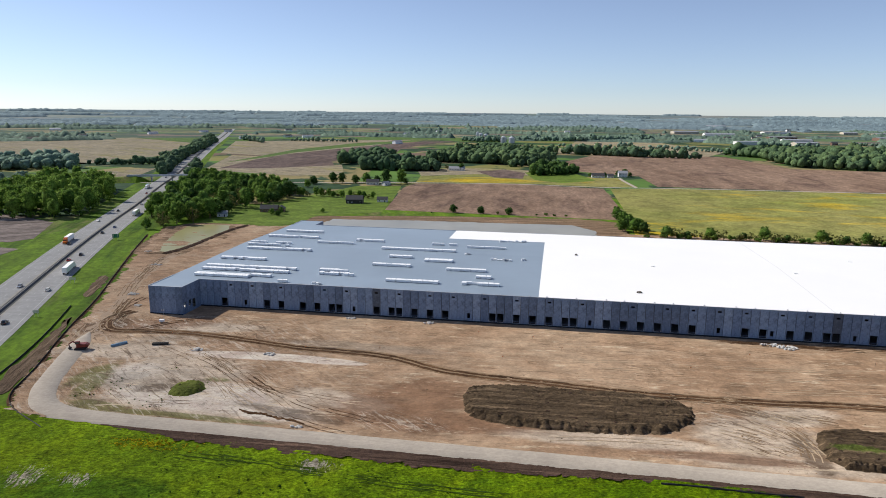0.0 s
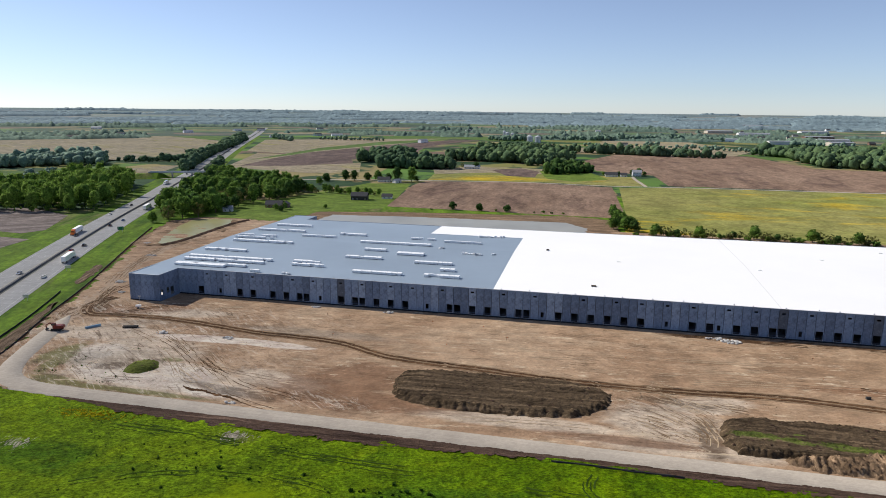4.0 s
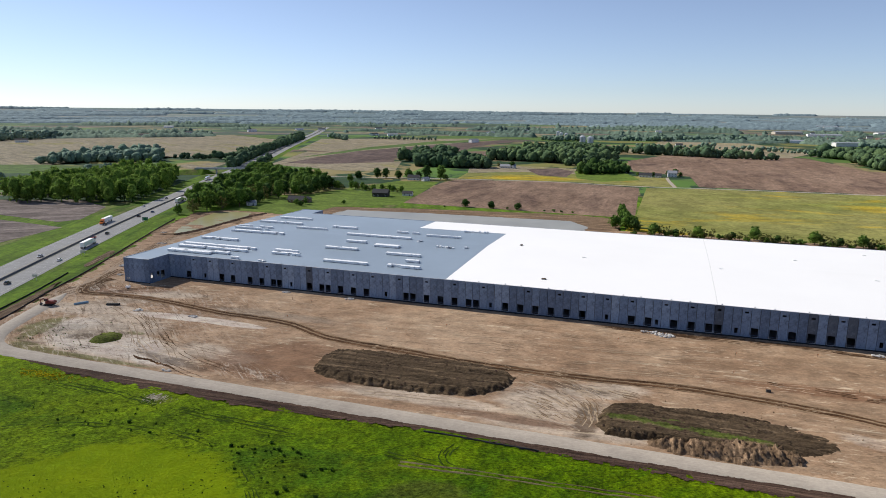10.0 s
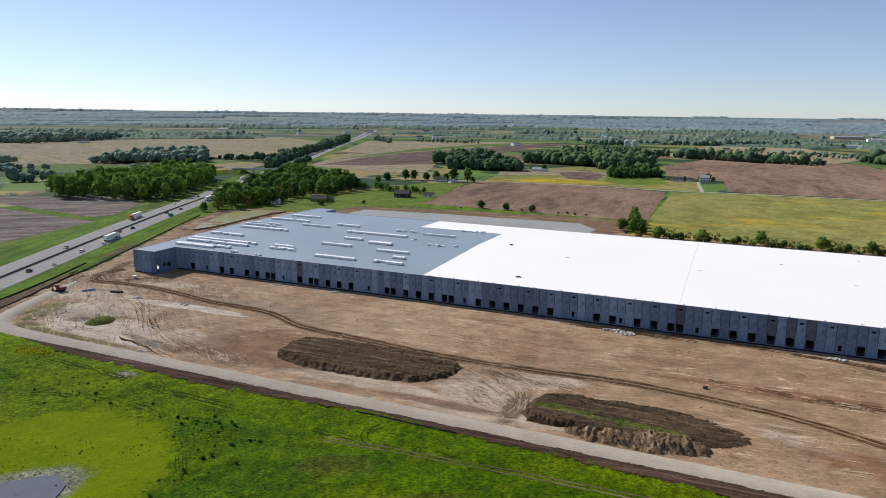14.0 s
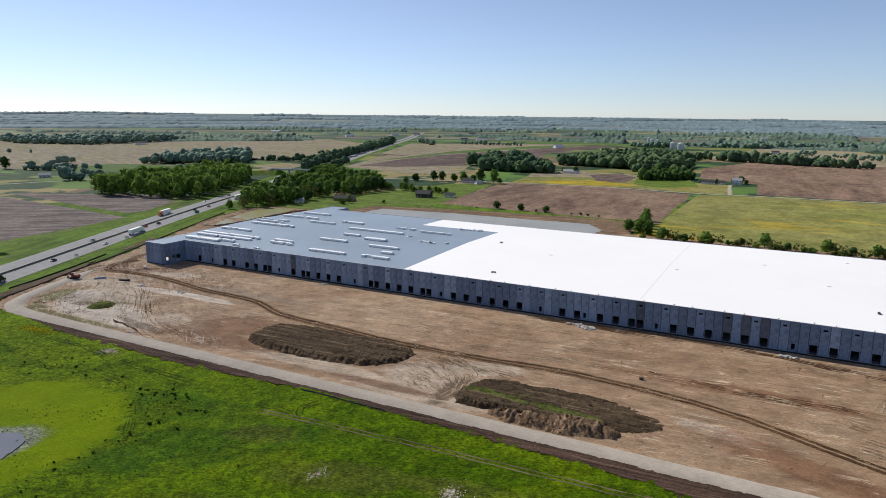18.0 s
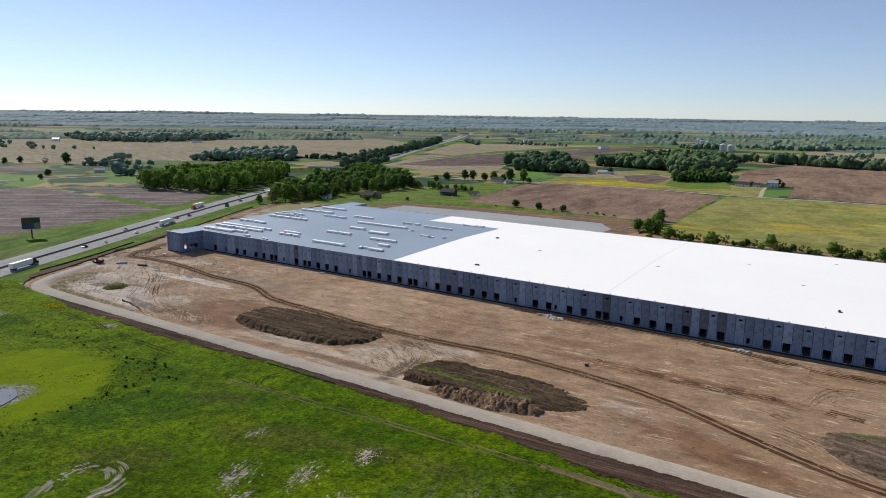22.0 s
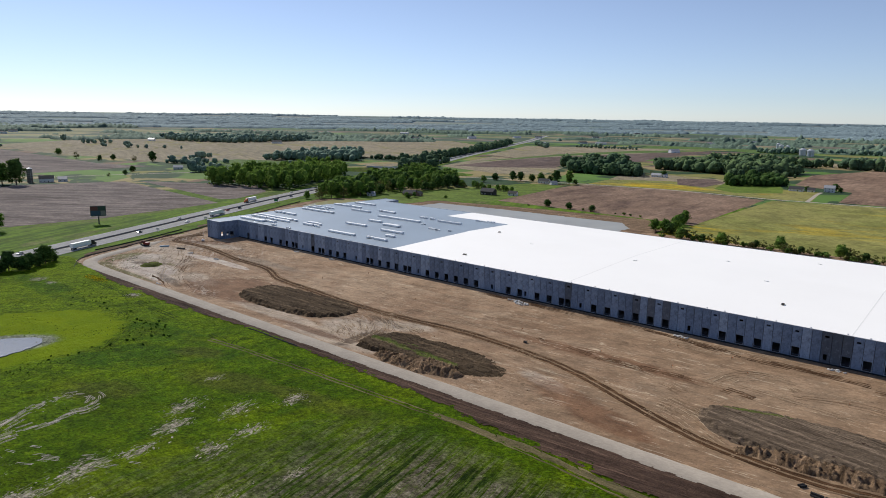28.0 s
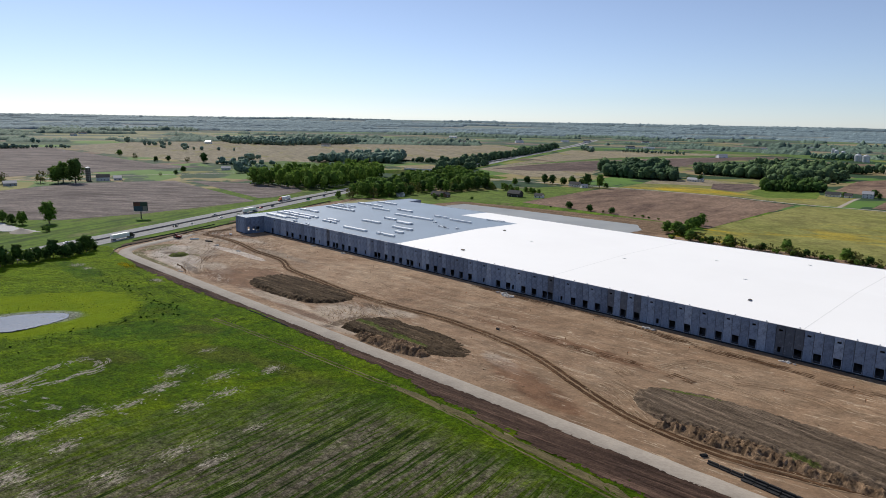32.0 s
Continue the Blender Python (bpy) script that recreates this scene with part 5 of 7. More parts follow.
def tree(x, y, scale=1.0, which=None, group="trees", seed=0):
    s = int(x * 13 + y * 7 + seed)
    plant(TREES, TREE_WORDS, s % 6 if which is None else which, x, y, scale, group, s, "tree")


def bush(x, y, scale=1.0, which=None, group="bushes"):
    s = int(x * 11 + y * 5)
    plant(BUSHES, BUSH_WORDS, s % 3 if which is None else which, x, y, scale, group, s, "bush")


def scatter(poly, gap, seed):
    """Places in an outline, no two nearer than the gap."""
    r, out = rng(seed), []
    xs, ys = [p[0] for p in poly], [p[1] for p in poly]
    for _ in range(6000):
        x, y = r.uniform(min(xs), max(xs)), r.uniform(min(ys), max(ys))
        if inside(np.array(x), np.array(y), poly) and all((x - a) ** 2 + (y - b) ** 2 > gap * gap for a, b in out):
            out.append((x, y))
    return out


AXIS_AT = AXIS[0]


def clear_of_road(x, y, gap=27):
    return np.min(np.hypot(AXIS_AT[:, 0] - x, AXIS_AT[:, 1] - y)) > gap


WOOD_EAST = [(-125, 172), (-110, 200), (-104, 240), (-108, 282), (-94, 318), (-92, 388), (-150, 460), (-290, 520), (-262, 432), (-215, 340), (-172, 260)]
for k, (x, y) in enumerate(scatter(WOOD_EAST, 10.8, 3)):
    if clear_of_road(x, y, 24):
        tree(x, y, 0.72 if y < 184 else 1.1, (0, 2, 1, 5, 4, 0, 5, 3)[(k * 5) % 8], "trees of the highway wood", k)
WOOD_WEST = [(-312, 178), (-262, 196), (-215, 208), (-198, 236), (-212, 272), (-262, 330), (-318, 410), (-380, 420), (-392, 300), (-356, 204)]


def joined_wood(name, places, material, label, seed):
    """A wood of whole trees, trunks and leafy crowns joined into one mesh."""
    r = rng(seed)
    forms = []
    for k in range(5):
        n, high, wide = 26, r.uniform(14, 19), r.uniform(5.2, 6.8)
        ang, up = r.uniform(0, math.tau, n), r.uniform(0.08, 0.9, n)
        rad = wide * np.sin(np.clip((up + 0.1) / 1.1, 0, 1) * math.pi) ** 0.6 * np.sqrt(r.uniform(0.1, 1, n)) * 0.85
        c = np.stack([rad * np.cos(ang), rad * np.sin(ang), up * high], -1)
        size = wide * (0.13 + 0.2 * r.uniform(0, 1, n) ** 1.5)
        heart = clumps(r, np.array([[0, 0, high * 0.58]]), np.array([wide * 0.6]), CLUMP_FINE, 0.1, high * 0.34 / (wide * 0.6))
        forms.append(both(both(heart, clumps(r, c[::3], size[::3] * 0.8, CLUMP_COARSE, 0.16)), leaf_cloud(r, c, size * 1.1, 30, 0.55, 0.85, 0.62)))
    verts, faces, count = [], [], 0
    for x, y, scale in places:
        v, f = forms[r.randint(5)]
        a, q = r.uniform(0, math.tau), scale * r.uniform(0.85, 1.15, 3)
        p = np.stack([(v[:, 0] * math.cos(a) - v[:, 1] * math.sin(a)) * q[0], (v[:, 0] * math.sin(a) + v[:, 1] * math.cos(a)) * q[1], v[:, 2] * q[2]], -1)
        ring = np.array([(0.42 * math.cos(t), 0.42 * math.sin(t), z) for z in (-0.3, 6.0) for t in np.arange(5) * math.tau / 5])
        p = np.concatenate([p, ring]) + np.array([x, y, G0])
        faces += [[i + count for i in g] for g in f] + [[count + len(v) + i for i in (k, (k + 1) % 5, 5 + (k + 1) % 5, 5 + k)] for k in range(5)]
        verts.append(p)
        count += len(p)
    tagged(new(name, raw_mesh(name, np.concatenate(verts), faces, material, True)), label, "trees", "", "stuff")


joined_wood("west_wood", [(x, y, 1.0 + 0.07 * (k * 7 % 6)) for k, (x, y) in enumerate(scatter(WOOD_WEST, 11.0, 4)) if clear_of_road(x, y, 30)], LEAF_A, "leafy spring wood west of the highway", 37)
for k in range(20):
    tree(-112 + 5.4 * k, 396 + (k * 37 % 13) - 6, 0.78 - 0.015 * k, (3, 0, 1)[k % 3], "trees behind the lawn", k)
for x, y, s, w in ((-115, 505, 1.0, 4), (-96, 521, 0.95, 2), (-86, 526, 0.9, 2), (-70, 530, 1.0, 4), (-56, 532, 1.0, 1), (-44, 536, 0.9, 4), (-31, 530, 1.15, 2), (-13, 534, 1.2, 0), (-110, 470, 0.8, 1), (-10, 545, 0.7, 4)):
    tree(x, y, s, w, "trees round the farmstead")
for x, y, s, w in ((263, 722, 0.8, 4), (272, 722, 0.75, 2), (279, 716, 0.6, 4), (222, 700, 0.5, 1), (243, 703, 0.6, 4), (86, 315, 0.78, 4), (111, 315, 0.62, 4), (136, 316, 0.66, 4), (-66, 268, 0.45, 1), (-58, 262, 0.5, 4), (-60, 274, 0.45, 0), (-28, 290, 0.35, 1), (31, 750, 1.0, 4), (8, 760, 0.8, 3)):
    tree(x, y, s, w, "single trees behind the basin")
for x, y, s, w in ((68, 308, 0.5, 1), (176, 316, 0.7, 1), (168, 318, 0.6, 0), (126, 316, 0.55, 2), (160, 317, 0.5, 1), (186, 315, 0.5, 0)):
    bush(x, y, s, w)
for k, (x, y) in enumerate(((228, 312), (230, 300), (233, 288), (236, 272), (232, 262), (240, 258), (236, 246), (243, 242), (228, 250))):
    tree(x, y, 0.85, (1, 4, 1)[k % 3], "clump of trees at the basin", k)
for k in range(48):
    tree(248 + 5.9 * k + (k * 53 % 9) - 4, 229 + (k * 29 % 7) - 3, 0.45 + 0.07 * (k * 17 % 6), (3, 1, 3, 3, 4, 3)[k % 6], "trees of the back fence line", k)
for k in range(30):
    bush(246 + 9.3 * k + (k * 31 % 7) - 3, 227 + (k * 19 % 5) - 2, 0.8 + 0.1 * (k * 7 % 5), (0, 2, 0)[k % 3], "bushes of the back fence line")
for k in range(18):
    tree(14 + 1.4 * k + (k * 29 % 9) - 5, -124 - 5.2 * k, 0.66 + 0.04 * (k * 5 % 7), (4, 2, 4, 2)[k % 4], "hedge trees beside the highway", k)
for x, y, s, w in ((-130, -111, 1.25, 0), (-138, -128, 0.9, 1), (-146, -134, 0.75, 4), (-160, -137, 0.8, 1), (-184, -140, 1.0, 4), (-463, 13, 1.9, 2), (-475, -4, 1.8, 1), (-487, -21, 1.5, 3), (-482, 4, 1.7, 0), (-500, -60, 1.2, 3), (-520, -80, 1.2, 1)):
    tree(x, y, s, w, "trees near the old farm")
bush(-90, -124, 1.1, 0)
for x, y, s, w in ((-560, 200, 0.9, 4), (-520, 170, 0.6, 4), (-505, 140, 0.5, 3), (-1015, 272, 1.2, 1), (-896, 257, 1.1, 3), (-806, 260, 0.9, 4), (-815, 288, 0.9, 4), (-758, 299, 1.0, 3), (-730, 318, 1.2, 2)):
    tree(x, y, s, w, "scattered field trees")


def lobed(r, centres, radii, form, squash, lobes=9, swell=0.34):
    """Crowns with a few swelling lobes each: verts and triangles."""
    v, f = form
    n = len(centres)
    way = r.normal(size=(n, lobes, 3)) + np.array([0, 0, 0.35])
    way /= np.linalg.norm(way, axis=2)[..., None]
    near = np.clip(np.einsum("vk,nlk->nvl", v, way), 0, 1) ** 9
    out = 0.86 + (near * r.uniform(0.3, 1.0, (n, 1, lobes))).max(2) * swell
    out = out * (1 + 0.09 * r.normal(size=out.shape).clip(-2, 2))
    p = v[None] * out[..., None] * radii[:, None, None] * np.stack([np.ones(n), np.ones(n), squash], -1)[:, None]
    return (centres[:, None] + p).reshape(-1, 3), (f[None] + np.arange(n)[:, None, None] * len(v)).reshape(-1, 3)


def far_woods(name, places, label, material, size=1.0, leaves=130, seed=9, broad=0.46, fine=True, boughs_each=7):
    """Woods and hedges that stay far off: many lobed crowns in one mesh."""
    r = rng(seed)
    p = np.array(places)
    h = 11.5 * p[:, 2] * size * r.uniform(0.7, 1.3, len(p))
    wide = h * broad * r.uniform(0.75, 1.3, len(p))
    c = np.stack([p[:, 0], p[:, 1], land_height(p[:, 0], p[:, 1]) + h * 0.5], -1)
    made = lobed(r, c, wide, CLUMP_FINE if fine else CLUMP_COARSE, h * 0.53 / wide)
    if fine:
        # lesser boughs round the upper crown
        k = np.repeat(np.arange(len(p)), boughs_each)
        a = r.uniform(0, math.tau, len(k))
        out, up = r.uniform(0.55, 1.02, len(k)) * wide[k], r.uniform(-0.25, 0.40, len(k)) * h[k]
        boughs = c[k] + np.stack([out * np.cos(a), out * np.sin(a), up], -1)
        size_of = wide[k] * r.uniform(0.14, 0.42, len(k))
        made = both(made, clumps(r, boughs, size_of, CLUMP_COARSE, 0.16, 0.9))
        if leaves:
            made = both(made, leaf_cloud(r, np.concatenate([c, boughs]), np.concatenate([wide * 1.05, size_of * 1.15]), leaves // 10, 0.8, 1.0, 0.85))
    tagged(new(name, raw_mesh(name, *made, material, True)), label, "trees", "", "stuff")


def line_of(x0, y0, x1, y1, gap, s, seed, wide=6):
    r = rng(seed)
    n = max(2, int(math.hypot(x1 - x0, y1 - y0) / gap))
    return [(x0 + (x1 - x0) * k / n + r.uniform(-wide, wide), y0 + (y1 - y0) * k / n + r.uniform(-wide, wide), s * r.uniform(0.6, 1.2)) for k in range(n + 1)]


def patch_of(poly, gap, s, seed):
    r = rng(seed)
    return [(x, y, s * r.uniform(0.75, 1.2)) for x, y in scatter(poly, gap, seed)]


far_woods("grove", patch_of([(-178, 800), (-128, 906), (-120, 960), (-164, 1010), (-196, 930)], 10, 1.35, 1) + patch_of([(-116, 718), (-60, 712), (0, 724), (-34, 800), (-76, 830), (-120, 800)], 9, 1.35, 2), "dark groves of broad trees between the fields", LEAF_D)
far_woods("grove", patch_of([(-46, 900), (16, 895), (87, 882), (131, 872), (172, 960), (168, 1000), (100, 1030), (0, 1040), (-44, 980)], 9, 1.45, 21) + patch_of([(-60, 1180), (60, 1130), (160, 1190), (90, 1250), (-30, 1260)], 12, 1.4, 22) + line_of(100, 838, 178, 900, 8, 1.0, 23, 9), "broad dark grove with an uneven edge", LEAF_D)
far_woods("grove", patch_of([(140, 700), (152, 690), (196, 728), (206, 752), (176, 800), (146, 780)], 7.5, 1.0, 3), "light green thicket beside the farm", LEAF_B)
far_woods("forest", patch_of([(532, 1290), (580, 1200), (580, 960), (640, 930), (700, 918), (1150, 930), (1150, 1250), (800, 1380)], 11, 1.55, 4), "dense dark green forest edge beyond the brown field", LEAF_D, leaves=60, boughs_each=4)
far_woods("hedge", line_of(105, 1268, 240, 1205, 6, 1.3, 5, 10) + line_of(220, 1202, 329, 1165, 5, 1.5, 6, 9) + line_of(329, 1165, 447, 1135, 6, 1.35, 7, 9) + line_of(300, 1190, 380, 1165, 6, 1.5, 8, 12), "dark hedge of trees across the fields", LEAF_D, leaves=80)
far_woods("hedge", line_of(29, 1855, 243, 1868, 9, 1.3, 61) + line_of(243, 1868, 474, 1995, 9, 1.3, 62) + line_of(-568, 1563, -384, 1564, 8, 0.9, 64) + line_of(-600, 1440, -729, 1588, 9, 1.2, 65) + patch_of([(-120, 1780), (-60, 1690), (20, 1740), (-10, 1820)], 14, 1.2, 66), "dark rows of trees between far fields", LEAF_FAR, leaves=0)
far_woods("highway_trees", line_of(-554, 690, -445, 722, 6, 1.0, 7) + line_of(-451, 722, -596, 1070, 7, 1.1, 8) + line_of(-596, 1070, -825, 1584, 8, 1.2, 9) + line_of(-350, 560, -480, 820, 7, 1.1, 10) + line_of(-470, 800, -720, 1400, 8, 1.2, 11) + line_of(-300, 545, -400, 740, 9, 0.9, 12), "rows of trees along the highway", LEAF_D)
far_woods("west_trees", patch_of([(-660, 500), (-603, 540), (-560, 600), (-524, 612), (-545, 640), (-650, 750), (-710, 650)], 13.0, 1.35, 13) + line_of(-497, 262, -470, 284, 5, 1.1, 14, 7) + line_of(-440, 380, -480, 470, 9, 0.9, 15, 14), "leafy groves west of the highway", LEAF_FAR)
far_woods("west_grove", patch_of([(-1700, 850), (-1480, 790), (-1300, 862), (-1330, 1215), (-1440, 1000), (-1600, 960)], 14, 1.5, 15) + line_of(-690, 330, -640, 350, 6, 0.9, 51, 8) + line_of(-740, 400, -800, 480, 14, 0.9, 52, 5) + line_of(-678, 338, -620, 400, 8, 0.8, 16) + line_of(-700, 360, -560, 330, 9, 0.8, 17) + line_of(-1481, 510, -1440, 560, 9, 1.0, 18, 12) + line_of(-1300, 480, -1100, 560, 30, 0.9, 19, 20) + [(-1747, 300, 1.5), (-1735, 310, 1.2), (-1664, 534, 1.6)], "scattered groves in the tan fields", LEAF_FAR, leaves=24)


def distant_rows(near, far, n, seed, gap, reach, thick=(1, 1, 2, 3, 5)):
    """Bands of woodland and hedges lying across the view."""
    r = rng(seed)
    out = []
    for _ in range(n):
        dist = near + (far - near) * r.uniform(0, 1)
        az = radians(r.uniform(-42, 98))
        x, y = 330 - math.sin(az) * dist, -280 + math.cos(az) * dist
        way = az + radians(r.normal(scale=7))
        long = r.uniform(0.12, 1.0) ** 1.6 * reach
        deep = r.choice(thick)
        steps = max(2, int(long / gap))
        ends = r.uniform(0.3, 1.0)
        tall = r.uniform(0.7, 1.15)
        for j in range(steps):
            if r.uniform() < 0.05:
                continue
            for d in range(1 + int((deep - 1) * math.sin(math.pi * (j + 0.5) / steps) ** ends + 0.5)):
                u, v = gap * j + r.uniform(-4, 4), d * gap * 1.5 + r.uniform(-5, 5)
                out.append((x + math.cos(way) * u - math.sin(way) * v, y + math.sin(way) * u + math.cos(way) * v, tall * r.uniform(0.85, 1.2)))
    return [p for p in out if near * 0.97 < math.hypot(p[0] - 330, p[1] + 280) < 4820]


def open_fields(p):
    """Whether a far tree keeps clear of the highway and the wide west fields."""
    return clear_of_road(p[0], p[1], 45) and not inside(np.array(p[0]), np.array(p[1]), [(-690, 330), (-1160, 270), (-1500, 300), (-1800, 700), (-1290, 1300), (-1224, 1676), (-763, 1363), (-567, 909), (-563, 716), (-666, 712), (-630, 480)])


def ridge_woods(name, near, far, n, seed, step, reach, tall, material, label, jag=0.75):
    """Long low bands of wood lying across the far land, each a rough-topped ridge."""
    r = rng(seed)
    vs, fs, count = [], [], 0
    for _ in range(n):
        dist, az = near + (far - near) * r.uniform(0, 1), radians(r.uniform(-44, 99))
        x, y = 330 - math.sin(az) * dist, -280 + math.cos(az) * dist
        way = az + radians(r.normal(scale=6))
        long, deep = reach * r.uniform(0.1, 1.0) ** 1.7, r.uniform(5, 9)
        m = max(5, int(long / step))
        u = (np.arange(m) - m / 2) * step + r.uniform(-0.3, 0.3, m) * step
        bend = np.cumsum(np.cumsum(r.normal(scale=0.25, size=m)))
        bend = np.clip(bend - np.linspace(bend[0], bend[-1], m), -60, 60)
        ends = np.clip(np.minimum(np.arange(m), m - 1 - np.arange(m)) / 2.5, 0.12, 1) ** 0.6
        h = tall * r.uniform(0.75, 1.2) * ends * ((1.12 - jag * 0.65) + jag * np.abs(np.convolve(r.normal(scale=0.6, size=m + 2), [0.3, 0.6, 0.3], "valid")))
        d = deep * ends * r.uniform(0.9, 1.1, m)
        cut = np.array([(-5.2, -0.05), (-4.6, 0.22), (-2.6, 0.66), (-0.4, 1.0), (0.6, 0.8), (1.2, -0.05)])
        v = np.empty((m, len(cut), 3))
        across = bend[:, None] + d[:, None] * cut[None, :, 0]
        v[..., 0] = x + math.cos(way) * u[:, None] - math.sin(way) * across
        v[..., 1] = y + math.sin(way) * u[:, None] + math.cos(way) * across
        v[..., 2] = land_height(v[..., 0], v[..., 1]) + h[:, None] * cut[None, :, 1] * (1 + r.uniform(-0.07, 0.07, (m, len(cut))))
        far_off = np.hypot(v[..., 0] - 330, v[..., 1] + 280)
        if far_off.max() > 4850 or not all(clear_of_road(a, b, 40) for a, b in v[::4, 2, :2]):
            continue
        i = np.arange(m * len(cut)).reshape(m, -1) + count
        fs.append(np.stack([i[:-1, :-1], i[1:, :-1], i[1:, 1:], i[:-1, 1:]], -1).reshape(-1, 4))
        vs.append(v.reshape(-1, 3))
        count += m * len(cut)
    tagged(new(name, raw_mesh(name, np.concatenate(vs), np.concatenate(fs), material, True)), label, "trees", "", "stuff")


mid_rows = [p for p in distant_rows(1650, 2300, 34, 77, 9.5, 360, (1, 1, 2)) if (p[0] > 150 or p[0] < -1250 or p[1] > 1900) and open_fields(p)]
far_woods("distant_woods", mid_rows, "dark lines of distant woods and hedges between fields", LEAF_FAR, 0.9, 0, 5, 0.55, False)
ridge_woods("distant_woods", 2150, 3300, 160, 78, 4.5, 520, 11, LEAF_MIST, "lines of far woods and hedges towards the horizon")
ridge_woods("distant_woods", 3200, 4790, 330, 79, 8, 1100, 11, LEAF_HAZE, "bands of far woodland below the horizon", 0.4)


# ---------------------------------------------------------------- on the roof
def bundle_mesh(seed):
    """A wrapped bundle of roof boards, slightly bulged."""
    r = rng(seed)
    bm = bevelled(-1.16, -0.60, 0.12, 1.16, 0.60, 1.22, 0.07)
    for v in bm.verts:
        v.co += Vector(r.uniform(-0.035, 0.035, 3))
    for x in (-0.8, 0.8):
        box(bm, x - 0.06, -0.5, 0.0, x + 0.06, 0.5, 0.13)
    return finish(bm, "board_pack", WRAP)


BUNDLES = [bundle_mesh(k) for k in (1, 2, 3)]
STACKS = [(8, 123, 27, 2), (5, 102.5, 34, 2), (4, 80.5, 27, 1), (5, 74, 25, 1), (9, 65, 39, 2), (41, 88.5, 24, 1), (61, 100, 18, 2), (82, 78.5, 44, 2), (91, 60, 13, 2), (87, 41.5, 20, 2),
          (6, 40.5, 27, 2), (7, 24, 47, 2), (8, 18, 46, 2), (10, 7.5, 29, 3), (37, 10, 12, 2), (65, 25.5, 16, 2), (67, 19.5, 18, 2), (53, 2.6, 6, 1), (101, 13.5, 25, 2), (107, 97.5, 17, 1),
          (128, 93, 23, 1), (111, 55, 16, 3), (125, 38.5, 20, 2), (136, 14.5, 19, 2), (141, 26.5, 8, 2)]


def stack(x, y, length, deep, seed):
    r = random.Random(seed)
    z = float(roof_z(y))
    ob = holder("insulation_stack", pose(x, y, z), "row of white plastic-wrapped roof board bundles on grey roofing", "building material", "board stacks on the roof")
    n = max(1, int(length / 2.46))
    for k in range(n):
        for d in range(deep):
            if r.random() < 0.05:
                continue
            part("board_pack", BUNDLES[r.randrange(3)], None, ob, at=pose(1.2 + 2.46 * k + r.uniform(-0.08, 0.08), (d - (deep - 1) / 2) * 1.3 + r.uniform(-0.1, 0.1), 0.02, 0, 0, r.uniform(-2.5, 2.5)))


for k, q in enumerate(STACKS):
    stack(*q, k)


def opened_pile(x, y, long, seed, name, label):
    """Half-used material: loose boards, a roll and torn wrap."""
    r = random.Random(seed)
    ob = holder(name, pose(x, y, float(roof_z(y)) + 0.11, 0, 0, r.uniform(-6, 6)), label, "building material", "loose material on the roof")
    for k in range(int(long / 1.6)):
        s = r.uniform(0.3, 1.0)
        bm = bevelled(-0.7, -0.55, 0, 0.7, 0.55, s, 0.05)
        part("board_pack", bm, WRAP if r.random() < 0.85 else COPING, ob, at=pose(1.6 * k, r.uniform(-0.9, 0.9), 0, 0, 0, r.uniform(-25, 25)))
    bm = bmesh.new()
    tube(bm, (-0.6, 1.4, 0.25), (1.6, 1.6, 0.25), 0.25, 0.25, 12)
    part("roll", bm, COPING, ob)


opened_pile(145, 64.5, 12, 1, "opened_bundle", "opened white board bundles with loose wrap")
opened_pile(145, 118, 17, 2, "opened_bundle", "opened white board bundles with loose wrap")
opened_pile(70, 2.6, 5, 3, "opened_bundle", "small pile of boards near the roof edge")
opened_pile(130, 74, 4, 4, "opened_bundle", "small pile of boards on the grey roof")
opened_pile(161, 65, 2, 5, "opened_bundle", "single pallet of boards on the grey roof")


def roof_cart(x, y, seed):
    r = random.Random(seed)
    ob = holder("material_cart", pose(x, y, float(roof_z(y)) + 0.11, 0, 0, r.uniform(0, 90)) @ Matrix.Diagonal((0.75, 0.75, 0.75, 1)), "dark roofing cart with rolls of membrane on the white roof", "cart", "carts on the roof")
    part("deck", bevelled(-1.6, -0.7, 0.35, 1.6, 0.7, 0.5, 0.03), DARK_METAL, ob)
    for dx in (-1.2, 1.2):
        for dy in (-0.6, 0.6):
            bm = bmesh.new()
            tube(bm, (dx, dy - 0.08, 0.2), (dx, dy + 0.08, 0.2), 0.2, 0.2, 10)
            part("wheel", bm, BLACK, ob)
    for k in range(3):
        bm = bmesh.new()
        tube(bm, (-1.3, -0.4 + 0.4 * k, 0.72), (0.9 + 0.2 * k, -0.4 + 0.4 * k, 0.72), 0.2, 0.2, 10)
        part("roll", bm, DARK_METAL if k else WOOD, ob)


for k, (x, y) in enumerate(((188.5, 85), (214, 15.3), (376.5, 27))):
    roof_cart(x, y, k)


def roof_vent(x, y):
    ob = holder("roof_hatch", pose(x, y, float(roof_z(y)) + 0.1), "low grey roof curb on the white membrane", "roof hatch", "curbs on the roof")
    part("curb", bevelled(-0.9, -0.5, 0, 0.9, 0.5, 0.2, 0.04), PAINT_WHITE, ob)
    part("lid", bevelled(-0.95, -0.55, 0.2, 0.95, 0.55, 0.28, 0.03), PAINT_WHITE, ob)


for x, y in ((226, 66), (293, 64.5), (370, 131), (360, 64.5), (331, 100), (430, 70)):
    roof_vent(x, y)


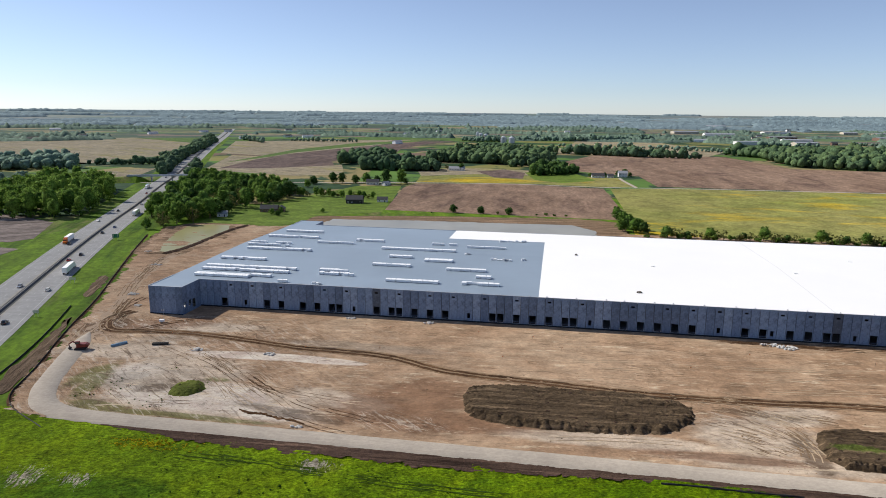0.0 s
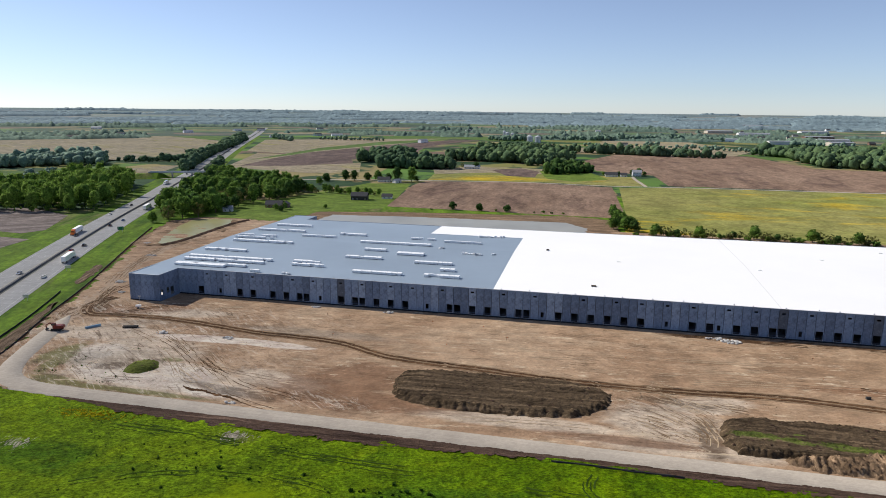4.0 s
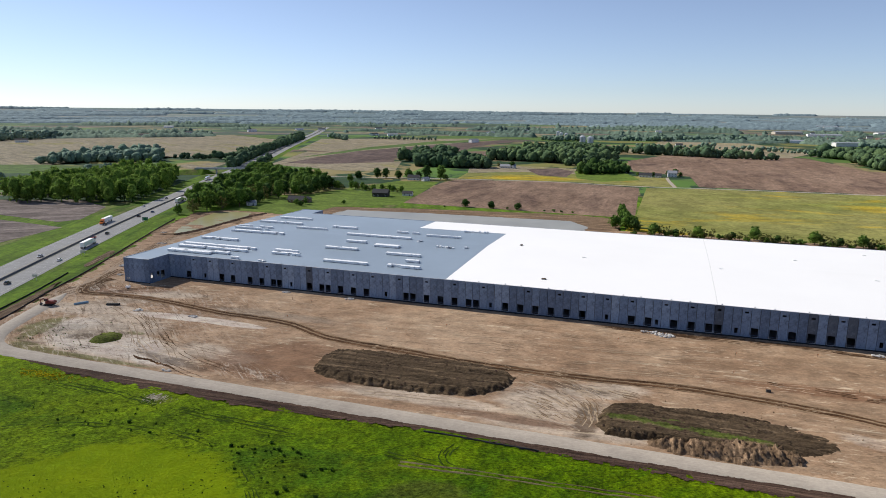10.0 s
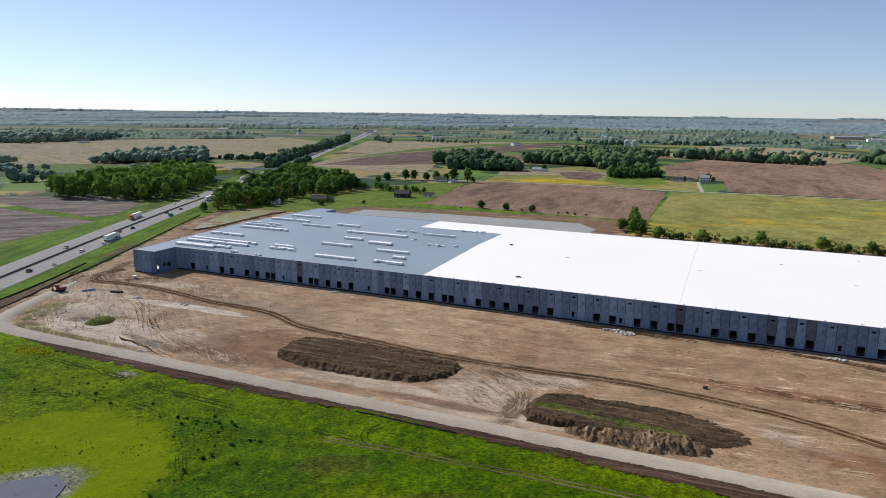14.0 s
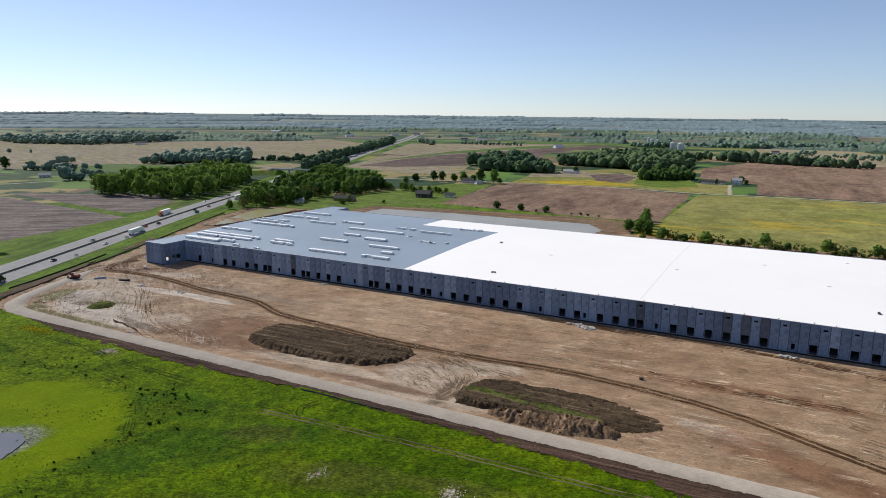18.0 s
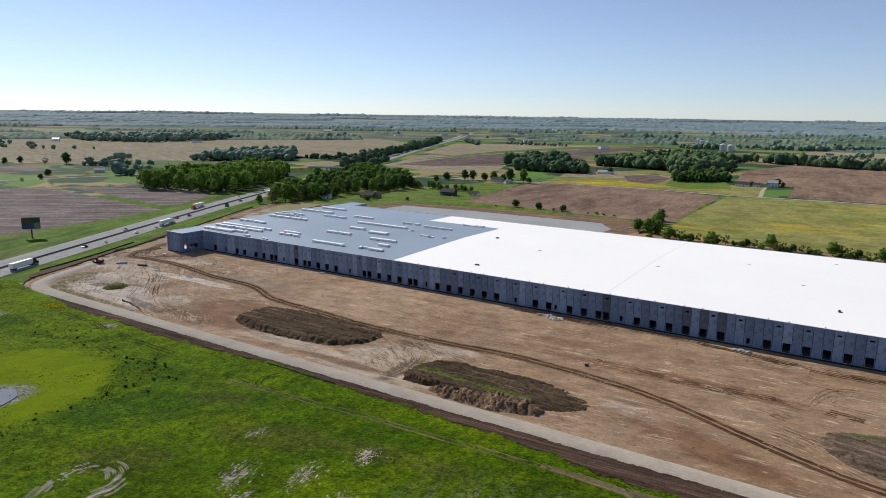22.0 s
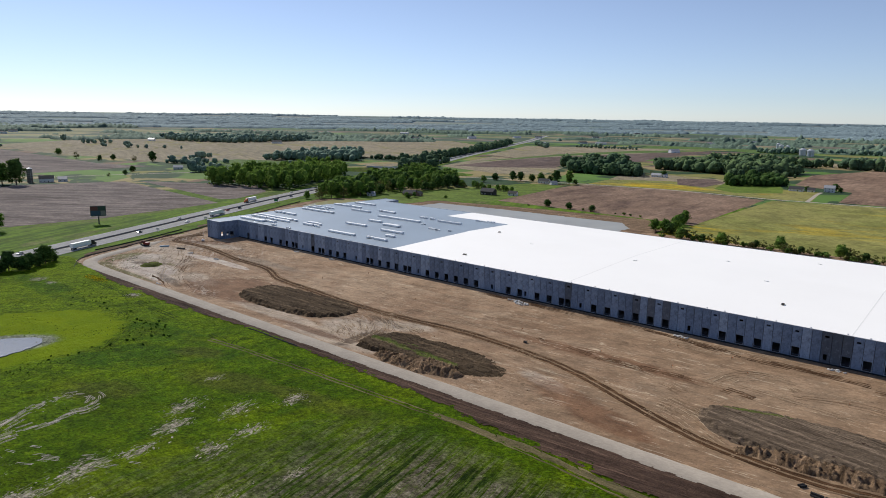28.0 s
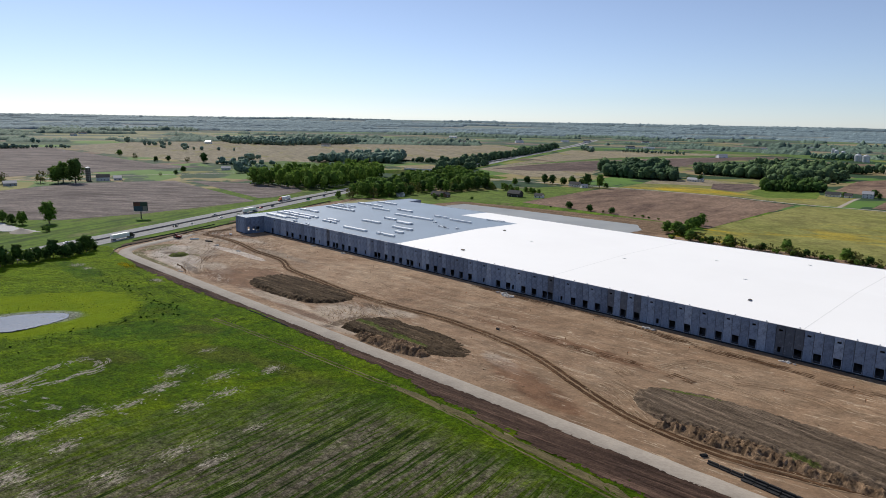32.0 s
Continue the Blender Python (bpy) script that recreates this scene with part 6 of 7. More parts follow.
def anchor_kind():
    ob = new("roof_anchor")
    part("plate", bevelled(-0.3, -0.3, 0, 0.3, 0.3, 0.06, 0.02), STEEL, ob)
    bm = bmesh.new()
    tube(bm, (0, 0, 0.06), (0, 0, 0.26), 0.16, 0.14, 8)
    part("post", bm, STEEL, ob)
    bm = bmesh.new()
    tube(bm, (0, 0, 0.26), (0, 0, 0.36), 0.26, 0.2, 8)
    part("cap", bm, STEEL, ob)
    return tagged(ob, "short dark anchor post along the roof edge", "roof anchor", "anchors along the roof edge")


first = anchor_kind()
first.matrix_basis = pose(22, 0.9, float(roof_z(0.9)) + 0.06)
for k in range(1, 46):
    copy_thing(first, pose(22 + 10.3 * k + (k * 37 % 5) - 2, 0.9 + 0.1 * (k * 7 % 5), float(roof_z(1.0)) + (0.06 if 22 + 10.3 * k < 171 else 0.11)))


# ---------------------------------------------------------------- houses and farms
def house(x, y, turn, w, d, h, wall, roof, label, name="house", storeys=1, pitch=0.42, chimney=True, category="house"):
    """A gabled house: walls, roof with eaves, windows, door, chimney."""
    ob = holder(name, pose(x, y, float(land_height(np.array(x), np.array(y))) - 0.05, 0, 0, turn), label, category)
    rise = d / 2 * pitch * 1.6
    bm = bmesh.new()
    v = [bm.verts.new(p) for p in ((-w / 2, -d / 2, 0), (w / 2, -d / 2, 0), (w / 2, d / 2, 0), (-w / 2, d / 2, 0), (-w / 2, -d / 2, h), (w / 2, -d / 2, h), (w / 2, d / 2, h), (-w / 2, d / 2, h), (-w / 2, 0, h + rise), (w / 2, 0, h + rise))]
    for f in ((0, 1, 5, 4), (2, 3, 7, 6), (1, 2, 6, 9, 5), (3, 0, 4, 8, 7)):
        bm.faces.new([v[k] for k in f])
    part("wall", bm, wall, ob)
    bm = bmesh.new()
    e, t = 0.5, 0.22
    slope = rise / (d / 2)
    for s in (-1, 1):
        q = [(-w / 2 - e, s * (d / 2 + e), h - e * slope), (w / 2 + e, s * (d / 2 + e), h - e * slope), (w / 2 + e, 0, h + rise), (-w / 2 - e, 0, h + rise)]
        lo = [bm.verts.new((a, b, c + 0.03)) for a, b, c in q]
        hi = [bm.verts.new((a, b, c + 0.03 + t)) for a, b, c in q]
        bm.faces.new(hi if s < 0 else hi[::-1]), bm.faces.new(lo[::-1] if s < 0 else lo)
        for k in range(4):
            bm.faces.new((lo[k], lo[(k + 1) % 4], hi[(k + 1) % 4], hi[k]))
    part("roof", bm, roof, ob)
    n = max(2, int(w / 3.6))
    for st in range(storeys):
        for k in range(n):
            for s in (-1, 1):
                cx, cz = -w / 2 + w * (k + 0.5) / n, 1.5 + 2.8 * st
                if cz + 0.7 > h:
                    continue
                if st == 0 and k == n // 2 and s < 0:
                    part("door", bevelled(cx - 0.5, s * d / 2 - 0.05, 0.05, cx + 0.5, s * d / 2 + 0.05, 2.1, 0.02), DARK_METAL, ob)
                    continue
                win = part("window", bevelled(cx - 0.62, s * d / 2 - 0.06, cz - 0.68, cx + 0.62, s * d / 2 + 0.06, cz + 0.68, 0.02), PAINT_WHITE, ob)
                part("pane", bevelled(cx - 0.5, s * d / 2 - 0.075, cz - 0.56, cx + 0.5, s * d / 2 + 0.075, cz + 0.56, 0.01), GLASS, win)
    if chimney:
        part("chimney", bevelled(w * 0.22, 0.3, h + rise * 0.5, w * 0.22 + 0.8, 1.1, h + rise + 0.9, 0.04), BRICK_WALL, ob)
    return ob


GREY_ROOF = simple("grey_metal_roof", (0.33, 0.34, 0.36), 0.5, 0.3)
house(-75, 284, 14, 15, 9, 3.0, BRICK_WALL, SHINGLE, "brick country house with a dark shingle roof on a lawn")
house(-65.5, 287, 104, 8, 7, 3.0, BRICK_WALL, SHINGLE, "garage wing with a dark shingle roof", "garage", chimney=False, category="garage")
house(-102, 249, 20, 8, 6, 2.8, SIDING, GREY_ROOF, "small pale garden shed beside the wood", "shed", chimney=False, category="shed")
house(-18, 356, 8, 16, 10, 4.2, simple("dark_barn_boards", (0.05, 0.045, 0.045), 0.9), SHINGLE, "dark timber barn at the edge of the lawn", "barn", chimney=False, category="barn")
house(6, 371, 8, 10, 7, 2.8, SIDING, SHINGLE, "small pale outbuilding with a dark roof", "outbuilding", chimney=False, category="shed")
house(268, 708, 4, 12, 9, 5.6, SIDING, GREY_ROOF, "white two-storey farmhouse beside a gravel drive", "farmhouse", 2)
house(233, 690, 4, 17, 9, 3.0, SIDING, SHINGLE, "low ranch house with a dark roof")
house(250, 692, 4, 8, 8, 2.8, SIDING, SHINGLE, "detached garage with a dark roof", "garage", chimney=False, category="garage")
house(25, 748, 4, 24, 8, 3.2, SIDING, GREY_ROOF, "long low pale pole barn in front of the grove", "pole_barn", chimney=False, category="barn")
house(-46, 524, 10, 15, 9, 3.4, SIDING, SHINGLE, "farmstead house under trees")
house(-28, 518, 60, 9, 6, 2.8, SIDING, GREY_ROOF, "small pale farm outbuilding", "outbuilding", chimney=False, category="shed")
house(-479, 52, 70, 16, 10, 5.0, SIDING, SHINGLE, "old farm barn beside a silo", "barn", chimney=False, category="barn")
house(-476, 70, 65, 10, 8, 3.5, SIDING, GREY_ROOF, "farm outbuilding with a grey roof", "outbuilding", chimney=False, category="shed")
house(-473, -58, 80, 14, 8, 3.4, GREY_ROOF, GREY_ROOF, "low grey metal farm shed", "shed", chimney=False, category="shed")
house(-557, 271, 60, 14, 8, 3.4, SIDING, GREY_ROOF, "white farm building beside a lane", "farm_building", chimney=False, category="shed")


def silo(x, y, r, h, material, label, dome=0.5):
    ob = holder("silo", pose(x, y, float(land_height(np.array(x), np.array(y)))), label, "silo")
    bm = bmesh.new()
    tube(bm, (0, 0, 0), (0, 0, h), r, r, 24, False)
    part("shell", bm, material, ob)
    bm = bmesh.new()
    tube(bm, (0, 0, h), (0, 0, h + r * dome), r * 1.03, r * 0.18, 24)
    part("roof", bm, COPING, ob)
    for k in range(1, 6):
        bm = bmesh.new()
        tube(bm, (0, 0, h * k / 6 - 0.12), (0, 0, h * k / 6 + 0.12), r + 0.07, r + 0.07, 24)
        part("hoop", bm, STEEL, ob)
    bm = bmesh.new()
    tube(bm, (r + 0.2, 0, 0), (r + 0.2, 0, h), 0.18, 0.18, 6)
    part("ladder", bm, STEEL, ob)


silo(-489, 37, 3.2, 17, simple("weathered_silo_staves", (0.17, 0.16, 0.15), 0.9), "tall dark stave silo beside an old barn")
silo(20, 1695, 8.5, 15, STEEL, "round galvanised grain bin far beyond the fields")
silo(46, 1660, 8.5, 15, STEEL, "round galvanised grain bin far beyond the fields")
silo(-58, 1800, 6, 20, STEEL, "grain elevator bin among distant trees")
silo(-70, 1815, 5, 24, STEEL, "tall grain elevator bin among distant trees")
silo(-44, 1810, 6, 18, STEEL, "grain elevator bin among distant trees")


def town():
    r = random.Random(12)
    walls = (SIDING, PAINT_WHITE, simple("beige_store_wall", (0.45, 0.40, 0.33), 0.8), BRICK_WALL)
    for k in range(44):
        az, dist = radians(r.uniform(-34, -6)), r.uniform(2100, 3600)
        x, y = 330 - math.sin(az) * dist, -280 + math.cos(az) * dist
        big = r.random() < 0.45
        house(x, y, r.uniform(-12, 20), r.uniform(40, 110) if big else r.uniform(14, 24), r.uniform(22, 40) if big else 11, r.uniform(7, 10) if big else 5, walls[k % 4], GREY_ROOF if big else SHINGLE,
              "pale flat-topped store in the far town" if big else "small house in the far town", "store" if big else "house", 1, 0.08 if big else 0.42, False, "store" if big else "house")
    for k in range(26):
        az, dist = radians(r.uniform(-4, 84)), r.uniform(1700, 3300)
        x, y = 330 - math.sin(az) * dist, -280 + math.cos(az) * dist
        house(x, y, r.uniform(0, 90), r.uniform(16, 36), 12, r.uniform(4, 6.5), walls[k % 2], GREY_ROOF if k % 2 else SHINGLE, "far farm building among fields", "farm_building", 1, 0.35, False, "barn")


town()


# ---------------------------------------------------------------- on the highway
def wheel(parent, x, y, r, w):
    bm = bmesh.new()
    tube(bm, (x, y - w / 2, r), (x, y + w / 2, r), r, r, 14)
    ob = part("wheel", bm, BLACK, parent)
    bm = bmesh.new()
    tube(bm, (x, y - w / 2 - 0.015, r), (x, y + w / 2 + 0.015, r), r * 0.55, r * 0.55, 10)
    part("rim", bm, STEEL, ob)


def profile_body(bm, outline, half, tuck=0.0):
    """A body from a side outline (x, z), with the upper points tucked in."""
    top = max(z for _, z in outline)
    rings = []
    for s in (-1, 1):
        rings.append([bm.verts.new((x, s * (half - tuck * (z / top) ** 2), z)) for x, z in outline])
    n = len(outline)
    bm.faces.new(rings[0]), bm.faces.new(rings[1][::-1])
    for k in range(n):
        bm.faces.new((rings[0][k], rings[1][k], rings[1][(k + 1) % n], rings[0][(k + 1) % n]))
    bmesh.ops.recalc_face_normals(bm, faces=bm.faces[:])


TAIL = simple("red_lamp_glass", (0.25, 0.01, 0.01), 0.3)


def car(s, off, paint, words, tall=1.0):
    x, y, turn = along(s, off)
    ob = holder("car", pose(x, y, G0 + 0.30, 0, 0, turn - 90 if off > 0 else turn + 90), words + " on the highway", "car", "traffic on the highway")
    bm = bmesh.new()
    profile_body(bm, [(-2.25, 0.35), (2.2, 0.35), (2.28, 0.62), (2.1, 0.82), (1.0, 0.95), (-1.9, 0.98), (-2.28, 0.85)], 0.9, 0.05)
    part("body", bm, paint, ob)
    bm = bmesh.new()
    profile_body(bm, [(1.0, 0.93), (0.3, 1.42 * tall), (-1.3, 1.45 * tall), (-2.0, 0.96)], 0.82, 0.16)
    cab = part("cabin", bm, GLASS, ob, "dark glass cabin")
    part("roof", bevelled(-1.25, -0.62, 1.42 * tall, 0.25, 0.62, 1.49 * tall, 0.03), paint, cab)
    for wx in (-1.35, 1.4):
        for wy in (-0.82, 0.82):
            wheel(ob, wx, wy, 0.33, 0.22)
    for wy in (-0.65, 0.65):
        part("headlight", bevelled(2.16, wy - 0.2, 0.62, 2.27, wy + 0.2, 0.76, 0.02), PAINT_WHITE, ob)
        part("tail_light", bevelled(-2.3, wy - 0.18, 0.68, -2.2, wy + 0.18, 0.84, 0.02), TAIL, ob)


def semi(s, off, paint, trailer, words):
    x, y, turn = along(s, off)
    ob = holder("semi_truck", pose(x, y, G0 + 0.30, 0, 0, turn - 90 if off > 0 else turn + 90), words + " on the highway", "truck", "traffic on the highway")
    part("trailer", bevelled(-10.5, -1.28, 1.15, 5.2, 1.28, 4.05, 0.06), trailer, ob)
    part("chassis", bevelled(-10.0, -0.5, 0.75, 9.0, 0.5, 1.12, 0.03), DARK_METAL, ob)
    bm = bmesh.new()
    profile_body(bm, [(5.9, 0.6), (9.9, 0.6), (9.95, 1.7), (8.7, 1.95), (8.1, 2.9), (6.9, 3.8), (5.9, 3.9)], 1.2, 0.12)
    cab = part("cab", bm, paint, ob)
    part("windscreen", bevelled(8.05, -0.95, 2.05, 8.5, 0.95, 2.8, 0.03), GLASS, cab)
    for wx in (-9.2, -7.9, 5.2, 6.5, 9.0):
        for wy in (-1.05, 1.05):
            wheel(ob, wx, wy, 0.52, 0.4)


BLUE_CAR, RED_CAR, SILVER, CHARCOAL = simple("blue_car_paint", (0.05, 0.10, 0.22), 0.25, 0.3), simple("red_car_paint", (0.35, 0.03, 0.025), 0.25, 0.2), simple("silver_car_paint", (0.5, 0.51, 0.53), 0.25, 0.5), simple("charcoal_car_paint", (0.03, 0.032, 0.035), 0.25, 0.3)
ORANGE = simple("orange_truck_paint", (0.55, 0.13, 0.02), 0.3)
TRAFFIC_CARS = [(330, 7.8, CHARCOAL), (384, 11.0, PAINT_WHITE), (455, 4.4, RED_CAR), (470, 7.8, CHARCOAL), (395, -4.4, SILVER), (508, -7.8, CHARCOAL), (548, 4.4, CHARCOAL), (572, 7.8, BLUE_CAR), (606, -11.0, PAINT_WHITE), (660, -7.8, CHARCOAL),
                (700, 4.4, SILVER), (745, 11.0, CHARCOAL), (790, -4.4, RED_CAR), (880, 7.8, PAINT_WHITE), (960, -7.8, CHARCOAL), (1060, 4.4, SILVER), (240, -7.8, SILVER), (1180, -11, PAINT_WHITE)]
CAR_WORDS = {CHARCOAL.name: "dark charcoal car", PAINT_WHITE.name: "white car with dark glass", RED_CAR.name: "red car with dark glass", SILVER.name: "silver car with dark glass", BLUE_CAR.name: "dark blue car"}
for s, off, m in TRAFFIC_CARS:
    car(s, off, m, CAR_WORDS[m.name], 1.0 if m is not CHARCOAL else 1.15)
semi(272, 11.0, CHARCOAL, PAINT_WHITE, "white box trailer with a dark cab")
semi(428, 11.0, PAINT_WHITE, PAINT_WHITE, "white semi trailer truck")
semi(520, -11.0, ORANGE, PAINT_WHITE, "white trailer truck with an orange cab")
semi(640, 11.0, BLUE_CAR, PAINT_WHITE, "white trailer truck with a blue cab")
semi(842, -11.0, PAINT_WHITE, SILVER, "grey trailer truck with a white cab")
semi(1000, 11.0, RED_CAR, PAINT_WHITE, "white trailer truck with a red cab")


def overpass():
    ob = holder("overpass", pose(-297, 497, G0, 0, 0, 24), "plain concrete road bridge over the highway", "bridge")
    part("deck", bevelled(-52, -4.6, 6.2, 52, 4.6, 7.2, 0.05), COPING, ob)
    for s in (-1, 1):
        part("parapet", bevelled(-52, s * 4.45 - 0.15, 7.2, 52, s * 4.45 + 0.15, 8.15, 0.04), COPING, ob)
    for x in (-24, 0, 24):
        for y in (-3, 0, 3):
            bm = bmesh.new()
            tube(bm, (x, y, -0.5), (x, y, 6.2), 0.5, 0.5, 10)
            part("pier", bm, COPING, ob)
        part("pier_cap", bevelled(x - 0.7, -4.2, 5.3, x + 0.7, 4.2, 6.2, 0.05), COPING, ob)
    for s, far in ((-1, 150), (1, 120)):
        bm = bmesh.new()
        a, b = s * 40, s * far
        v = [bm.verts.new(p) for p in ((a, -5, 6.9), (a, 5, 6.9), (b, 5, 0.1), (b, -5, 0.1), (a - s * 14, -6, -0.3), (a - s * 14, 6, -0.3), (b, -18, -0.3), (b, 18, -0.3), (a, -19, -0.3), (a, 19, -0.3))]
        for f in ((0, 1, 2, 3), (4, 5, 1, 0), (0, 3, 6, 8), (1, 9, 7, 2), (4, 0, 8), (5, 9, 1), (3, 2, 7, 6), (4, 8, 6, 7, 9, 5)):
            bm.faces.new([v[k] for k in f])
        bmesh.ops.recalc_face_normals(bm, faces=bm.faces[:])
        part("embankment", bm, VERGE, ob, "grassy bridge embankment")


overpass()


def billboard():
    ob = holder("billboard", pose(-112, -44, G0, 0, 0, 62), "tall roadside billboard with dark panels on a steel post", "billboard")
    bm = bmesh.new()
    tube(bm, (0, 0, -0.5), (0, 0, 8.5), 0.5, 0.45, 12)
    part("post", bm, DARK_METAL, ob)
    for s in (-1, 1):
        frame_part = part("panel_frame", bevelled(-5.6, s * 0.9 - 0.15, 6.8, 5.6, s * 0.9 + 0.15, 14.6, 0.05), DARK_METAL, ob)
        for k, (x0, z0, x1, z1, m) in enumerate(((-5.3, 11.2, -0.2, 14.3, simple("faded_red_poster", (0.10, 0.035, 0.03), 0.6)), (0.1, 11.2, 5.3, 14.3, simple("dark_green_poster", (0.02, 0.045, 0.035), 0.6)),
                                               (-5.3, 7.1, 1.6, 10.9, simple("dark_blue_poster", (0.03, 0.06, 0.10), 0.6)), (1.9, 7.1, 5.3, 10.9, simple("pale_poster", (0.16, 0.16, 0.15), 0.6)))):
            part("poster", bevelled(x0, s * 1.07 - 0.02, z0, x1, s * 1.07 + 0.02, z1, 0.01), m, frame_part)
    part("catwalk", bevelled(-5.6, -1.6, 6.5, 5.6, 1.6, 6.7, 0.03), STEEL, ob)


billboard()
SIGN_GREEN = simple("green_sign_face", (0.01, 0.14, 0.07), 0.5)


def road_sign(s, off, w, h, face, words):
    x, y, turn = along(s, off)
    ob = holder("road_sign", pose(x, y, G0, 0, 0, turn), words, "road sign", "signs along the highway")
    for dx in (-w * 0.3, w * 0.3):
        bm = bmesh.new()
        tube(bm, (dx, 0, -0.4), (dx, 0, 1.8 + h), 0.08, 0.08, 6)
        part("post", bm, STEEL, ob)
    part("board", bevelled(-w / 2, -0.06, 1.8, w / 2, 0.02, 1.8 + h, 0.02), face, ob)
    for k in range(2):
        part("text_bar", bevelled(-w * 0.36, -0.08, 1.8 + h * (0.2 + 0.36 * k), w * 0.36, -0.055, 1.8 + h * (0.38 + 0.36 * k), 0.005), PAINT_WHITE, ob)


road_sign(520, 18.5, 4.2, 2.6, SIGN_GREEN, "green highway sign with white bars beside the verge")
road_sign(398, 19.0, 3.0, 1.6, STEEL, "back of a grey metal road sign in the verge")
road_sign(338, 17.5, 2.4, 1.4, STEEL, "small grey metal road sign in the verge")


# ---------------------------------------------------------------- on the building site
def excavator():
    ob = holder("excavator", pose(2, -63, G0 + 0.46, 0, 0, 200), "dark red crawler excavator parked on bare clay", "excavator")
    red = simple("orange_red_machine_paint", (0.14, 0.022, 0.016), 0.5)
    for s in (-1, 1):
        bm = bmesh.new()
        profile_body(bm, [(-2.0, 0.2), (-1.6, 0.0), (1.6, 0.0), (2.0, 0.2), (2.1, 0.55), (1.7, 0.95), (-1.7, 0.95), (-2.1, 0.55)], 0.3)
        for v in bm.verts:
            v.co.y += s * 1.15
        part("track", bm, BLACK, ob)
    house_part = part("upper_body", bevelled(-2.3, -1.35, 1.05, 1.2, 1.35, 2.3, 0.12), red, ob)
    part("counterweight", bevelled(-2.8, -1.3, 1.1, -2.3, 1.3, 2.1, 0.15), red, house_part)
    cab = part("cab", bevelled(0.0, 0.35, 2.3, 1.5, 1.35, 3.4, 0.08), red, ob)
    part("window", bevelled(0.15, 0.3, 2.5, 1.55, 1.4, 3.25, 0.03), GLASS, cab)
    bm = bmesh.new()
    for a, b, r0, r1 in (((1.0, -0.2, 1.9), (2.7, -0.2, 3.1), 0.3, 0.26), ((2.7, -0.2, 3.1), (4.2, -0.2, 2.2), 0.26, 0.22)):
        tube(bm, a, b, r0, r1, 6)
    part("boom", bm, red, ob)
    bm = bmesh.new()
    tube(bm, (4.2, -0.2, 2.2), (4.0, -0.2, 1.0), 0.2, 0.16, 6)
    part("stick", bm, red, ob)
    bm = bmesh.new()
    profile_body(bm, [(3.3, 0.4), (4.0, 0.0), (4.4, 0.5), (4.2, 1.1), (3.7, 1.0)], 0.5)
    for v in bm.verts:
        v.co.y -= 0.2
    part("bucket", bm, DARK_METAL, ob)


excavator()


def light_tower(x, y):
    ob = holder("light_tower", pose(x, y, G0 + 0.22, 0, 0, 20), "white towable light tower on the site", "light tower")
    part("generator", bevelled(-1.1, -0.6, 0.5, 1.1, 0.6, 1.5, 0.08), PAINT_WHITE, ob)
    bm = bmesh.new()
    tube(bm, (0.7, 0, 1.5), (0.7, 0, 5.5), 0.08, 0.06, 8)
    part("mast", bm, STEEL, ob)
    for wy in (-0.7, 0.7):
        wheel(ob, -0.2, wy, 0.32, 0.2)
    for k in range(4):
        part("lamp", bevelled(0.15 + 0.35 * (k % 2) * 2, -0.3, 5.3 + 0.35 * (k // 2), 0.45 + 0.7 * (k % 2), 0.05, 5.6 + 0.35 * (k // 2), 0.04), STEEL, ob)


light_tower(13, -27)


def pipe_pile(name, x, y, turn, n, length, r, material, label, ribs=False):
    ob = holder(name, pose(x, y, G0 + 0.22, 0, 0, turn), label, "pipes")
    rows, k = [], 0
    z = r
    while k < n:
        across = max(1, int(math.ceil((n - k) * 0.6)))
        for j in range(across):
            if k >= n:
                break
            bm = bmesh.new()
            yy = (j - (across - 1) / 2) * 2 * r
            if ribs:
                prev = None
                for m in range(int(length / 0.15)):
                    rr = r if m % 2 else r * 0.9
                    ring = [bm.verts.new((m * 0.15, yy + rr * math.cos(a * math.tau / 9), z + rr * math.sin(a * math.tau / 9))) for a in range(9)]
                    if prev:
                        for a in range(9):
                            bm.faces.new((prev[a], ring[a], ring[(a + 1) % 9], prev[(a + 1) % 9]))
                    prev = ring
            else:
                tube(bm, (0, yy, z), (length, yy, z), r, r, 12, False)
            part("pipe", bm, material, ob)
            k += 1
        z += r * 1.75


BLUE_PIPE = simple("pale_blue_plastic", (0.20, 0.32, 0.42), 0.5)
pipe_pile("pipe_bundle", 11, -58, 59, 5, 6, 0.22, BLUE_PIPE, "bundle of pale blue plastic pipes on bare clay")
pipe_pile("culvert_pipe", 25, -53, 18, 2, 6, 0.45, BLACK, "dark corrugated culvert pipes on bare clay", True)
for k in range(9):
    pipe_pile("drain_pipe_stack", 416 + 3.3 * k, -104.2 - 0.35 * k, -6, 10 if k > 2 else 3, 3.15, 0.30, BLACK, "stack of black corrugated drain pipes beside the road", True)
pipe_pile("drain_pipe_stack", 413, -102, 55, 2, 2.0, 0.35, BLACK, "short black drain pipes beside the stacks", True)


def rock_mesh(seed, s):
    bm = bmesh.new()
    bmesh.ops.create_icosphere(bm, subdivisions=1, radius=s)
    r = rng(seed)
    for v in bm.verts:
        v.co = Vector((v.co.x * r.uniform(0.7, 1.3), v.co.y * r.uniform(0.7, 1.3), v.co.z * r.uniform(0.35, 0.8) + s * 0.3))
    return bm


ROCKS = [finish(rock_mesh(k, 0.5), "lump", ROCK) for k in range(4)]


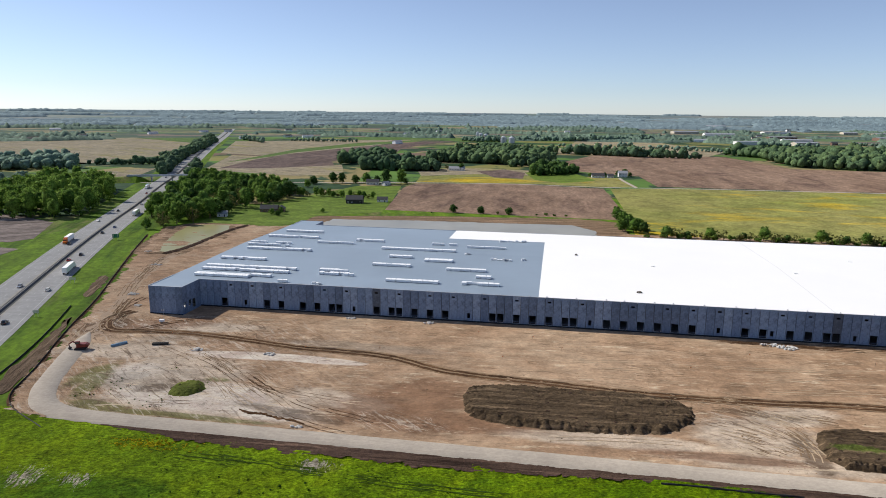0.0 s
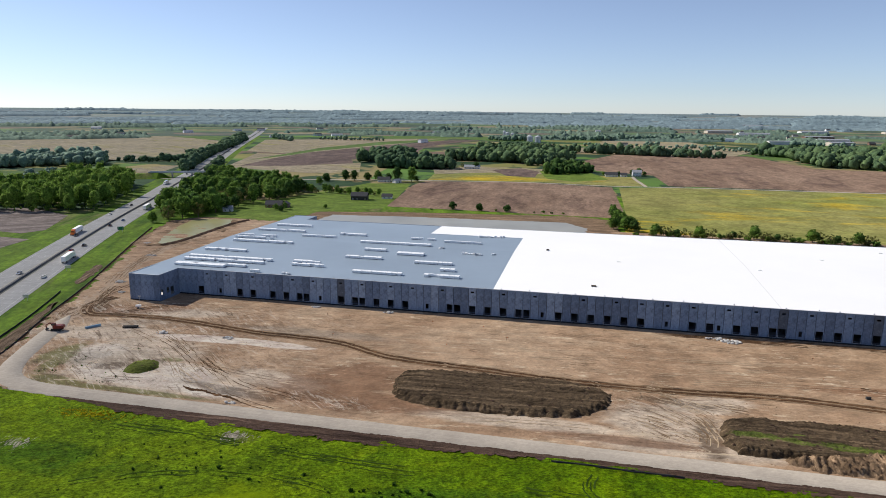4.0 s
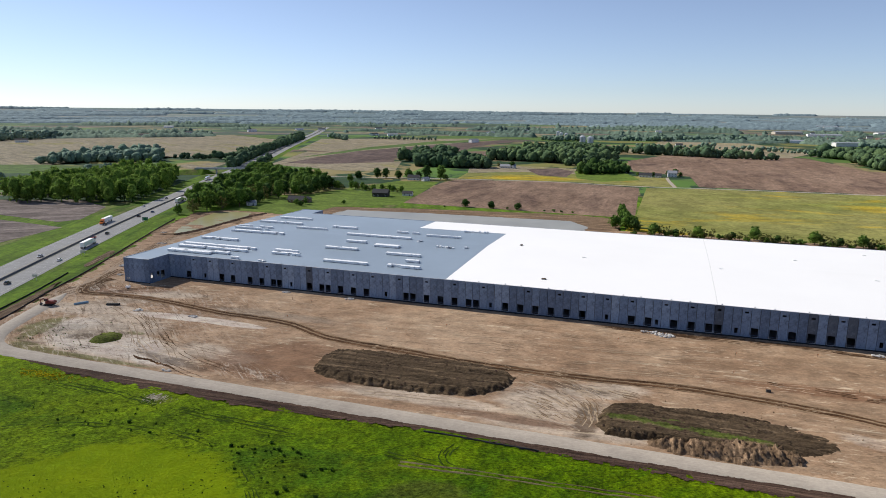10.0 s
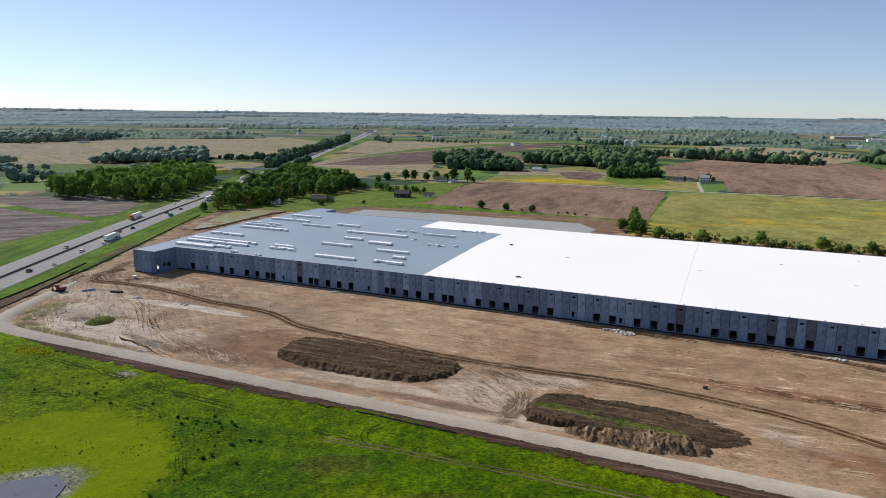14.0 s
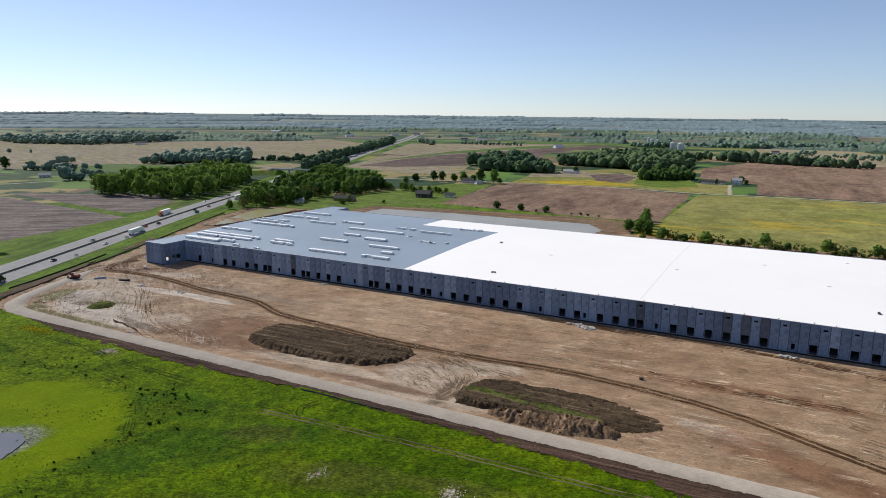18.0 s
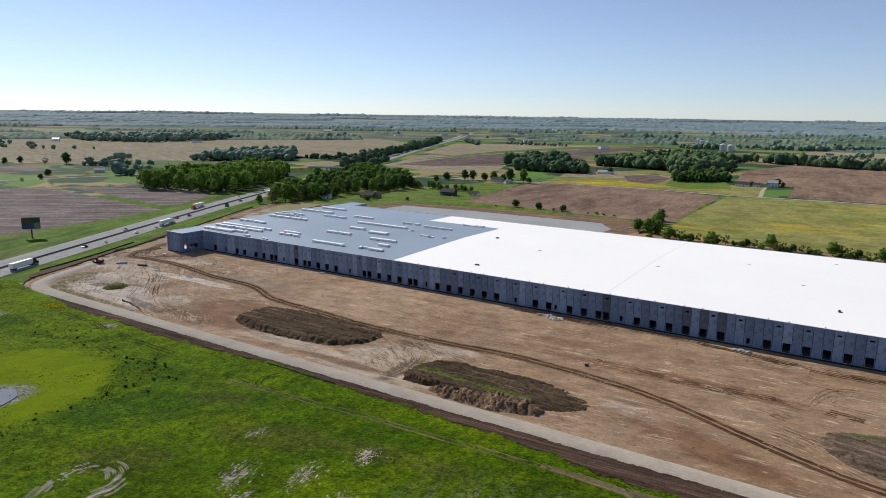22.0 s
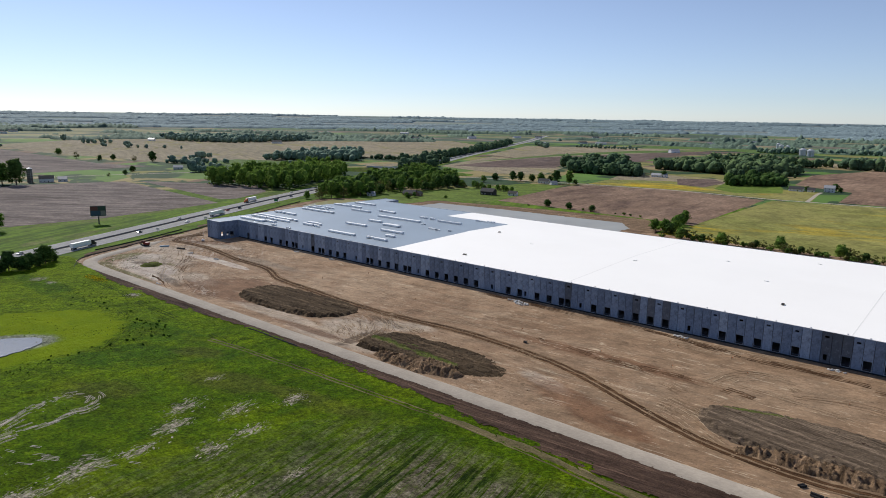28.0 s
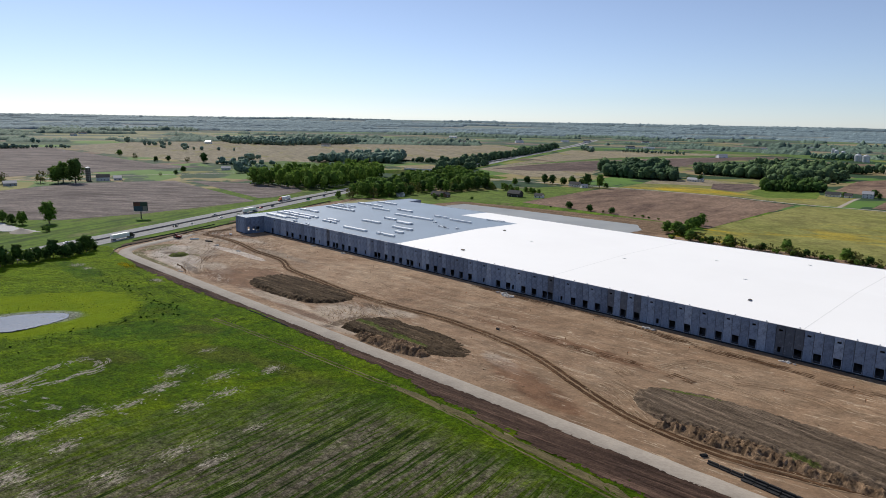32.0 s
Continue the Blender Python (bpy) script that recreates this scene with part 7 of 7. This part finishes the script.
def rubble(x, y, rx, ry, n, label, seed):
    r = random.Random(seed)
    ob = holder("rubble_heap", pose(x, y, G0 + 0.2), label, "rubble", "rubble heaps")
    for k in range(n):
        a, d = r.uniform(0, math.tau), math.sqrt(r.random())
        part("lump", ROCKS[k % 4], None, ob, at=pose(rx * d * math.cos(a), ry * d * math.sin(a), 0.5 * (1 - d) * r.random(), r.uniform(-30, 30), r.uniform(-30, 30), r.uniform(0, 360)) @ Matrix.Diagonal((r.uniform(0.5, 1.7),) * 3 + (1,)))


rubble(268.5, -8.6, 3.6, 2.2, 46, "heap of pale broken concrete in front of the dock wall", 1)
rubble(263, -6.5, 5.0, 1.2, 24, "spill of pale concrete washout along the dock wall", 2)
rubble(346, -5.5, 3.5, 0.9, 20, "pale concrete scraps at the foot of the dock wall", 3)
rubble(404, -5.5, 3.2, 0.9, 18, "pale concrete scraps at the foot of the dock wall", 4)
rubble(125, -5.5, 2.8, 0.8, 14, "pale concrete scraps at the foot of the dock wall", 5)
rubble(90, -5.5, 2.2, 0.8, 12, "pale scraps and wrap at the dock wall", 6)
rubble(73, -54, 2.2, 1.0, 14, "small pile of pale rubble beside the haul track", 7)
rubble(44, -55, 2.6, 1.4, 16, "small pile of rubble and scrap on bare clay", 8)
rubble(-26, 11, 3.0, 2.0, 22, "heap of pale broken concrete beside the bay", 9)
rubble(-12, -6, 2.0, 1.4, 14, "pale scraps heaped beside the bay", 10)
rubble(105, -108, 1.6, 0.7, 8, "pale rubble at the gravel road edge", 12)
rubble(-78, 104, 2.4, 1.4, 14, "pale riprap at the settling pond outlet", 13)

rubble(-51, 71, 3.4, 1.6, 20, "pale riprap and scrap beside the settling pond", 14)
ob = holder("gravel_pile", pose(-98, -139, G0), "grey gravel pile beside the far verge", "gravel")
gx, gy = np.meshgrid(np.linspace(-11, 11, 23), np.linspace(-8, 8, 17))
gz = np.clip(3.6 - np.hypot(gx, gy * 1.35) * 0.36 + 0.15 * waves(gx, gy, 5, 3), -0.2, 9)
gi = np.arange(gx.size).reshape(gx.shape)
part("heap", raw_mesh("heap", np.stack([gx, gy, gz], -1).reshape(-1, 3), np.stack([gi[:-1, :-1], gi[:-1, 1:], gi[1:, 1:], gi[1:, :-1]], -1).reshape(-1, 4), GRAVEL, True), None, ob)
sheet("gravel_yard", [(-90, -128), (-112, -150), (-190, -170), (-190, -142), (-130, -136)], 0.16, ROCK, "pale gravel yard beyond the highway", "yard", ragged=1.0)

ob = holder("toolbox", pose(301.6, -56, G0 + 0.22, 0, 0, 10) @ Matrix.Scale(0.65, 4), "dark steel gang box on bare clay", "toolbox")
part("body", bevelled(-1.1, -0.6, 0, 1.1, 0.6, 1.0, 0.05), DARK_METAL, ob)
part("lid", bevelled(-1.14, -0.64, 1.0, 1.14, 0.64, 1.18, 0.04), BLACK, ob)


def survey_stakes():
    r = random.Random(5)
    for k in range(26):
        x, y = r.uniform(20, 460), r.uniform(-48, -14)
        ob = holder("survey_stake", pose(x, y, G0 + 0.1, r.uniform(-5, 5), r.uniform(-5, 5), 0), "thin timber survey stake in bare clay", "stake", "stakes on the site")
        part("post", bevelled(-0.06, -0.06, -0.2, 0.06, 0.06, 1.3, 0.01), WOOD, ob)
        part("flag", bevelled(0.06, -0.02, 0.95, 0.4, 0.02, 1.2, 0.005), ORANGE, ob)


survey_stakes()


# ---------------------------------------------------------------- loose earth, wheel marks and weeds

def clods(name, n, region, low, high, material, label, seed):
    """Lumps of earth strewn over a region: many small rough solids in one mesh."""
    r = rng(seed)
    x, y = region(r, n)
    s = low + (high - low) * r.uniform(0, 1, len(x)) ** 3
    base = np.array([(1, 0, 0), (-0.5, 0.87, 0), (-0.5, -0.87, 0), (0.1, 0.1, 0.75)])
    v = base[None] * s[:, None, None] * r.uniform(0.6, 1.4, (len(x), 4, 3))
    a = r.uniform(0, math.tau, len(x))
    c, q = np.cos(a)[:, None], np.sin(a)[:, None]
    v = np.stack([v[..., 0] * c - v[..., 1] * q, v[..., 0] * q + v[..., 1] * c, v[..., 2]], -1)
    v += np.stack([x, y, site_height(x, y) - 0.02], -1)[:, None]
    k = np.arange(len(x))[:, None] * 4
    f = np.concatenate([k + [0, 1, 3], k + [1, 2, 3], k + [2, 0, 3]])
    tagged(new(name, raw_mesh(name, v.reshape(-1, 3), f, material)), label, "earth", "", "stuff")


def yard(r, n):
    x, y = r.uniform(15, 520, n), r.uniform(-108, -3, n)
    return x, y


def west_yard(r, n):
    x, y = r.uniform(-15, 130, n), r.uniform(-108, -18, n)
    ok = inside(x, y, SITE)
    return x[ok], y[ok]


def near_heaps(r, n):
    c = np.array([(186, -75), (284, -94), (430, -76), (240, -80), (340, -85)])[r.randint(0, 5, n)]
    return c[:, 0] + r.normal(scale=26, size=n), np.clip(c[:, 1] + r.normal(scale=14, size=n), -108, -20)


clods("earth_clods", 2600, yard, 0.05, 0.28, LOOSE, "small clods of dry clay on graded ground", 1)
clods("earth_clods", 1100, west_yard, 0.05, 0.26, LOOSE, "small clods of brown clay on churned ground", 2)
clods("earth_clods", 2600, near_heaps, 0.06, 0.42, LOOSE, "clods of brown earth round the stockpiles", 3)

PALE_MUD = simple("dried_pale_mud", (0.50, 0.45, 0.36), 0.95, 0, 0.4, 0.6)


def marks(name, lines, half, material, label, height, seed, lift=0.05, gauge=2.0):
    """Wheel marks: pairs of thin ragged strips laid on the ground."""
    r = rng(seed)
    vs, fs, count = [], [], 0
    for line in lines:
        p, side, _ = smooth_line(line, 1.6)
        for g in (-gauge / 2, gauge / 2):
            w0, w1 = half * r.uniform(0.1, 1.6, (2, len(p)))
            a, b = p + side * (g - w0)[:, None], p + side * (g + w1)[:, None]
            q = np.stack([a, b], 1).reshape(-1, 2)
            vs.append(np.c_[q, height(q[:, 0], q[:, 1]) + lift + r.uniform(0, 0.04, len(q))])
            i = np.arange(len(p) - 1)[:, None] * 2 + count
            fs.append(i + [0, 1, 3, 2])
            count += len(q)
    me = raw_mesh(name, np.concatenate(vs), np.concatenate(fs), material)
    tagged(new(name, me), label, "wheel marks", "", "stuff")


def strokes(n, x0, x1, y0, y1, long, tilt, seed, bend=0.25):
    r, out = rng(seed), []
    for _ in range(n):
        x, y, a, c = r.uniform(x0, x1), r.uniform(y0, y1), radians(tilt + r.normal(scale=9)), r.normal(scale=bend)
        line, d = [], r.uniform(0.4, 1.3) * long / 5
        for k in range(6):
            if not (y1 + 4 > y > y0 - 4):
                break
            line.append((x, y))
            x, y, a = x + d * math.cos(a), y + d * math.sin(a), a + c / 5
        if len(line) > 2:
            out.append(line)
    return out


def broken_strips(line, n, spread, long, seed):
    """Short bits of wheel mark strewn along a line."""
    r, out = rng(seed), []
    p, side, d = smooth_line(line, 0.8)
    for _ in range(n):
        k = r.randint(0, len(p) - 4)
        m = min(len(p), k + r.randint(4, int(long / 0.8)))
        off = r.normal(scale=spread)
        out.append([tuple(q) for q in p[k:m:2] + side[k:m:2] * (off + r.normal(scale=0.12, size=(len(p[k:m:2]), 1)))])
    return [q for q in out if len(q) > 2]


DRY_CLAY = simple("dry_rolled_clay", (0.43, 0.325, 0.215), 0.95, 0, 0.2, 0.3)
SOFT_CLAY = simple("soft_rolled_clay", (0.29, 0.210, 0.140), 0.95, 0, 0.2, 0.3)
DAMP_CLAY = simple("damp_rolled_clay", (0.20, 0.130, 0.076), 0.95, 0, 0.25, 0.3)
marks("wheel_marks", strokes(18, 30, 480, -55, -6, 50, 1, 11, 0.1), 0.12, DRY_CLAY, "pale dried wheel marks along the yard", site_height, 1)
marks("wheel_marks", strokes(12, 130, 480, -108, -55, 45, 2, 12, 0.2), 0.14, DRY_CLAY, "pale wheel marks beside the stockpiles", site_height, 2)
marks("wheel_marks", strokes(10, 40, 480, -106, -10, 32, -3, 13, 0.15), 0.10, DAMP_CLAY, "damp dark wheel marks in the clay", site_height, 3)
marks("wheel_marks", strokes(4, -2, 120, -100, -24, 34, -40, 15, 0.3), 0.10, SOFT_CLAY, "damp wheel marks fanning across the west yard", site_height, 5)
marks("wheel_marks", [[(400, -40), (412, -34), (426, -34), (436, -40)], [(398, -42), (412, -37), (424, -37), (432, -42)]], 0.14, DAMP_CLAY, "looping wheel marks in the clay", site_height, 8)
marks("wheel_marks", [[(-13, -29), (-3, -39), (4, -41), (10, -36), (16, -26), (24, -21)], [(-15, -16), (-12, -30), (-4, -40)], [(-17, 8), (-17, -2), (-15, -16)], [(-22, 4), (-18, -10), (-10, -24), (0, -30)]], 0.42, RUT, "wet looping wheel marks beside the bay", site_height, 41, 0.06, 2.4)
fan = [[(8, -44), (34, -51), (49, -64), (64, -78), (80, -92)], [(24, -42), (44, -58), (60, -72), (76, -86), (97, -99)], [(30, -46), (56, -58), (82, -80), (104, -100)]]
for k, line in enumerate(fan):
    marks("wheel_marks", broken_strips(line, 4, 3.0, 22, 70 + k), 0.13, (SOFT_CLAY, DRY_CLAY)[k % 2], "broken wheel marks fanning across the west yard", site_height, 45 + k, 0.06, 2.0)
for k, line in enumerate(([(18, -44), (44, -56), (66, -72), (84, -90), (104, -102)], [(36, -50), (60, -62), (84, -82), (110, -100)], [(30, -48), (52, -62), (72, -80), (92, -100)], [(76, -84), (92, -92), (108, -100), (130, -106)])):
    marks("wheel_marks", broken_strips(line, 5, 4.0, 24, 170 + k), 0.13, (DAMP_CLAY, RUT)[k % 2], "churned wheel marks across the west yard", site_height, 145 + k, 0.07, 2.0)
marks("wheel_marks", broken_strips([(-4, -52), (-13, -26), (-20, -8), (-29, 11), (-42, 38), (-53, 75), (-58, 105)], 26, 2.6, 30, 77), 0.2, DAMP_CLAY, "damp wheel marks along the trodden clay track", site_height, 51, 0.10, 2.0)
marks("wheel_marks", broken_strips([(-4, -52), (-13, -26), (-20, -8), (-29, 11), (-42, 38), (-53, 75), (-58, 105)], 18, 3.5, 26, 78), 0.2, DRY_CLAY, "pale wheel marks along the trodden clay track", site_height, 52, 0.10, 2.0)
ribbon("washed_edge", smooth_line([(84, -100.5), (88, -102.2), (93, -101.8), (97, -103.8), (101, -103.9), (107, -106)], 0.7), [(-0.7, -0.05), (-0.3, 0.3), (0.2, 0.36), (0.5, -0.05)], RUT, "small washed-out bank of clay in the yard", "bank", 0.4, 60, over=site_height, ends=(4, 4))
marks("wheel_marks", broken_strips([(240, -6.5), (290, -5.0), (334, -5.8), (353, -8.5), (376, -12), (420, -15), (470, -15)], 60, 1.3, 26, 61), 0.22, RUT, "dark broken wheel line along the foot of the wall", site_height, 62, 0.07, 1.6)
marks("wheel_marks", broken_strips([(300, -46), (327, -50.5), (347, -51.6), (362, -49.5), (390, -52)], 26, 1.2, 10, 63), 0.3, RUT, "dark scraped clods across the yard", site_height, 64, 0.07, 1.6)
guides = [[(222, -68), (232, -72), (243, -78), (249, -85), (250, -96), (248, -105)], [(224, -77), (235, -80), (244, -88), (247, -100)], [(230, -64), (242, -67), (252, -73), (262, -76)], [(226, -88), (236, -92), (243, -99)],
          [(364, -78), (374, -80), (382, -86), (392, -93)], [(366, -72), (378, -76), (386, -84)], [(374, -48), (377, -34), (386, -27), (398, -36)], [(330, -54), (342, -52), (356, -56), (370, -62)]]
for k, line in enumerate(guides):
    marks("wheel_marks", broken_strips(line, 12, 2.4, 9, 90 + k), 0.15, DRY_CLAY, "pale broken wheel marks round the stockpiles", site_height, 80 + k, 0.07, 1.9)
    marks("wheel_marks", broken_strips(line, 9, 2.6, 9, 110 + k), 0.13, DAMP_CLAY, "damp broken wheel marks round the stockpiles", site_height, 90 + k, 0.06, 1.9)
LOOP = [(240, -246), (232, -227), (228, -218), (222, -208), (219, -201), (221, -195), (228, -192), (234, -195), (236, -200), (235, -204), (238, -212), (237, -228), (246, -250)]


marks("mud_marks", broken_strips(LOOP, 120, 1.5, 9, 9), 0.10, PALE_MUD, "pale broken loop of muddy wheel marks in the grass", grass_height, 9, 0.10, 0.5)
GREEN_TRACK = simple("trodden_grass", (0.040, 0.070, 0.008), 0.95, 0, 0.4, 0.5)
marks("mud_marks", broken_strips([(226, -236), (250, -226), (270, -214), (284, -206)], 26, 5.0, 7, 19), 0.10, PALE_MUD, "scattered pale scrapes of dried mud in the grass", grass_height, 19, 0.10, 0.6)
marks("grass_tracks", broken_strips([(70, -127), (95, -129), (118, -131), (150, -133), (183, -133.5), (215, -137)], 26, 0.7, 20, 12), 0.16, GREEN_TRACK, "trodden wheel lines through the long grass", grass_height, 10, 0.07, 1.8)
marks("grass_tracks", broken_strips([(92, -160), (108, -149), (130, -145), (152, -147), (168, -154), (182, -168)], 14, 1.0, 16, 13), 0.14, GREEN_TRACK, "curved wheel lines round the wet meadow", grass_height, 11, 0.07, 1.8)
marks("grass_tracks", broken_strips([(216, -124), (214, -131), (218, -136), (226, -137)], 14, 0.5, 8, 14), 0.14, GREEN_TRACK, "pale wheel lines turning off the road bank", grass_height, 12, 0.07, 1.8)
marks("wheel_marks", [[(160, -84), (164, -82.5), (167, -85), (166, -88)], [(163, -82), (170, -83), (176, -84)]], 0.14, DRY_CLAY, "pale curled wheel marks on the dark stockpile", lambda x, y: G0 + 1.05 + 0 * x, 18)


def chips(name, spots, n, material, label, seed):
    """Flat ragged flakes of dried mud strewn round several places."""
    r = rng(seed)
    c = np.array(spots, float)[r.randint(0, len(spots), n)]
    along, over = r.normal(size=n) * c[:, 2] * 0.55, r.normal(size=n) * c[:, 3] * 0.55
    a = np.radians(100)
    x, y = c[:, 0] + along * np.cos(a) - over * np.sin(a), c[:, 1] + along * np.sin(a) + over * np.cos(a)
    s = 0.07 + 0.26 * r.uniform(0, 1, n) ** 3
    turn = np.arange(6) * math.tau / 6 + r.uniform(0, 1, (n, 1))
    d = s[:, None] * r.uniform(0.5, 1.3, (n, 6))
    u, v = d * np.cos(turn) * r.uniform(1.0, 2.4, (n, 1)), d * np.sin(turn)
    b = a + r.normal(scale=0.35, size=(n, 1))
    px, py = x[:, None] + u * np.cos(b) - v * np.sin(b), y[:, None] + u * np.sin(b) + v * np.cos(b)
    p = np.stack([px, py, grass_height(px, py) + 0.09 + r.uniform(0, 0.03, (n, 1))], -1).reshape(-1, 3)
    tagged(new(name, raw_mesh(name, p, np.arange(n * 6).reshape(-1, 6), material)), label, "mud", "", "stuff")


chips("mud_flakes", [(272, -217, 9, 3), (275, -231, 6, 3), (289, -225, 6, 3), (256, -178, 4, 5), (270, -169, 4, 5), (285, -175, 3, 3), (287, -188, 5, 3), (266, -188, 6, 4), (312, -204, 9, 3), (314, -221, 7, 4), (297, -240, 8, 4),
                     (325, -200, 7, 2), (273, -201, 6, 3), (277, -153, 5, 4), (258, -240, 9, 5), (232, -228, 8, 4), (222, -205, 8, 4)], 900, PALE_MUD, "pale flakes of dried mud in the grass", 27)


def tufts(name, x, y, low, high, material, label, seed, blades=3, lift=None):
    """Weeds: crossed ragged blades, joined into one mesh."""
    r = rng(seed)
    n = len(x)
    z = (lift or grass_height)(x, y)
    h = low + (high - low) * r.uniform(0, 1, n) ** 2
    vs = []
    for b in range(blades):
        a = r.uniform(0, math.tau, n)
        u = np.stack([np.cos(a), np.sin(a), 0 * a], -1) * (h * r.uniform(0.5, 0.9, n))[:, None]
        c = np.stack([x, y, z - 0.05], -1)
        lean = np.stack([r.normal(scale=0.3, size=n) * h, r.normal(scale=0.3, size=n) * h, h * r.uniform(0.7, 1.1, n)], -1)
        vs.append(np.stack([c - u * 0.6, c + u * 0.6, c + u + lean, c - u * 0.8 + lean * 0.9], 1))
    v = np.stack(vs, 1).reshape(-1, 3)
    tagged(new(name, raw_mesh(name, v, np.arange(len(v)).reshape(-1, 4), material)), label, "weeds", "", "stuff")


def weed_places():
    r = rng(41)
    x, y = r.uniform(40, 500, 16000), r.uniform(-270, -125, 16000)
    ok = waves(x, y, 30, 61) + 0.4 * waves(x, y, 9, 62) > 0.35
    return x[ok], y[ok]


WEED = leaf_material("rough_weeds", (0.030, 0.062, 0.010), (0.055, 0.098, 0.012), (0.095, 0.140, 0.018))
DARK_WEED = leaf_material("dark_broad_weeds", (0.024, 0.056, 0.010), (0.042, 0.086, 0.014), (0.070, 0.120, 0.020))
wx, wy = weed_places()
tufts("grass_tufts", wx, wy, 0.12, 0.36, WEED, "rough tufts of green grass and weeds", 1)
r0 = rng(43)
pick = np.array([(111, -148, 12, 5), (122, -142, 9, 3), (162, -146, 9, 3), (176, -149, 8, 4), (184, -166, 4, 12), (150, -160, 20, 12), (186, -200, 5, 12)])[r0.choice([0, 0, 1, 2, 3, 3, 4, 4, 6], 110)]
tufts("dock_weeds", pick[:, 0] + pick[:, 2] * r0.normal(size=110), pick[:, 1] + pick[:, 3] * r0.normal(size=110), 0.3, 0.95, DARK_WEED, "dark broad-leaved weeds round the wet meadow", 2, 5)
vx, vy = r0.uniform(24, 76, 500), r0.uniform(-105, -70, 500)
ok = waves(vx, vy, 18, 71) > 0.35
tufts("site_weeds", vx[ok], vy[ok], 0.15, 0.45, WEED, "patchy weeds on disturbed clay", 4, 3, site_height)
YELLOW = leaf_material("yellow_flower_heads", (0.30, 0.24, 0.01), (0.45, 0.36, 0.015), (0.55, 0.45, 0.03))
tufts("yellow_flowers", 70 + r0.normal(scale=6, size=420), -125.5 + r0.normal(scale=1.6, size=420), 0.15, 0.4, YELLOW, "patch of yellow wild flowers in the grass", 5)
